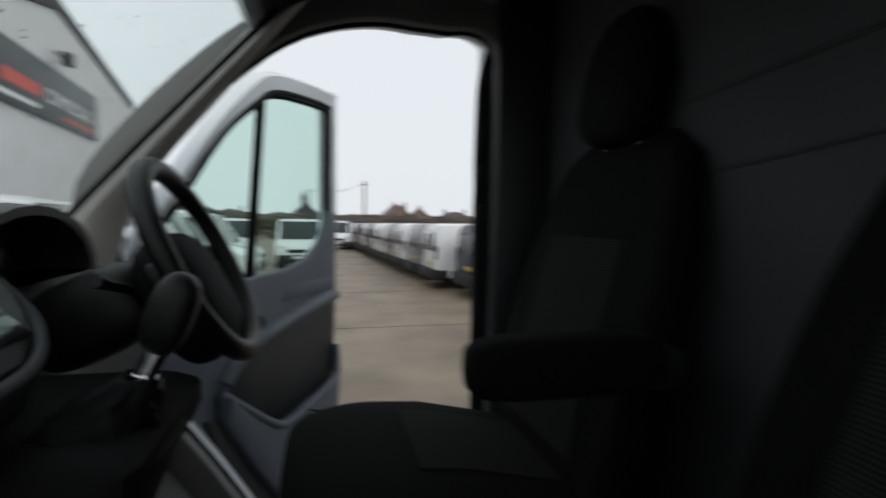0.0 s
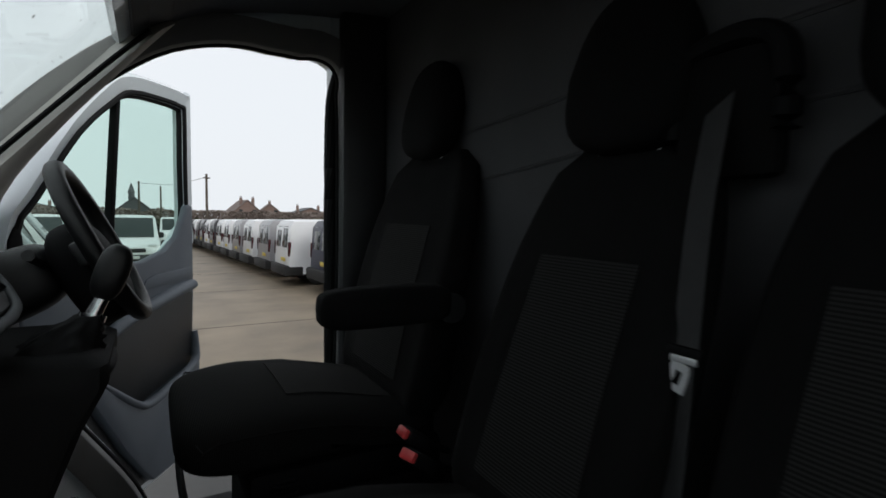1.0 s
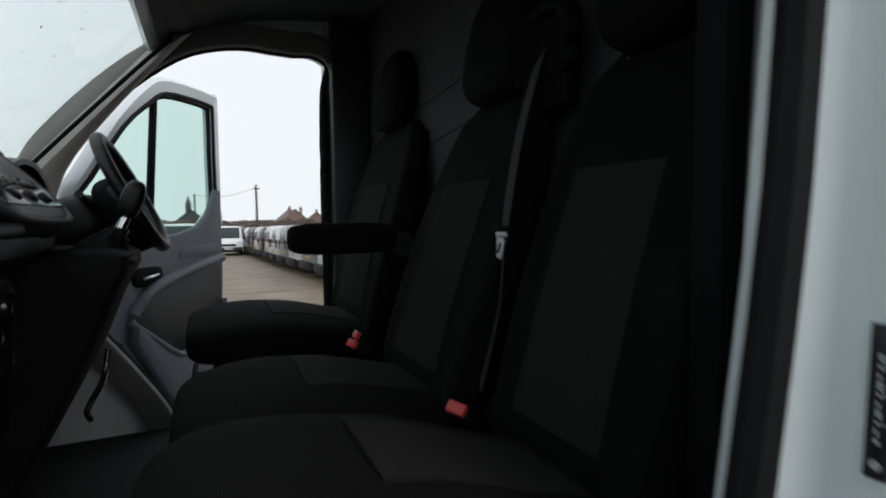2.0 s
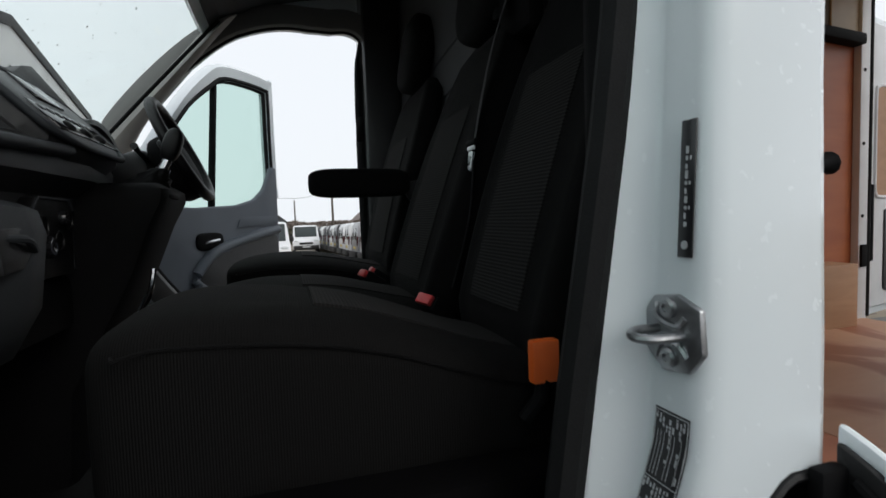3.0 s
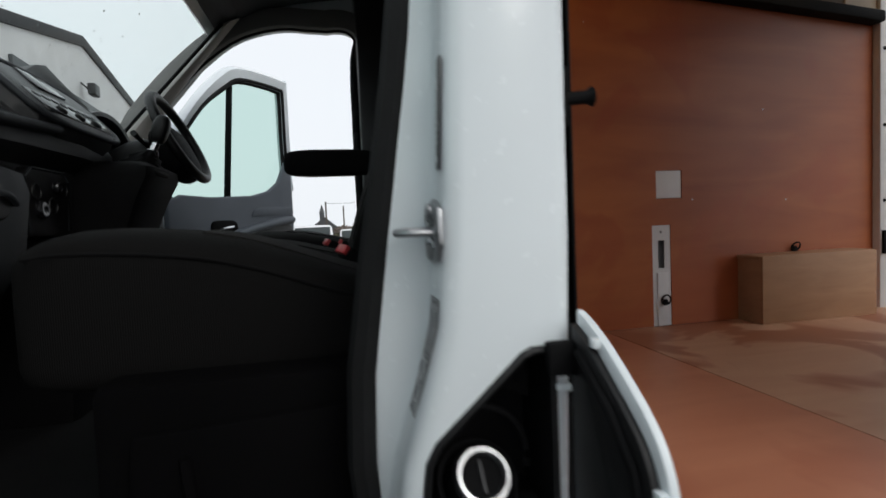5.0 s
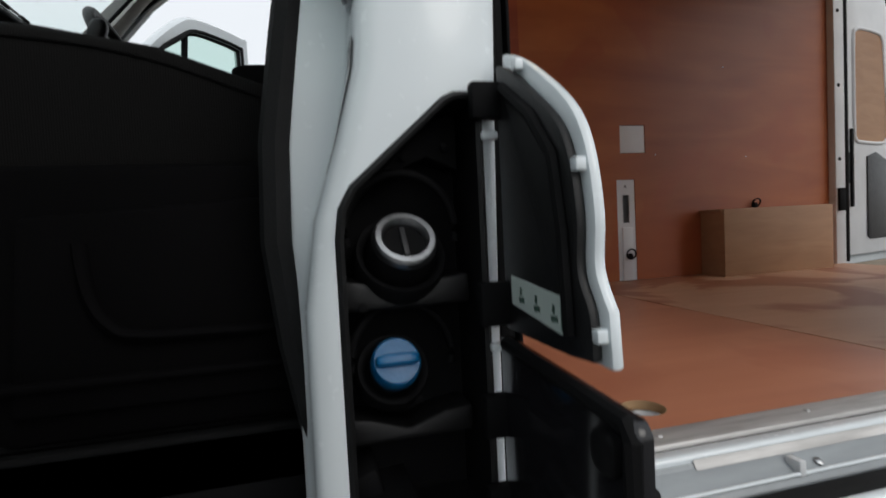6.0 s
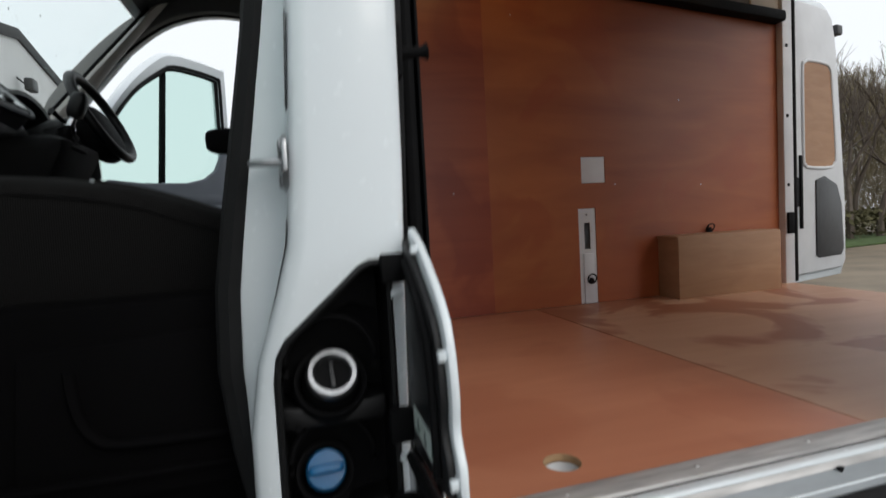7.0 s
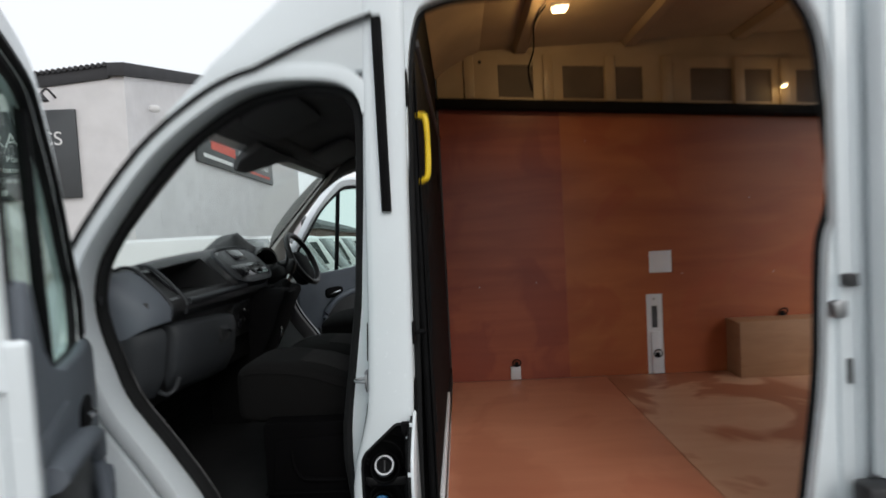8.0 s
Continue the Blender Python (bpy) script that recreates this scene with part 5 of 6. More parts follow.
part("print_mark", lathe([(0.0022, -0.0012), (0.0038, -0.0012), (0.0038, -0.0004), (0.0022, -0.0004), (0.0022, -0.0012)], pose(0, 0, -0.049, 0, 90, 0), 14), LABEL_W, strip_label)
tyre = thing("pillar_label", "curved black label with dense pale print", "label", (front_of(1.11), -0.01, 1.11))
def wrap(y0, y1, z0, z1, off, n=8):
    rings = []
    for q in range(n + 1):
        z = 1.2 - (1.2 - z0 - (z1 - z0) * q / n) * 0.9
        x, bend = front_of(z) - off, 0.012 * ((1.2 - z) / 0.13) ** 2
        rings.append([(x, y0 + bend, z), (x, y1 + bend, z), (x + 0.0008, y1 + bend, z), (x + 0.0008, y0 + bend, z)])
    return moved(loft(rings), pose(-front_of(1.11), 0.01, -1.11))
part("backing", wrap(-0.033, 0.009, 1.056, 1.20, 0.0006), LABEL_K, tyre)
for y0, y1, z0, z1 in ((-0.0322, -0.0316, 1.058, 1.198), (0.0076, 0.0082, 1.058, 1.198), (-0.0316, 0.0076, 1.1972, 1.198), (-0.0316, 0.0076, 1.058, 1.0588), (-0.0316, 0.0076, 1.128, 1.1286)):
    part("print_line", wrap(y0, y1, z0, z1, 0.0010, 6), LABEL_W, tyre)
random.seed(4)
for q in range(9):
    y = -0.0288 + 0.0042 * q
    z = 1.062
    while z < 1.194:
        table = 1.134 < z < 1.176 and q not in (1, 4)
        h = random.uniform(0.002, 0.0075)
        if not 1.124 < z < 1.133 and random.random() < (0.0 if table else 0.72):
            part("print_bar", wrap(y, y + random.choice((0.0013, 0.0019, 0.0024)), z, min(z + h, 1.195), 0.0010, 1), LABEL_W, tyre)
        z += h + 0.0014
    if q not in (1, 4):
        part("print_line", wrap(y + 0.0028, y + 0.0032, 1.132, 1.177, 0.0010, 4), LABEL_W, tyre)

filler = thing("fuel_filler", "black fuel and additive filler recess with flaps open", "fuel filler", (0.03, -0.03, 0.9))
F = pose(-0.03, 0.03, -0.9)
inn = grown(RECESS[::-1], -0.0085)
outl = grown(RECESS[::-1], -0.0012)
rimr = [[(a[0], 0.05, a[1]), (b[0], 0.05, b[1]), (b[0], -0.0525, b[1]), (a[0] * 0.5 + b[0] * 0.5, -0.0545, a[1] * 0.5 + b[1] * 0.5), (a[0], -0.0525, a[1])] for a, b in zip(inn, outl)]
part("recess_rim", moved(loft(rimr, True, False, True), F), DASH_BLACK, filler, "black moulded rim")
part("recess_back", moved(prism(outl, "y", 0.042, 0.052), F), BLACK, filler)
def shelf_bm(z0, z1, y0):
    return prism([(-0.044, z0), (-0.044, z1), (-0.02, z1 - 0.004), (0.02, z1 - 0.018), (0.06, z1 - 0.004), (0.092, z1), (0.092, z0)], "y", y0, 0.045, 0.005)
part("recess_shelf", moved(shelf_bm(0.925, 0.958, -0.02), F), DASH_BLACK, filler)
part("recess_shelf", moved(shelf_bm(0.78, 0.81, -0.01), F), DASH_BLACK, filler)
part("recess_wall", moved(prism([(-0.044, 0.725), (-0.044, 0.75), (-0.02, 0.76), (-0.01, 0.725)], "y", -0.02, 0.045, 0.006), F), BLACK, filler)
part("recess_gusset", moved(prism([(-0.035, 1.035), (0.065, 1.128), (0.09, 1.13), (0.09, 1.07), (0.055, 1.085), (0.0, 1.06)], "y", 0.0, 0.045, 0.006), F), BLACK, filler)
for x, z in ((0.075, 1.095), (0.03, 1.085), (-0.025, 0.93), (0.03, 0.825)):
    part("screw", moved(lathe([(0, 0), (0.005, 0), (0.005, 0.003), (0, 0.004)], pose(x, -0.004 if z > 1 else -0.025 if z > 0.9 else -0.013, z, 90, 0, 0), 10), F), BLACK, filler)
for x, z, r, y in ((0.022, 1.005, 0.060, -0.004), (0.018, 0.868, 0.056, 0.004)):
    part("recess_arch", moved(tube([(x + r * math.cos(a), y, z + 1.05 * r * math.sin(a)) for a in (radians(-12 + 204 * k / 24) for k in range(25))], 0.005, 8), F), BLACK, filler, "moulded arch over the neck", 60)
C = F @ pose(0.022, -0.028, 0.998, 52, 0, 4)
neck = part("filler_neck", lathe([(0.0, -0.075), (0.036, -0.075), (0.038, -0.02), (0.035, -0.006), (0.0, -0.006)], C), BLACK, filler, "black filler neck")
part("neck_ring", lathe([(0.021, -0.014), (0.034, -0.020), (0.0345, -0.006), (0.0335, 0.0005), (0.031, 0.0035), (0.0255, 0.0035), (0.0225, -0.001), (0.021, -0.014)], C, 32), STEEL, neck, "bright steel ring with raised letters", 30)
part("neck_flap", lathe([(0.0, -0.012), (0.0215, -0.012), (0.0215, -0.008), (0.0, -0.006)], C, 24), ALU, neck)
part("flap_bar", moved(block(-0.003, 0.003, -0.018, 0.018, -0.009, -0.003, 0.001), C), DGREY, neck)
for q, ch in enumerate("DIESEL"):
    a = radians(128 - 15.2 * q)
    part("letter", text_mesh(ch, 0.0075, C @ pose(0.028 * math.cos(a), 0.028 * math.sin(a), 0.0036, 0, 0, math.degrees(a) - 90), 0.0004), STEEL, neck)
B = F @ pose(0.006, -0.022, 0.868, 60, 0, 2)
part("neck_bowl", lathe([(0.037, -0.06), (0.039, -0.034), (0.043, -0.026), (0.048, -0.024), (0.050, -0.028), (0.050, -0.06)], C, 32), BLACK, filler, "black bowl round the filler neck", 60)
part("cap_bowl", lathe([(0.028, -0.045), (0.030, -0.024), (0.034, -0.018), (0.038, -0.017), (0.040, -0.021), (0.040, -0.045)], B, 32), BLACK, filler, "black bowl round the cap", 60)
for z in (1.098, 0.882):
    part("edge_tab", moved(block(0.100, 0.117, -0.060, -0.0505, z - 0.004, z + 0.004, 0.0015), F), WHITE, filler, "small white edge tab")
cap = part("additive_cap", lathe([(0, -0.012), (0.0245, -0.012), (0.0262, -0.008), (0.0262, 0.006), (0.0235, 0.0105), (0.0, 0.0115)], B, 32), BLUE, filler, "blue additive filler cap", 40)
part("cap_grip", moved(pad((0, 0, 0.012), (0.046, 0.0125, 0.016), None, 4, 10), B), BLUE, cap, "", 60)
part("cap_neck", lathe([(0, -0.07), (0.021, -0.07), (0.022, -0.012), (0, -0.012)], B, 24), DGREY, filler)
for z0, z1 in ((1.113, 1.15), (0.905, 0.95), (0.79, 0.835), (0.70, 0.74)):
    part("flap_hinge", moved(block(0.088, 0.122, -0.068, -0.0515, z0, z1, 0.004), F), BLACK, filler)
flap = [(-0.056, 0.90), (-0.056, 1.168), (-0.09, 1.153), (-0.122, 1.131), (-0.175, 1.092), (-0.197, 1.06), (-0.208, 1.013), (-0.206, 0.97), (-0.221, 0.94), (-0.224, 0.905), (-0.19, 0.902)]
def curved(points):
    """The same outline with its long curved edge rounded."""
    return points[:1] + [(q.x, q.y) for q in smooth_line([Vector(p) for p in points[1:-1]], 4)] + points[-1:]


fl = part("upper_flap", moved(prism(curved(flap), "x", 0.118, 0.127, 0.003), F), DASH_BLACK, filler, "black inner side of the open fuel flap")
skin2 = [(-0.05, 0.90), (-0.05, 1.182), (-0.085, 1.168), (-0.126, 1.144), (-0.181, 1.103), (-0.206, 1.066), (-0.217, 1.013), (-0.215, 0.972), (-0.231, 0.942), (-0.234, 0.90)]
part("flap_skin", moved(prism(curved(skin2), "x", 0.1275, 0.138, 0.004), F), WHITE, fl, "white painted outer side")
part("flap_rib", moved(tube([(0.117, -0.075 - 0.0, 1.14), (0.116, -0.14, 1.10), (0.116, -0.178, 1.06), (0.116, -0.19, 1.0), (0.116, -0.196, 0.92)], 0.006, 8), F), BLACK, fl)
for y, z in ((-0.10, 1.155), (-0.204, 1.05), (-0.225, 0.925)):
    part("clip", moved(block(0.119, 0.1275, y - 0.005, y + 0.005, z - 0.005, z + 0.005, 0.001), F), WHITE, fl)
stick = part("flap_sticker", moved(prism([(-0.078, 0.929), (-0.078, 0.957), (-0.186, 0.948), (-0.186, 0.917)], "x", 0.1168, 0.1179), F), LABEL_G, fl, "pale instruction sticker")
for q in range(3):
    y, z = -0.168 + 0.033 * q, 0.9315 + 0.0036 * q
    part("icon", moved(prism([(y - 0.007, z - 0.005), (y + 0.004, z - 0.006), (y + 0.006, z - 0.001), (y - 0.006, z)], "x", 0.1163, 0.1168), F), ICON, stick)
    part("icon", moved(prism([(y - 0.001, z + 0.001), (y + 0.003, z + 0.002), (y + 0.002, z + 0.009), (y - 0.002, z + 0.008)], "x", 0.1163, 0.1168), F), ICON, stick)
part("icon", moved(block(0.1163, 0.1168, -0.1835, -0.1805, 0.921, 0.944), F), ICON, stick)
lowf = [(-0.056, 0.50), (-0.056, 0.893), (-0.276, 0.884), (-0.284, 0.876), (-0.284, 0.50)]
lf = part("lower_flap", moved(prism(lowf, "x", 0.110, 0.124, 0.004), F), BLACK_GLOSS, filler, "glossy black lower flap standing open")
part("flap_edge", moved(tube([(0.112, -0.278, 0.50), (0.112, -0.278, 0.872), (0.112, -0.273, 0.88), (0.112, -0.07, 0.888)], 0.007, 8), F), BLACK, lf)
part("flap_corner", moved(pad((0.108, -0.253, 0.855), (0.012, 0.03, 0.03), None, 3, 8), F), BLACK, lf)

# outer trims of the pillar and aperture
part("guide_strip", block(0.064, 0.094, -0.046, -0.022, 1.81, 2.42, 0.004), BLACK, van, "black plastic strip on the pillar")
part("guide_rib", block(0.074, 0.078, -0.050, -0.0465, 1.82, 2.41, 0.0015), BLACK, van)
ring2 = [p for p in grown(OPEN, 0.068) if p[1] > 1.62 and p[0] < -0.3]
part("body_seal", tube([(0.066, -0.034, 2.425), (-0.04, -0.03, 2.395), (-0.16, -0.027, 2.352)] + [(p[0], -0.026, p[1]) for p in ring2], 0.009, 6, up=(0, 1, 0)), RUBBER, van, "black rubber strip round the cab door")
latch = thing("door_latch_pin", "black door latch pin on the pillar edge", "latch", (0.138, 0.0, 1.42))
part("plate", block(-0.004, 0.004, -0.02, 0.02, -0.035, 0.035, 0.003), BLACK, latch)
part("pin", tube([(0, 0, 0), (0.035, -0.002, 0.003), (0.042, -0.002, 0.004)], [0.008, 0.008, 0.012], 10), BLACK, latch)
part("jamb_plug", block(0.121, 0.136, -0.02, 0.02, 1.17, 1.27, 0.006), BLACK, van, "long black plastic plug")
part("jamb_plug", block(0.150, 0.164, -0.012, 0.015, 2.14, 2.26, 0.006), BLACK, van)
grab = thing("grab_handle", "yellow plastic grab handle beside the side opening", "grab handle", (0.185, 0.07, 2.02))
part("bar", tube(smooth_line([(-0.015, 0.01, 0.11), (0.012, 0.0, 0.108), (0.026, -0.005, 0.09), (0.028, -0.005, 0.0), (0.024, -0.005, -0.085), (0.008, 0.0, -0.105), (-0.015, 0.01, -0.108)], 5), 0.0105, 10), YELLOW, grab, "", 60)
part("foot", block(-0.022, -0.010, -0.005, 0.03, 0.09, 0.13, 0.004), YELLOW, grab)
part("foot", block(-0.022, -0.010, -0.005, 0.03, -0.125, -0.085, 0.004), YELLOW, grab)
part("handle_mount", block(0.155, 0.18, 0.062, 0.12, 0.66, 2.45, 0.012), BLACK, van, "black trim at the bulkhead's edge")
part("edge_conduit", tube(smooth_line([(0.175, 0.10, 1.9), (0.187, 0.10, 1.6), (0.18, 0.11, 1.3), (0.185, 0.10, 1.05)], 5), 0.009, 8), BLACK, van)
part("floor_bracket", block(0.187, 0.200, 0.10, 1.2, FLOOR + 0.0015, 0.83, 0.004), WHITE_IN, van)

# ---- load area fittings ----
part("side_rib", holed("y", 1.577, 1.688, FLOOR + 0.003, 1.213, [(1.612, 1.652, 0.975, 1.13), (1.624, 1.638, 1.17, 1.184)], WALL + 0.004, WALL + 0.008), WHITE_IN, van, "white steel rib seen through the lining")
part("side_rib", block(1.60, 1.665, WALL - 0.006, WALL + 0.0035, FLOOR + 0.003, 0.95, 0.004), WHITE_IN, van)
part("side_rib", block(0.612, 0.683, WALL - 0.004, WALL + 0.008, FLOOR + 0.003, 0.745, 0.004), WHITE_IN, van)
part("panel_stub", block(1.607, 1.763, WALL + 0.004, WALL + 0.009, 1.362, 1.513, 0.002), WHITE_IN, van)


def lashing_ring(at, turn):
    r = thing("lashing_ring", "black folding lashing ring on the side lining", "lashing ring", at, "lashing rings")
    part("ring", moved(tube([(0.028 * math.cos(a), 0, 0.028 * math.sin(a)) for a in (q * math.pi / 10 for q in range(20))], 0.0045, 8, True, up=(0, 1, 0)), pose(0, -0.012, 0, turn, 0, 0)), BLACK, r)
    part("base", prism([(-0.018, -0.026), (0.018, -0.026), (0.010, 0.004), (-0.010, 0.004)], "y", -0.012, 0.002, 0.003), BLACK, r)


lashing_ring((1.640, WALL - 0.008, 0.80), 8)
lashing_ring((0.655, WALL - 0.006, 0.775), 20)
lashing_ring((2.50, WALL - 0.006, 1.052), 25)
for x, z in ((0.42, 1.32), (0.82, 1.33), (1.83, 1.35), (2.45, 1.33), (2.3, 1.85), (1.2, 2.3)):
    part("screw", lathe([(0, 0), (0.004, 0), (0.003, 0.002), (0, 0.002)], pose(x, WALL, z, 90, 0, 0), 8), LABEL_W, van)
for x in (0.45, 0.75, 1.05, 1.35):
    part("rivet", lathe([(0, 0), (0.006, 0), (0.004, 0.0025), (0, 0.003)], pose(x, 0.15, FLOOR + 0.004), 8), ALU, van)
carve(front_sheet, lathe([(0, -0.1), (0.042, -0.1), (0.042, 0.1), (0, 0.1)], pose(0.51, 0.275, FLOOR), 28))
eye = thing("floor_well", "round white tie-down well sunk in the floor", "floor ring", (0.51, 0.275, FLOOR - 0.045))
part("cup", lathe([(0, 0), (0.036, 0), (0.040, 0.026), (0.0385, 0.026), (0.034, 0.003), (0, 0.003)], pose(0, 0, 0), 28), WHITE_IN, eye)
part("edge", lathe([(0.0405, 0.027), (0.0418, 0.027), (0.0418, 0.0448), (0.0405, 0.0448), (0.0405, 0.027)], pose(0, 0, 0), 28, False), PLY_EDGE, eye)

LAMP = glow("lamp_glow", (1.0, 0.72, 0.3), 9)
def roof_lamp(at, size):
    l = thing("load_lamp", "small warm roof lamp glowing in the load area", "lamp", at, "load lamps")
    part("housing", block(-size * 1.4, size * 1.4, -size, size, 0.0, 0.016, 0.004), WHITE_IN, l)
    part("lens", block(-size, size, -size * 0.7, size * 0.7, -0.012, -0.0005, 0.004), LAMP, l, "glowing yellow lens")
roof_lamp((0.89, 1.12, 2.875), 0.035)
roof_lamp((2.50, 1.86, 2.575), 0.015)
for at, power in (((0.89, 1.12, 2.835), 3.3), ((2.50, 1.80, 2.555), 0.25)):
    bulb = new("lamp_light", bpy.data.lights.new("lamp_light", "POINT"))
    bulb.data.energy, bulb.data.color, bulb.data.shadow_soft_size = power, (1.0, 0.66, 0.3), 0.03
    bulb.location = at
part("cable", tube(smooth_line([(0.82, 1.14, 2.90), (0.80, 1.4, 2.912), (0.84, 1.7, 2.905), (0.86, 1.88, 2.90), (0.83, 1.92, 2.80), (0.85, 1.915, 2.66)], 6), 0.005, 6), BLACK, van, "black cable along the roof")
for x in (0.5, 0.95, 1.38, 1.75, 2.25, 2.55):
    part("hole_plug", lathe([(0, 0), (0.012, 0), (0.010, 0.004), (0, 0.005)], SLOPE @ pose(x, 1.925, 2.90, 90, 0, 0), 12), BLACK, van)

# thin sheet added close behind the frame to turn its holes dark brown
part("hole_backing", moved(block(0.2, REAR, 1.9365, 1.9395, 2.65, 2.94), SLOPE), shader("dark_hole_backing", (0.115, 0.085, 0.06), 0.6, 0, 0.3, 3, 0.2, 60), van, "dark brown sheet added behind the roof frame's holes")

# ---- rear doors ----
rear = thing("rear_door", "white rear door standing open with plywood window panel", "van door", (REAR + 0.09, 2.0, 0))
R = pose(0, 0, 0, 0, 0, 14)
outer_r = [(0.0, 0.62), (0.0, 2.52), (0.08, 2.60), (0.50, 2.60), (0.60, 2.56), (0.655, 2.46), (0.70, 2.1), (0.76, 1.5), (0.80, 1.1), (0.80, 0.68), (0.76, 0.62)]
part("skin", moved(prism(outer_r, "y", 0.0, 0.05, 0.012), R), WHITE, rear)
part("inner_frame", moved(prism([(0.04, 0.68), (0.04, 2.46), (0.12, 2.54), (0.50, 2.54), (0.58, 2.48), (0.62, 2.36), (0.66, 2.08), (0.72, 1.5), (0.755, 1.1), (0.755, 0.74), (0.71, 0.68)], "y", -0.035, -0.0005, 0.014, 3), R), WHITE_IN, rear)
pane_loop = smooth_line([Vector(p) for p in ((0.14, 1.50), (0.14, 2.06), (0.17, 2.13), (0.24, 2.15), (0.46, 2.15), (0.52, 2.12), (0.545, 2.04), (0.595, 1.52), (0.57, 1.45), (0.50, 1.42), (0.21, 1.42), (0.16, 1.44))], 4, True)
part("window_panel", moved(prism([(p.x, p.y) for p in pane_loop], "y", -0.040, -0.034), R), PLY_BOX, rear, "plywood panel in the window")
part("window_rim", moved(tube([(p.x, -0.038, p.y) for p in pane_loop], 0.012, 8, True, up=(0, 1, 0)), R), WHITE_IN, rear)
part("lower_panel", moved(prism([(0.30, 0.80), (0.30, 1.33), (0.42, 1.36), (0.60, 1.30), (0.67, 1.16), (0.70, 0.82), (0.66, 0.78), (0.34, 0.78)], "y", -0.046, -0.036, 0.006), R), DGREY, rear, "dark grey lower panel")
part("latch_bar", moved(block(0.08, 0.11, -0.05, -0.036, 1.0, 1.5, 0.004), R), BLACK, rear, "black latch bar")
part("hinge", moved(block(-0.05, 0.06, -0.05, -0.036, 1.15, 1.35, 0.006), R), BLACK, rear)
part("roof_hinge", moved(block(0.70, 0.78, -0.02, 0.04, 2.40, 2.47, 0.01), R), DGREY, rear)
for z in (1.0, 1.3, 1.75, 2.2):
    part("pillar_hole", lathe([(0, 0), (0.012, 0), (0.010, 0.003), (0, 0.003)], pose(REAR - 0.01, 1.905, z, 90, 0, 0), 12), BLACK, van)
part("pillar_buffer", block(REAR - 0.03, REAR + 0.02, 1.889, 1.9045, 0.98, 1.12, 0.004), BLACK, van, "black rubber buffer")
part("pillar_seal", tube([(REAR + 0.055, 1.912, 0.66), (REAR + 0.055, 1.912, 2.7)], 0.012, 8), RUBBER, van, "black rubber rear door seal")
part("rear_step", block(REAR + 0.02, REAR + 0.2, 0.1, 1.9, FLOOR - 0.12, FLOOR - 0.03, 0.02), DGREY, van)

# ---- the van's front and wheels ----
WING = [(-1.95, 0.32), (-1.95, 1.14), (-1.6, 1.288), (-1.32, 1.352), (-1.14, 1.36), (-1.14, 0.40)] + [(-1.52 + 0.37 * math.cos(a), 0.25 + 0.37 * math.sin(a)) for a in (radians(12 + 156 * k / 14) for k in range(15))]
for y0, y1 in ((0.0, 0.03), (1.97, 2.0)):
    part("front_wing", prism(WING, "y", y0, y1, 0.004), WHITE, van, "white painted front wing")
part("front_panel", prism([(-1.95, 0.62), (-1.915, 0.62), (-1.915, 1.13), (-1.95, 1.12)], "y", 0.031, 1.969, 0.004), WHITE, van)
part("front_bumper", block(-2.02, -1.90, 0.02, 1.98, 0.22, 0.60, 0.05), DGREY, van, "dark front bumper")
for x in (-1.52, 2.36):
    for y, turn in ((0.035, 90), (1.965, -90)):
        w = part("wheel", lathe([(0.0, -0.20), (0.20, -0.20), (0.29, -0.195), (0.322, -0.17), (0.33, -0.10), (0.322, -0.03), (0.29, -0.005), (0.21, 0.0), (0.20, -0.02), (0.0, -0.02)], pose(x, y, GROUND + 0.33, turn, 0, 0), 36), RUBBER, van, "black rubber tyre", 40)
        part("rim", lathe([(0.0, -0.012), (0.06, -0.010), (0.08, -0.016), (0.17, -0.010), (0.198, 0.004), (0.198, -0.018), (0.0, -0.018)], pose(x, y, GROUND + 0.33, turn, 0, 0), 28), STEEL, w, "grey steel rim", 40)

# ---- the yard: building ----
BLOCKS = shader("painted_block_wall", (0.68, 0.67, 0.68), 0.75, 0, 0.1, 1.5, 0.6, 30)
ROOFING = shader("dark_roofing", (0.032, 0.032, 0.036), 0.7, 0, 0.2, 3, 0.3, 40)
SIGN = shader("dark_sign", (0.055, 0.06, 0.065), 0.45, 0, 0.08, 2)
LETTER = shader("sign_letters", (0.7, 0.7, 0.7), 0.5)
SIGN_RED = shader("sign_red", (0.6, 0.06, 0.03), 0.5)
A, along, H = Vector((-7.56, 10.5)), Vector((-0.1, 0.995)).normalized(), 6.1
building = thing("workshop_building", "white painted block building with dark roof edge and signs", "building", (A.x, A.y, GROUND))
BW = pose(0, 0, -GROUND, 0, 0, math.degrees(math.atan2(along.y, along.x)))
BREAK, END, HB, HE = 9.2, 19.2, 8.3, 7.0
part("wall", moved(prism([(0, GROUND), (END, GROUND), (END, HE - 0.35), (BREAK, HB - 0.35), (0, H - 0.3)], "y", 0.0, 0.3), BW), BLOCKS, building, "white painted block wall")
part("wall", moved(prism([(0.3, GROUND), (9.0, GROUND), (9.0, H - 1.2), (0.3, H - 0.32)], "x", 0.0, 0.3), BW), BLOCKS, building, "white painted block wall")
part("roof_edge", moved(prism([(-0.12, H - 0.32), (BREAK, HB - 0.37), (END + 0.05, HE - 0.37), (END + 0.05, HE), (BREAK, HB), (-0.12, H)], "y", -0.08, 0.32, 0.02), BW), ROOFING, building, "dark grey roof edge")
edge = part("roof_edge", moved(prism([(0.33, H - 0.05), (9.2, H - 0.95), (9.2, H - 1.25), (0.33, H - 0.35)], "x", -0.05, 0.3, 0.02), BW), ROOFING, building, "dark roof edge")
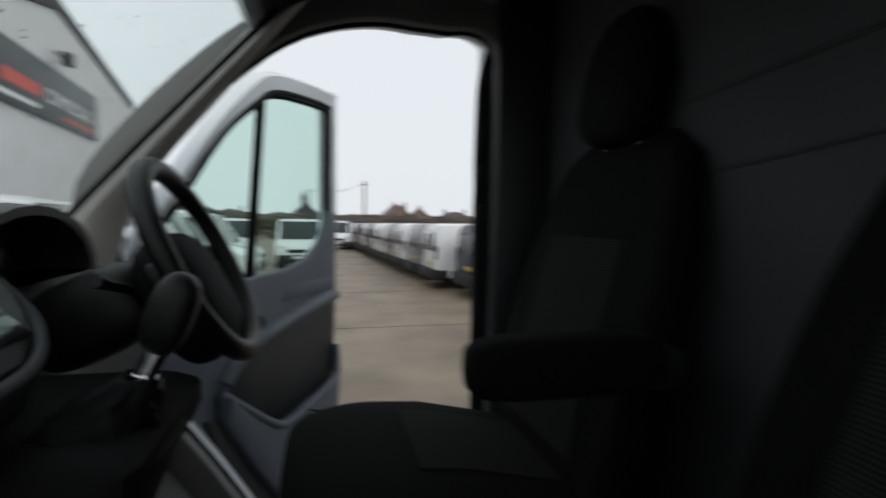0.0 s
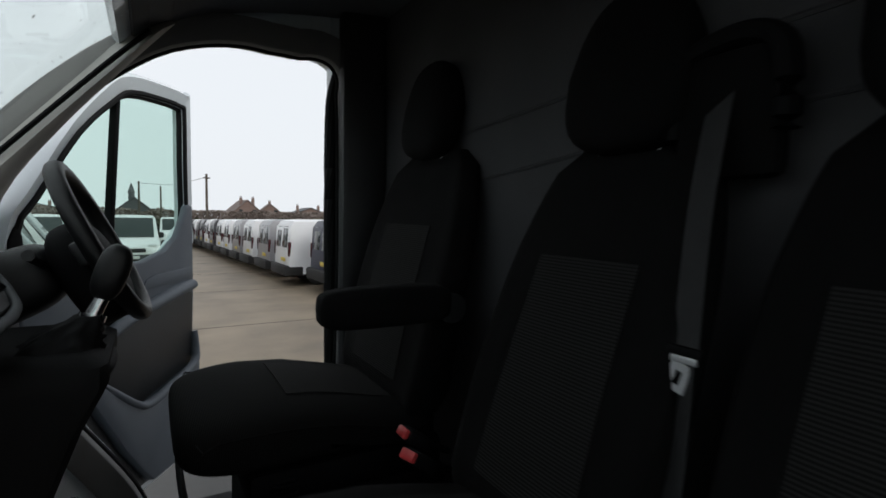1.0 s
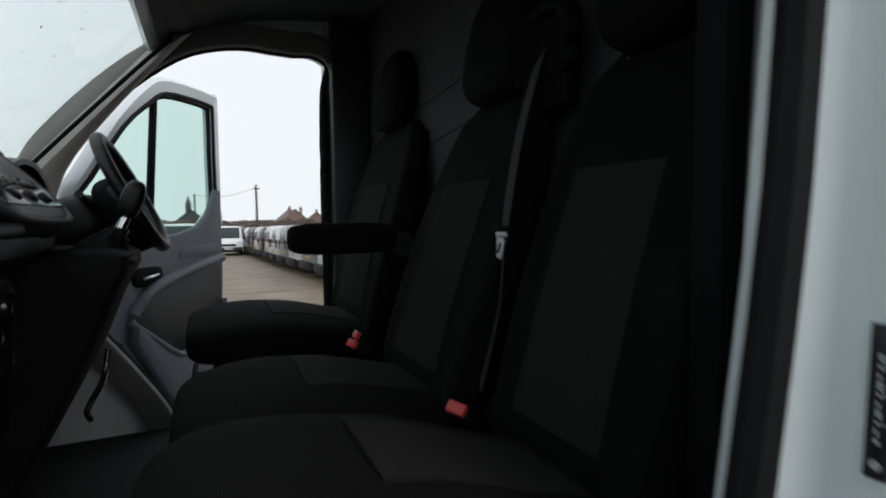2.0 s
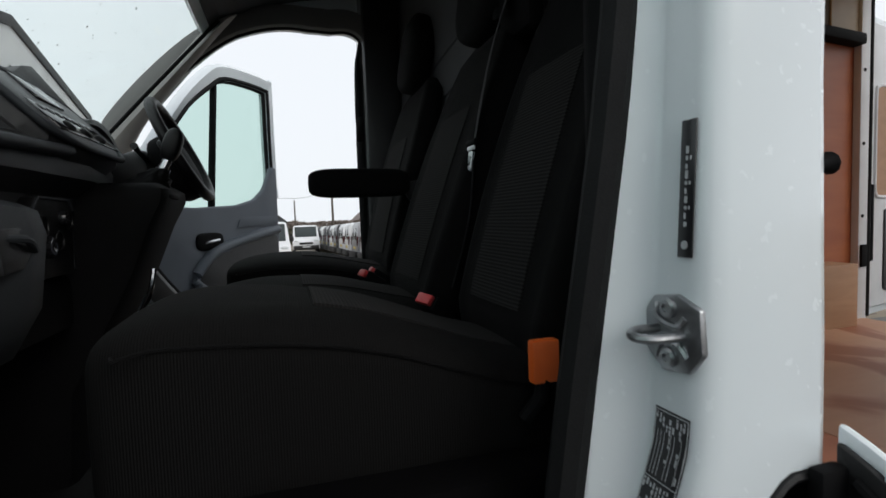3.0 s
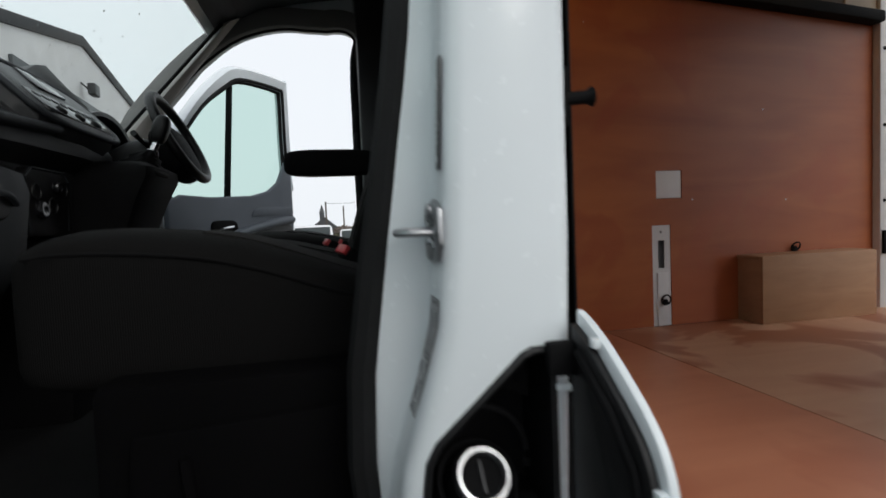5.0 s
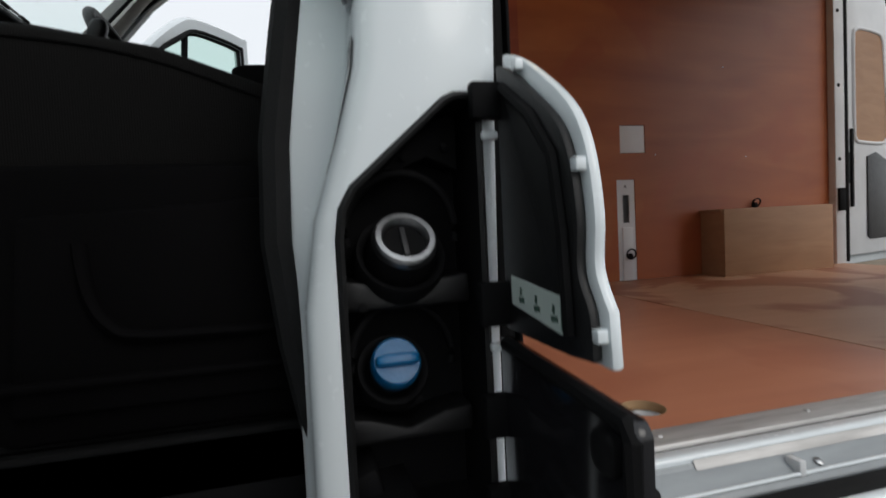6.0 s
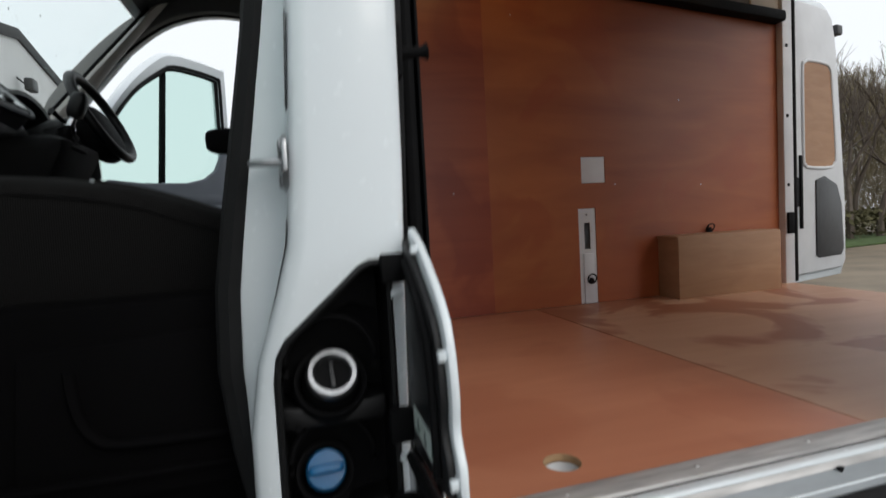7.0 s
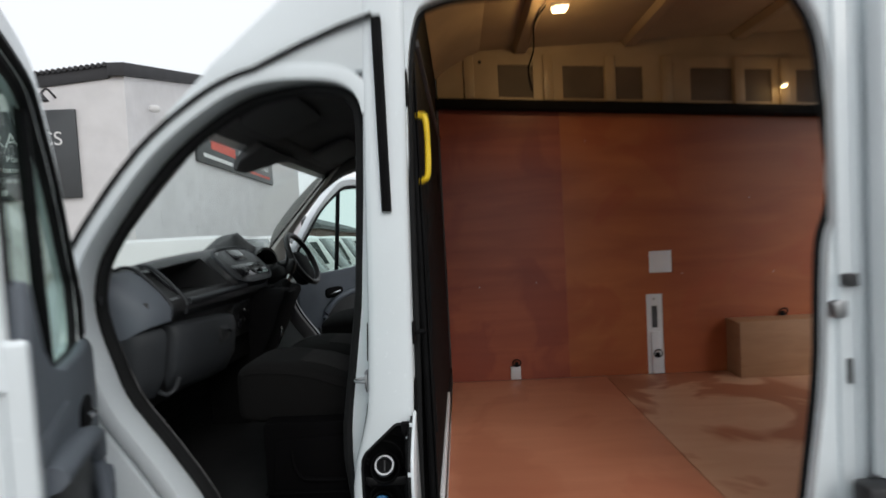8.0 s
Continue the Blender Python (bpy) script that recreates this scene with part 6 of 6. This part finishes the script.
for q in range(66):
    part("corrugation", moved(tube([(-0.10, 0.38 + 0.13 * q, H - 0.03 - 0.0132 * q), (0.45, 0.38 + 0.13 * q, H - 0.01 - 0.0132 * q)], 0.055, 8), BW), ROOFING, edge)
part("roof_sheet", moved(prism([(0.33, H - 0.06), (9.0, H - 0.96), (9.0, H - 1.0), (0.33, H - 0.1)], "x", 0.3, END), BW), ROOFING, building)
# course lines of the blockwork
for q in range(12):
    part("block_course", moved(block(0.02, BREAK + 8, -0.004, 0.0, 0.4 + 0.45 * q, 0.408 + 0.45 * q), BW), BLOCKS, building)
    part("block_course", moved(block(-0.004, 0.0, 0.02, 8.8, 0.4 + 0.45 * q, 0.408 + 0.45 * q), BW), BLOCKS, building) if q < 10 else None
for q in range(11):
    for k in range(18):
        x = 0.45 + 0.9 * k + 0.45 * (q % 2)
        part("block_joint", moved(block(x, x + 0.008, -0.004, 0.0, 0.409 + 0.45 * q, 0.849 + 0.45 * q), BW), BLOCKS, building)
sg = part("sign_board", moved(block(3.86, 12.8, -0.10, -0.005, 4.3, 5.97, 0.015), BW), SIGN, building, "dark sign board with red and white words")
part("sign_bar", moved(block(5.0, 7.4, -0.11, -0.1015, 4.85, 5.2), BW), SIGN_RED, sg)
part("sign_words", text_mesh("COMMERCIALS", 0.62, BW @ pose(9.9, -0.104, 5.02, 90, 0, 0), 0.004), LETTER, sg)
part("sign_bar", moved(block(4.3, 7.2, -0.11, -0.1015, 4.5, 4.63), BW), LETTER, sg)
part("sign_bar", moved(block(9.2, 12.2, -0.11, -0.1015, 4.5, 4.6), BW), SIGN_RED, sg)
s2 = part("sign_board", moved(block(-0.09, -0.005, 1.15, 6.9, 2.95, 5.05, 0.015), BW), SIGN, building, "black sign board with pale words")
def face_text(t, size, v, z):
    return text_mesh(t, size, BW @ pose(-0.094, v, z, 90, 0, -90), 0.004)
part("sign_words", face_text("FLOORING & CERAMICS", 0.46, 3.95, 4.35), LETTER, s2)
for q, (a, b) in enumerate((("Laminate", "Porcelain"), ("Wood", "Natural Stone"), ("Artificial Grass", "Ceramic Tiles"))):
    part("sign_words", face_text(a, 0.2, 4.9, 3.92 - 0.25 * q), LETTER, s2)
    part("sign_words", face_text(b, 0.2, 2.4, 3.92 - 0.25 * q), LETTER, s2)
part("sign_bar", moved(block(-0.098, -0.0915, 2.8, 5.0, 3.06, 3.2), BW), LETTER, s2)
part("sign_mark", moved(prism([(3.5, 4.82), (3.9, 4.98), (4.3, 4.82), (3.9, 4.66)], "x", -0.098, -0.0915), BW), LETTER, s2)
part("wall_camera", moved(pad((1.0, -0.2, 5.25), (0.2, 0.3, 0.2), None, 2.5, 8), BW), LETTER, building, "white dome camera")
part("alarm_box", moved(block(1.9, 2.3, -0.14, 0.0, 4.75, 5.25, 0.04), BW), shader("alarm_cream", (0.6, 0.57, 0.45), 0.5), building, "cream alarm box")
part("flood_lamp", moved(joined(block(8.6, 9.1, -0.5, -0.25, 6.15, 6.55, 0.04), tube([(8.85, -0.25, 6.35), (8.85, 0.0, 6.6)], 0.03)), BW), DGREY, building, "dark flood lamp on a bracket")
for q in range(3):
    part("gooseneck_lamp", moved(joined(tube(smooth_line([(0, 1.6 + 2.0 * q, 5.35), (-0.3, 1.6 + 2.0 * q, 5.48), (-0.5, 1.6 + 2.0 * q, 5.3)], 4), 0.025), lathe([(0, 0.1), (0.06, 0.1), (0.16, -0.05), (0, -0.02)], pose(-0.52, 1.6 + 2 * q, 5.2), 12)), BW), ROOFING, building, "dark gooseneck lamp")

# ---- parked vans ----
VPAINT = [shader("van_white", (0.8, 0.81, 0.82), 0.3, 0, 0.06, 2, coat=0.3), shader("van_silver", (0.3, 0.3, 0.31), 0.35, 0.3, 0.06, 2, coat=0.3), shader("van_blue", (0.014, 0.018, 0.045), 0.4, 0, 0.1, 2), shader("van_dark", (0.03, 0.03, 0.035), 0.3, 0, 0.1, 2, coat=0.3)]
VGLASS = shader("dark_van_glass", (0.025, 0.035, 0.035), 0.08, 0, 0.1, 2)
TYRE = shader("tyre", (0.02, 0.02, 0.02), 0.8)
LENS_R = shader("tail_lens", (0.055, 0.005, 0.007), 0.2)
LENS_W = shader("head_lens", (0.6, 0.62, 0.62), 0.15)
PLATE_Y = shader("rear_plate", (0.65, 0.5, 0.08), 0.5)


def parked_van(label, paint, group, h=1.82, length=4.4):
    """A small van: nose towards +x, tail at x = 0, standing on z = 0."""
    v = thing("parked_van", label, "van", (0, 0, 0), group)
    w = 0.9
    prof = [(0.02, 0.32), (0.0, 0.55), (0.02, 1.0), (0.08, h - 0.22), (0.18, h - 0.05), (0.35, h), (2.6, h), (3.05, h - 0.12), (3.62, 1.12), (4.15, 0.98), (4.36, 0.8), (4.4, 0.5), (4.36, 0.28)]
    def ring(y, sc, z_in):
        return [(x * 1.0 if 0.05 < x < 4.2 else x + (0.02 if x < 0.05 else -0.02) * sc, y, min(z, h - z_in)) for x, z in prof]
    rings = []
    for y, z_in, sc in ((-w, 0.16, 2), (-w * 0.985, 0.07, 1.5), (-w * 0.9, 0.015, 0.8), (0, 0.0, 0), (w * 0.9, 0.015, 0.8), (w * 0.985, 0.07, 1.5), (w, 0.16, 2)):
        rings.append(ring(y, sc, z_in))
    # tumblehome
    rings = [[(x, y * (1 - 0.10 * max(0, (z - 0.95)) / (h - 0.95)), z) for x, y, z in r] for r in rings]
    def tail(z):
        return float(np.interp(z, (0.55, 1.0, h - 0.22, h - 0.05), (0.0, 0.02, 0.08, 0.18)))
    body = part("body", loft(rings), paint, v, "", 40)
    for s in (-1, 1):
        part("rear_window", prism([(tail(1.04) - 0.008, 1.04), (tail(h - 0.2) - 0.008, h - 0.2), (tail(h - 0.2) + 0.03, h - 0.2), (tail(1.04) + 0.03, 1.04)], "y", min(0.09 * s, 0.62 * s), max(0.09 * s, 0.62 * s), 0.006), VGLASS, v, "dark rear window")
        part("tail_lamp", block(0.012, 0.10, min(0.78 * s, 0.896 * s), max(0.78 * s, 0.896 * s), 0.80, 1.20, 0.03), LENS_R, v, "red tail lamp")
        part("cab_window", prism([(2.55, 1.12), (3.45, 1.12), (3.02, h - 0.20), (2.55, h - 0.20)], "y", min(0.80 * s, 0.875 * s), max(0.80 * s, 0.875 * s), 0.004), VGLASS, v, "dark cab window")
        part("head_lamp", pad((4.22, 0.66 * s, 0.82), (0.26, 0.34, 0.18), None, 3, 8), LENS_W, v, "clear head lamp")
        part("mirror", pad((3.1, 1.0 * s, 1.2), (0.1, 0.18, 0.22), None, 4, 6), TYRE, v, "black door mirror")
        for x in (0.85, 3.55):
            wl_ = part("wheel", lathe([(0, 0), (0.2, 0), (0.22, 0.02), (0.31, 0.02), (0.32, 0.1), (0.31, 0.19), (0, 0.19)], pose(x, 0.90 * s if s > 0 else -0.90, 0.315, 90 * (1 if s > 0 else -1), 0, 0) @ pose(0, 0, -0.0), 18), TYRE, v, "black tyre")
            part("rim", lathe([(0, -0.012), (0.12, -0.02), (0.19, -0.006), (0.19, 0.0), (0, 0.0)], pose(x, 0.90 * s, 0.315, 90 * (1 if s > 0 else -1), 0, 0), 14), VPAINT[1], wl_)
    part("windscreen", prism([(3.03, h - 0.13), (3.62, 1.13), (3.645, 1.15), (3.05, h - 0.105)], "y", -0.74, 0.74, 0.004), VGLASS, v, "dark windscreen")
    part("rear_bumper", block(-0.10, 0.44, -0.905, 0.905, 0.27, 0.56, 0.05), TYRE, v, "dark rear bumper")
    part("front_bumper", block(4.28, 4.46, -0.84, 0.84, 0.25, 0.55, 0.06), DGREY, v, "dark front bumper")
    part("grille", block(4.33, 4.40, -0.45, 0.45, 0.62, 0.76, 0.02), TYRE, v)
    part("number_plate", block(-0.022, 0.0, -0.55, -0.1, 0.66, 0.76, 0.004), PLATE_Y, v, "blank yellow plate")
    part("number_plate", block(4.445, 4.47, -0.26, 0.26, 0.40, 0.51, 0.004), LENS_W, v, "blank white plate")
    part("door_seam", prism([(tail(0.56) - 0.003, 0.56), (tail(h - 0.22) - 0.003, h - 0.22), (tail(h - 0.22) + 0.02, h - 0.22), (tail(0.56) + 0.02, 0.56)], "y", -0.004, 0.004), TYRE, v)
    return v


kinds = [parked_van("white panel van parked with its rear doors outwards", VPAINT[0], "row of parked vans"), parked_van("silver panel van parked with its rear doors outwards", VPAINT[1], "row of parked vans"),
         parked_van("dark blue panel van with its rear doors outwards", VPAINT[2], "row of parked vans"), parked_van("black panel van parked with its rear doors outwards", VPAINT[3], "row of parked vans")]
random.seed(7)
order = [2, 0, 1, 0, 1, 0, 0, 3, 0, 3, 3, 0, 3, 0, 0, 3, 0, 0]
for n, kind in enumerate(order):
    m = pose((2.74 - 0.075 * n if n else 3.15) + random.uniform(-0.05, 0.05), 12.7 + 2.26 * n, GROUND, 0, 0, 1 + random.uniform(-1.2, 1.2))
    first = n == order.index(kind)
    if first:
        kinds[kind].matrix_basis = m
    else:
        copy_thing(kinds[kind], m)
facing = parked_van("white van parked with its nose to the aisle", VPAINT[0], "vans facing the aisle", 2.1)
facing.matrix_basis = pose(-6.85, 8.3, GROUND, 0, 0, 2)
for n in range(1, 5):
    copy_thing(facing, pose(-6.85 + 0.06 * n, 8.3 + 2.5 * n, GROUND, 0, 0, random.uniform(-2, 2)))
head_on = parked_van("white van standing head-on at the aisle's end", VPAINT[0], "vans facing the yard", 1.95)
head_on.matrix_basis = pose(-1.25, 25.2, GROUND, 0, 0, -88)
for x, y, a in ((1.0, 40, -91), (-4.3, 27, -86)):
    copy_thing(head_on, pose(x, y, GROUND, 0, 0, a))

# ---- the far side of the yard ----
HEDGE = shader("hedge_green", (0.10, 0.10, 0.06), 0.9, 0, 0.5, 3, 0.6, 8)
# brick and tile colours are paled to carry the haze of distance
BRICK = shader("hazy_brick", (0.23, 0.16, 0.135), 0.85, 0, 0.2, 4, 0.3, 20)
TILES = shader("hazy_tiles", (0.19, 0.15, 0.135), 0.8, 0, 0.2, 4, 0.3, 20)
SLATE = shader("far_slate", (0.09, 0.095, 0.1), 0.7, 0, 0.2, 4)
TIMBER = shader("pole_timber", (0.1, 0.085, 0.07), 0.9, 0, 0.3, 8, 0.4, 60, (1, 1, 0.1))
BARK = shader("bark", (0.12, 0.095, 0.075), 0.9, 0, 0.35, 10, 0.5, 60, (1, 1, 0.2))


def leafy(count, box, size, seed):
    """Many small leaves scattered through a rounded, uneven hedge."""
    rng = random.Random(seed)
    verts, faces = [], []
    for _ in range(count):
        u, v, w = rng.random(), rng.random(), rng.random() ** 0.6
        x = box[0] + (box[1] - box[0]) * u
        top = box[5] * (0.82 + 0.18 * noise.noise(Vector((x * 0.25, seed, 0))) + 0.06 * noise.noise(Vector((x * 1.3, seed, 3))))
        y, z = box[2] + (box[3] - box[2]) * v, box[4] + (top - box[4]) * w
        a, b = rng.uniform(0, 6.28), rng.uniform(-0.9, 0.9)
        s = size * rng.uniform(0.5, 1.3)
        d, e = Vector((math.cos(a), math.sin(a), b)).normalized() * s, Vector((-math.sin(a) * 0.5, math.cos(a) * 0.5, 1 - abs(b) * 0.5)).normalized() * s * 0.6
        c = Vector((x, y, z))
        k = len(verts)
        verts += [c - d, c - e, c + d, c + e]
        faces.append((k, k + 1, k + 2, k + 3))
    return solid(verts, faces)


tagged(part("hedge", leafy(26000, (-60, 40, 62, 65, GROUND, 2.2), 0.2, 3), HEDGE, None, "", 0), "dull green hedge behind the parked vans", "hedge", kind="stuff")


def house(at, w, d, h, ridge, wall, roof, turn, chimneys):
    hs = thing("house", "brick house with pitched tiled roof and chimneys", "house", at)
    m = pose(0, 0, 0, 0, 0, turn)
    part("wall", moved(prism([(-w / 2, 0), (w / 2, 0), (w / 2, h), (0, ridge), (-w / 2, h)], "y", 0, d), m), wall, hs)
    for s in (1, -1):
        part("roof", moved(prism([(0, ridge + 0.15), (s * (w / 2 + 0.4), h - 0.25), (s * (w / 2 + 0.4), h - 0.05), (0, ridge + 0.35)], "y", -0.3, d + 0.3), m), roof, hs)
    for x in chimneys:
        c = part("chimney", moved(block(x - 0.35, x + 0.35, 1, 1.7, ridge - 1.5, ridge + 0.85), m), wall, hs)
        for q in (-0.2, 0.2):
            part("chimney_pot", moved(lathe([(0, 0), (0.13, 0), (0.1, 0.5), (0, 0.5)], m @ pose(x + q, 1.35, ridge + 0.85), 8), pose(0, 0, 0)), TILES, c)
    for x in (-w / 4, w / 4):
        for z in (1.2, 3.8):
            part("window", moved(block(x - 0.5, x + 0.5, -0.06, 0.02, z, z + 1.2), m), VGLASS, hs)
    return hs


house((25, 160, GROUND), 8, 9, 4.2, 7.6, BRICK, TILES, 8, (-1.5, 2.0))
house((32, 163, GROUND), 7, 9, 4.0, 6.8, BRICK, TILES, -6, (0.0,))
house((46, 168, GROUND), 14, 9, 3.5, 5.9, BRICK, SLATE, 3, (-4.0, 3.0))
house((62, 166, GROUND), 12, 9, 3.5, 6.1, BRICK, TILES, 3, (2.0,))
house((-26, 168, GROUND), 23, 8, 3.3, 5.6, BRICK, SLATE, 0, (3.0,))
church = thing("church", "slate roofed church with small spire", "church", (-3.5, 150, GROUND))
part("wall", prism([(-5, 0), (5, 0), (5, 3.0), (0, 7.2), (-5, 3.0)], "y", 0, 14), SLATE, church)
part("roof", prism([(0, 7.3), (5.5, 2.7), (5.5, 3.0), (0, 7.6)], "y", -0.3, 14), SLATE, church)
part("roof", prism([(0, 7.3), (-5.5, 2.7), (-5.5, 3.0), (0, 7.6)], "y", -0.3, 14), SLATE, church)
part("spire", loft([[(-0.6 + r * math.cos(a), 2 + r * math.sin(a), z) for a in (math.pi * q / 4 for q in range(8))] for r, z in ((0.7, 6.2), (0.7, 8.6), (0.85, 8.6), (0.03, 11.2))]), SLATE, church)
shed = thing("long_shed", "long brown brick shed with dark sloping roof", "shed", (-9.0, 31.0, GROUND))
SM = pose(0, 0, 0, 0, 0, 95.5)
part("wall", moved(block(0, 42, 0, 6, 0, 3.0), SM), BRICK, shed)
part("roof", moved(prism([(-0.4, 2.9), (-0.4, 3.15), (3.0, 4.4), (6.4, 3.15), (6.4, 2.9)], "x", -0.4, 42.4), SM), SLATE, shed)
FARWOOD = shader("far_winter_wood", (0.20, 0.165, 0.145), 0.95, 0, 0.4, 0.2, 0.3, 5)
tagged(part("far_trees", leafy(45000, (-110, 120, 138, 150, GROUND, 5.0), 0.36, 12), FARWOOD, None, "", 0), "brown leafless trees along the horizon", "trees", kind="stuff")


def pole(at, h, arm):
    p = thing("utility_pole", "dark timber utility pole", "utility pole", at, "utility poles")
    part("shaft", tube([(0, 0, 0), (0, 0, h)], [0.15, 0.11], 8), TIMBER, p)
    if arm:
        part("cross_arm", block(-0.35, 0.35, -0.05, 0.05, h - 0.5, h - 0.38), TIMBER, p)
    return p


pole((4.9, 60, GROUND), 6.7, True)
pole((-1.5, 75, GROUND), 6.6, False)
pole((1.2, 90, GROUND), 6.9, False)
part_line = part("overhead_wire", tube(smooth_line([(4.9, 60, 6.3), (2.0, 66, 5.7), (-1.5, 75, 6.3)], 8), 0.02, 4), TYRE)
tagged(part_line, "thin dark overhead wire between poles", "wire")


def bare_tree(at, h, seed, spread=0.5):
    """A leafless tree: a tapered trunk that forks again and again into fine twigs."""
    rng = random.Random(seed)
    t = thing("bare_tree", "leafless winter tree with dense fine twigs", "tree", at, "bare trees")
    limbs, twigs = [], []

    def grow(p, d, length, r, level):
        pts = [p]
        for _ in range(3):
            d = (d + Vector((rng.uniform(-1, 1), rng.uniform(-1, 1), rng.uniform(-0.3, 0.6))) * 0.16).normalized()
            p = p + d * length / 3
            pts.append(p)
        (limbs if level < 2 else twigs).append((pts, r))
        if level < 5:
            for _ in range(rng.choice((2, 3, 3))):
                e = (d + Vector((rng.uniform(-1, 1), rng.uniform(-1, 1), rng.uniform(-0.1, 0.7))) * spread).normalized()
                grow(pts[rng.choice((2, 3, 3))], e, length * rng.uniform(0.6, 0.82), r * 0.6, level + 1)
    grow(Vector((0, 0, 0)), Vector((0, 0, 1)), h * 0.3, h * 0.016, 0)

    def rods(list_, sides):
        verts, faces = [], []
        for pts, r in list_:
            k = len(verts)
            for j, q in enumerate(pts):
                rr = r * (1 - 0.13 * j)
                verts += [q + Vector((rr * math.cos(a), rr * math.sin(a), 0)) for a in (2 * math.pi * s / sides for s in range(sides))]
            for j in range(len(pts) - 1):
                for s in range(sides):
                    a, b = k + j * sides + s, k + j * sides + (s + 1) % sides
                    faces.append((a, b, b + sides, a + sides))
        return solid(verts, faces)
    part("trunk", rods(limbs, 6), BARK, t)
    part("crown", rods(twigs, 3), BARK, t, "", 0)
    return t


GRASS = shader("verge_grass", (0.06, 0.1, 0.025), 0.9, 0, 0.4, 2, 0.6, 30)
trees = [bare_tree((16, 13, GROUND), 8.5, 3), bare_tree((18.5, 14.5, GROUND), 9.0, 5, 0.6), bare_tree((21.5, 13.5, GROUND), 8.0, 9)]
for n, (x, y) in enumerate(((14.5, 12.8), (17.2, 13.6), (19.8, 13.4), (22.5, 15.2), (24, 14), (15.5, 15.0), (26.5, 15.5))):
    copy_thing(trees[n % 3], pose(x, y, GROUND, 0, 0, 50 * n))
SHRUB = shader("verge_shrub", (0.11, 0.1, 0.045), 0.9, 0, 0.5, 3, 0.5, 10)
TWIGS = shader("winter_twigs", (0.2, 0.165, 0.1), 0.95, 0, 0.4, 2, 0.3, 10)


def twig_bank(count, length, deep, high, seed):
    """A thick bank of fine upright twigs with an uneven top."""
    rng = random.Random(seed)
    verts, faces = [], []
    for _ in range(count):
        x, y = rng.uniform(0, length), rng.uniform(0, deep)
        top = high * (0.8 + 0.3 * noise.noise(Vector((x * 0.3, y * 0.2, seed))))
        z = top * rng.random() ** 0.7
        d = Vector((rng.uniform(-0.5, 0.5), rng.uniform(-0.5, 0.5), rng.uniform(0.5, 1.0))).normalized() * rng.uniform(0.3, 0.9)
        s = Vector((rng.uniform(-1, 1), rng.uniform(-1, 1), 0)).normalized() * rng.uniform(0.006, 0.016)
        c, k = Vector((x, y, z)), len(verts)
        verts += [c - s, c + s, c + s * 0.4 + d, c - s * 0.4 + d]
        faces.append((k, k + 1, k + 2, k + 3))
    return solid(verts, faces)


tagged(part("twig_bank", moved(twig_bank(60000, 26, 4.5, 8.5, 21), pose(12.0, 13.5, GROUND, 0, 0, 8)), TWIGS, None, "", 0), "dense pale brown winter twigs behind the verge", "trees", kind="stuff")
tagged(part("shrubs", moved(leafy(4000, (0, 20, 0, 2.2, 0, 1.3), 0.12, 8), pose(12.5, 12.0, GROUND, 0, 0, 8)), SHRUB, None, "", 0), "tangled brown-green shrubs along the verge", "shrubs", kind="stuff")
tagged(part("verge", moved(block(0, 22, 0, 3.5, GROUND, GROUND + 0.06, 0.02), pose(12, 10.2, 0, 0, 0, 8)), GRASS), "narrow green grass verge", "grass", kind="structure")
joint = shader("slab_joint", (0.085, 0.075, 0.06), 0.9, 0, 0.3, 4)
for n in range(10):
    y = 4.6 + 4.6 * n
    tagged(part("ground_joint", block(-4.5, 7.5, y, y + 0.025, GROUND + 0.0005, GROUND + 0.003), joint), "dark joint between concrete slabs", "joint", kind="structure")
TAR = shader("tarmac", (0.095, 0.092, 0.088), 0.7, 0, 0.3, 1.5, 0.9, 90)
tagged(part("tarmac_apron", block(-5, 9, -10, 4.4, GROUND + 0.0005, GROUND + 0.004), TAR), "grey tarmac apron round the van", "tarmac", kind="structure")

# the yard falls away gently from the van
FALL = Matrix.Translation((0, 0, GROUND)) @ pose(0, 0, 0, -1.2) @ Matrix.Translation((0, 0, -GROUND))
YARD = ("ground", "tarmac", "verge", "shrubs", "twig_bank", "bare_tree", "utility_pole", "overhead_wire", "far_trees", "long_shed", "church", "house", "hedge", "parked_van")
for o in scene.objects:
    if o.parent is None and o.name.startswith(YARD):
        o.matrix_basis = FALL @ o.matrix_basis

# ---- rain on the windscreen ----
rng = random.Random(31)
verts, faces = [], []
for _ in range(520):
    u, y = rng.random(), rng.uniform(0.1, 1.9)
    a, b = (Vector((-1.30, 0, 1.375)), Vector((-0.98, 0, 1.755))) if u < 0.45 else (Vector((-0.98, 0, 1.755)), Vector((-0.62, 0, 2.155)))
    c = a.lerp(b, rng.random()) + Vector((0, y, 0))
    nrm = Vector((-(b - a).z, 0, (b - a).x)).normalized()
    along_d = (b - a).normalized()
    r = rng.choice((0.0012, 0.0016, 0.002, 0.003)) * rng.uniform(0.8, 1.2)
    k = len(verts)
    ring = [c + nrm * 0.0003 + along_d * (r * math.cos(q * math.pi / 3)) + Vector((0, r * 0.9 * math.sin(q * math.pi / 3), 0)) for q in range(6)]
    verts += ring + [c + nrm * (r * 0.6)]
    faces += [(k + q, k + (q + 1) % 6, k + 6) for q in range(6)] + [tuple(k + 5 - q for q in range(6))]
WATER = shader("rain_water", (0.25, 0.27, 0.28), 0.05, 0, 0.1, 20)
tagged(part("rain_drops", solid(verts, faces), WATER, None, "", 60), "fine rain drops on the windscreen", "rain drops", kind="stuff")
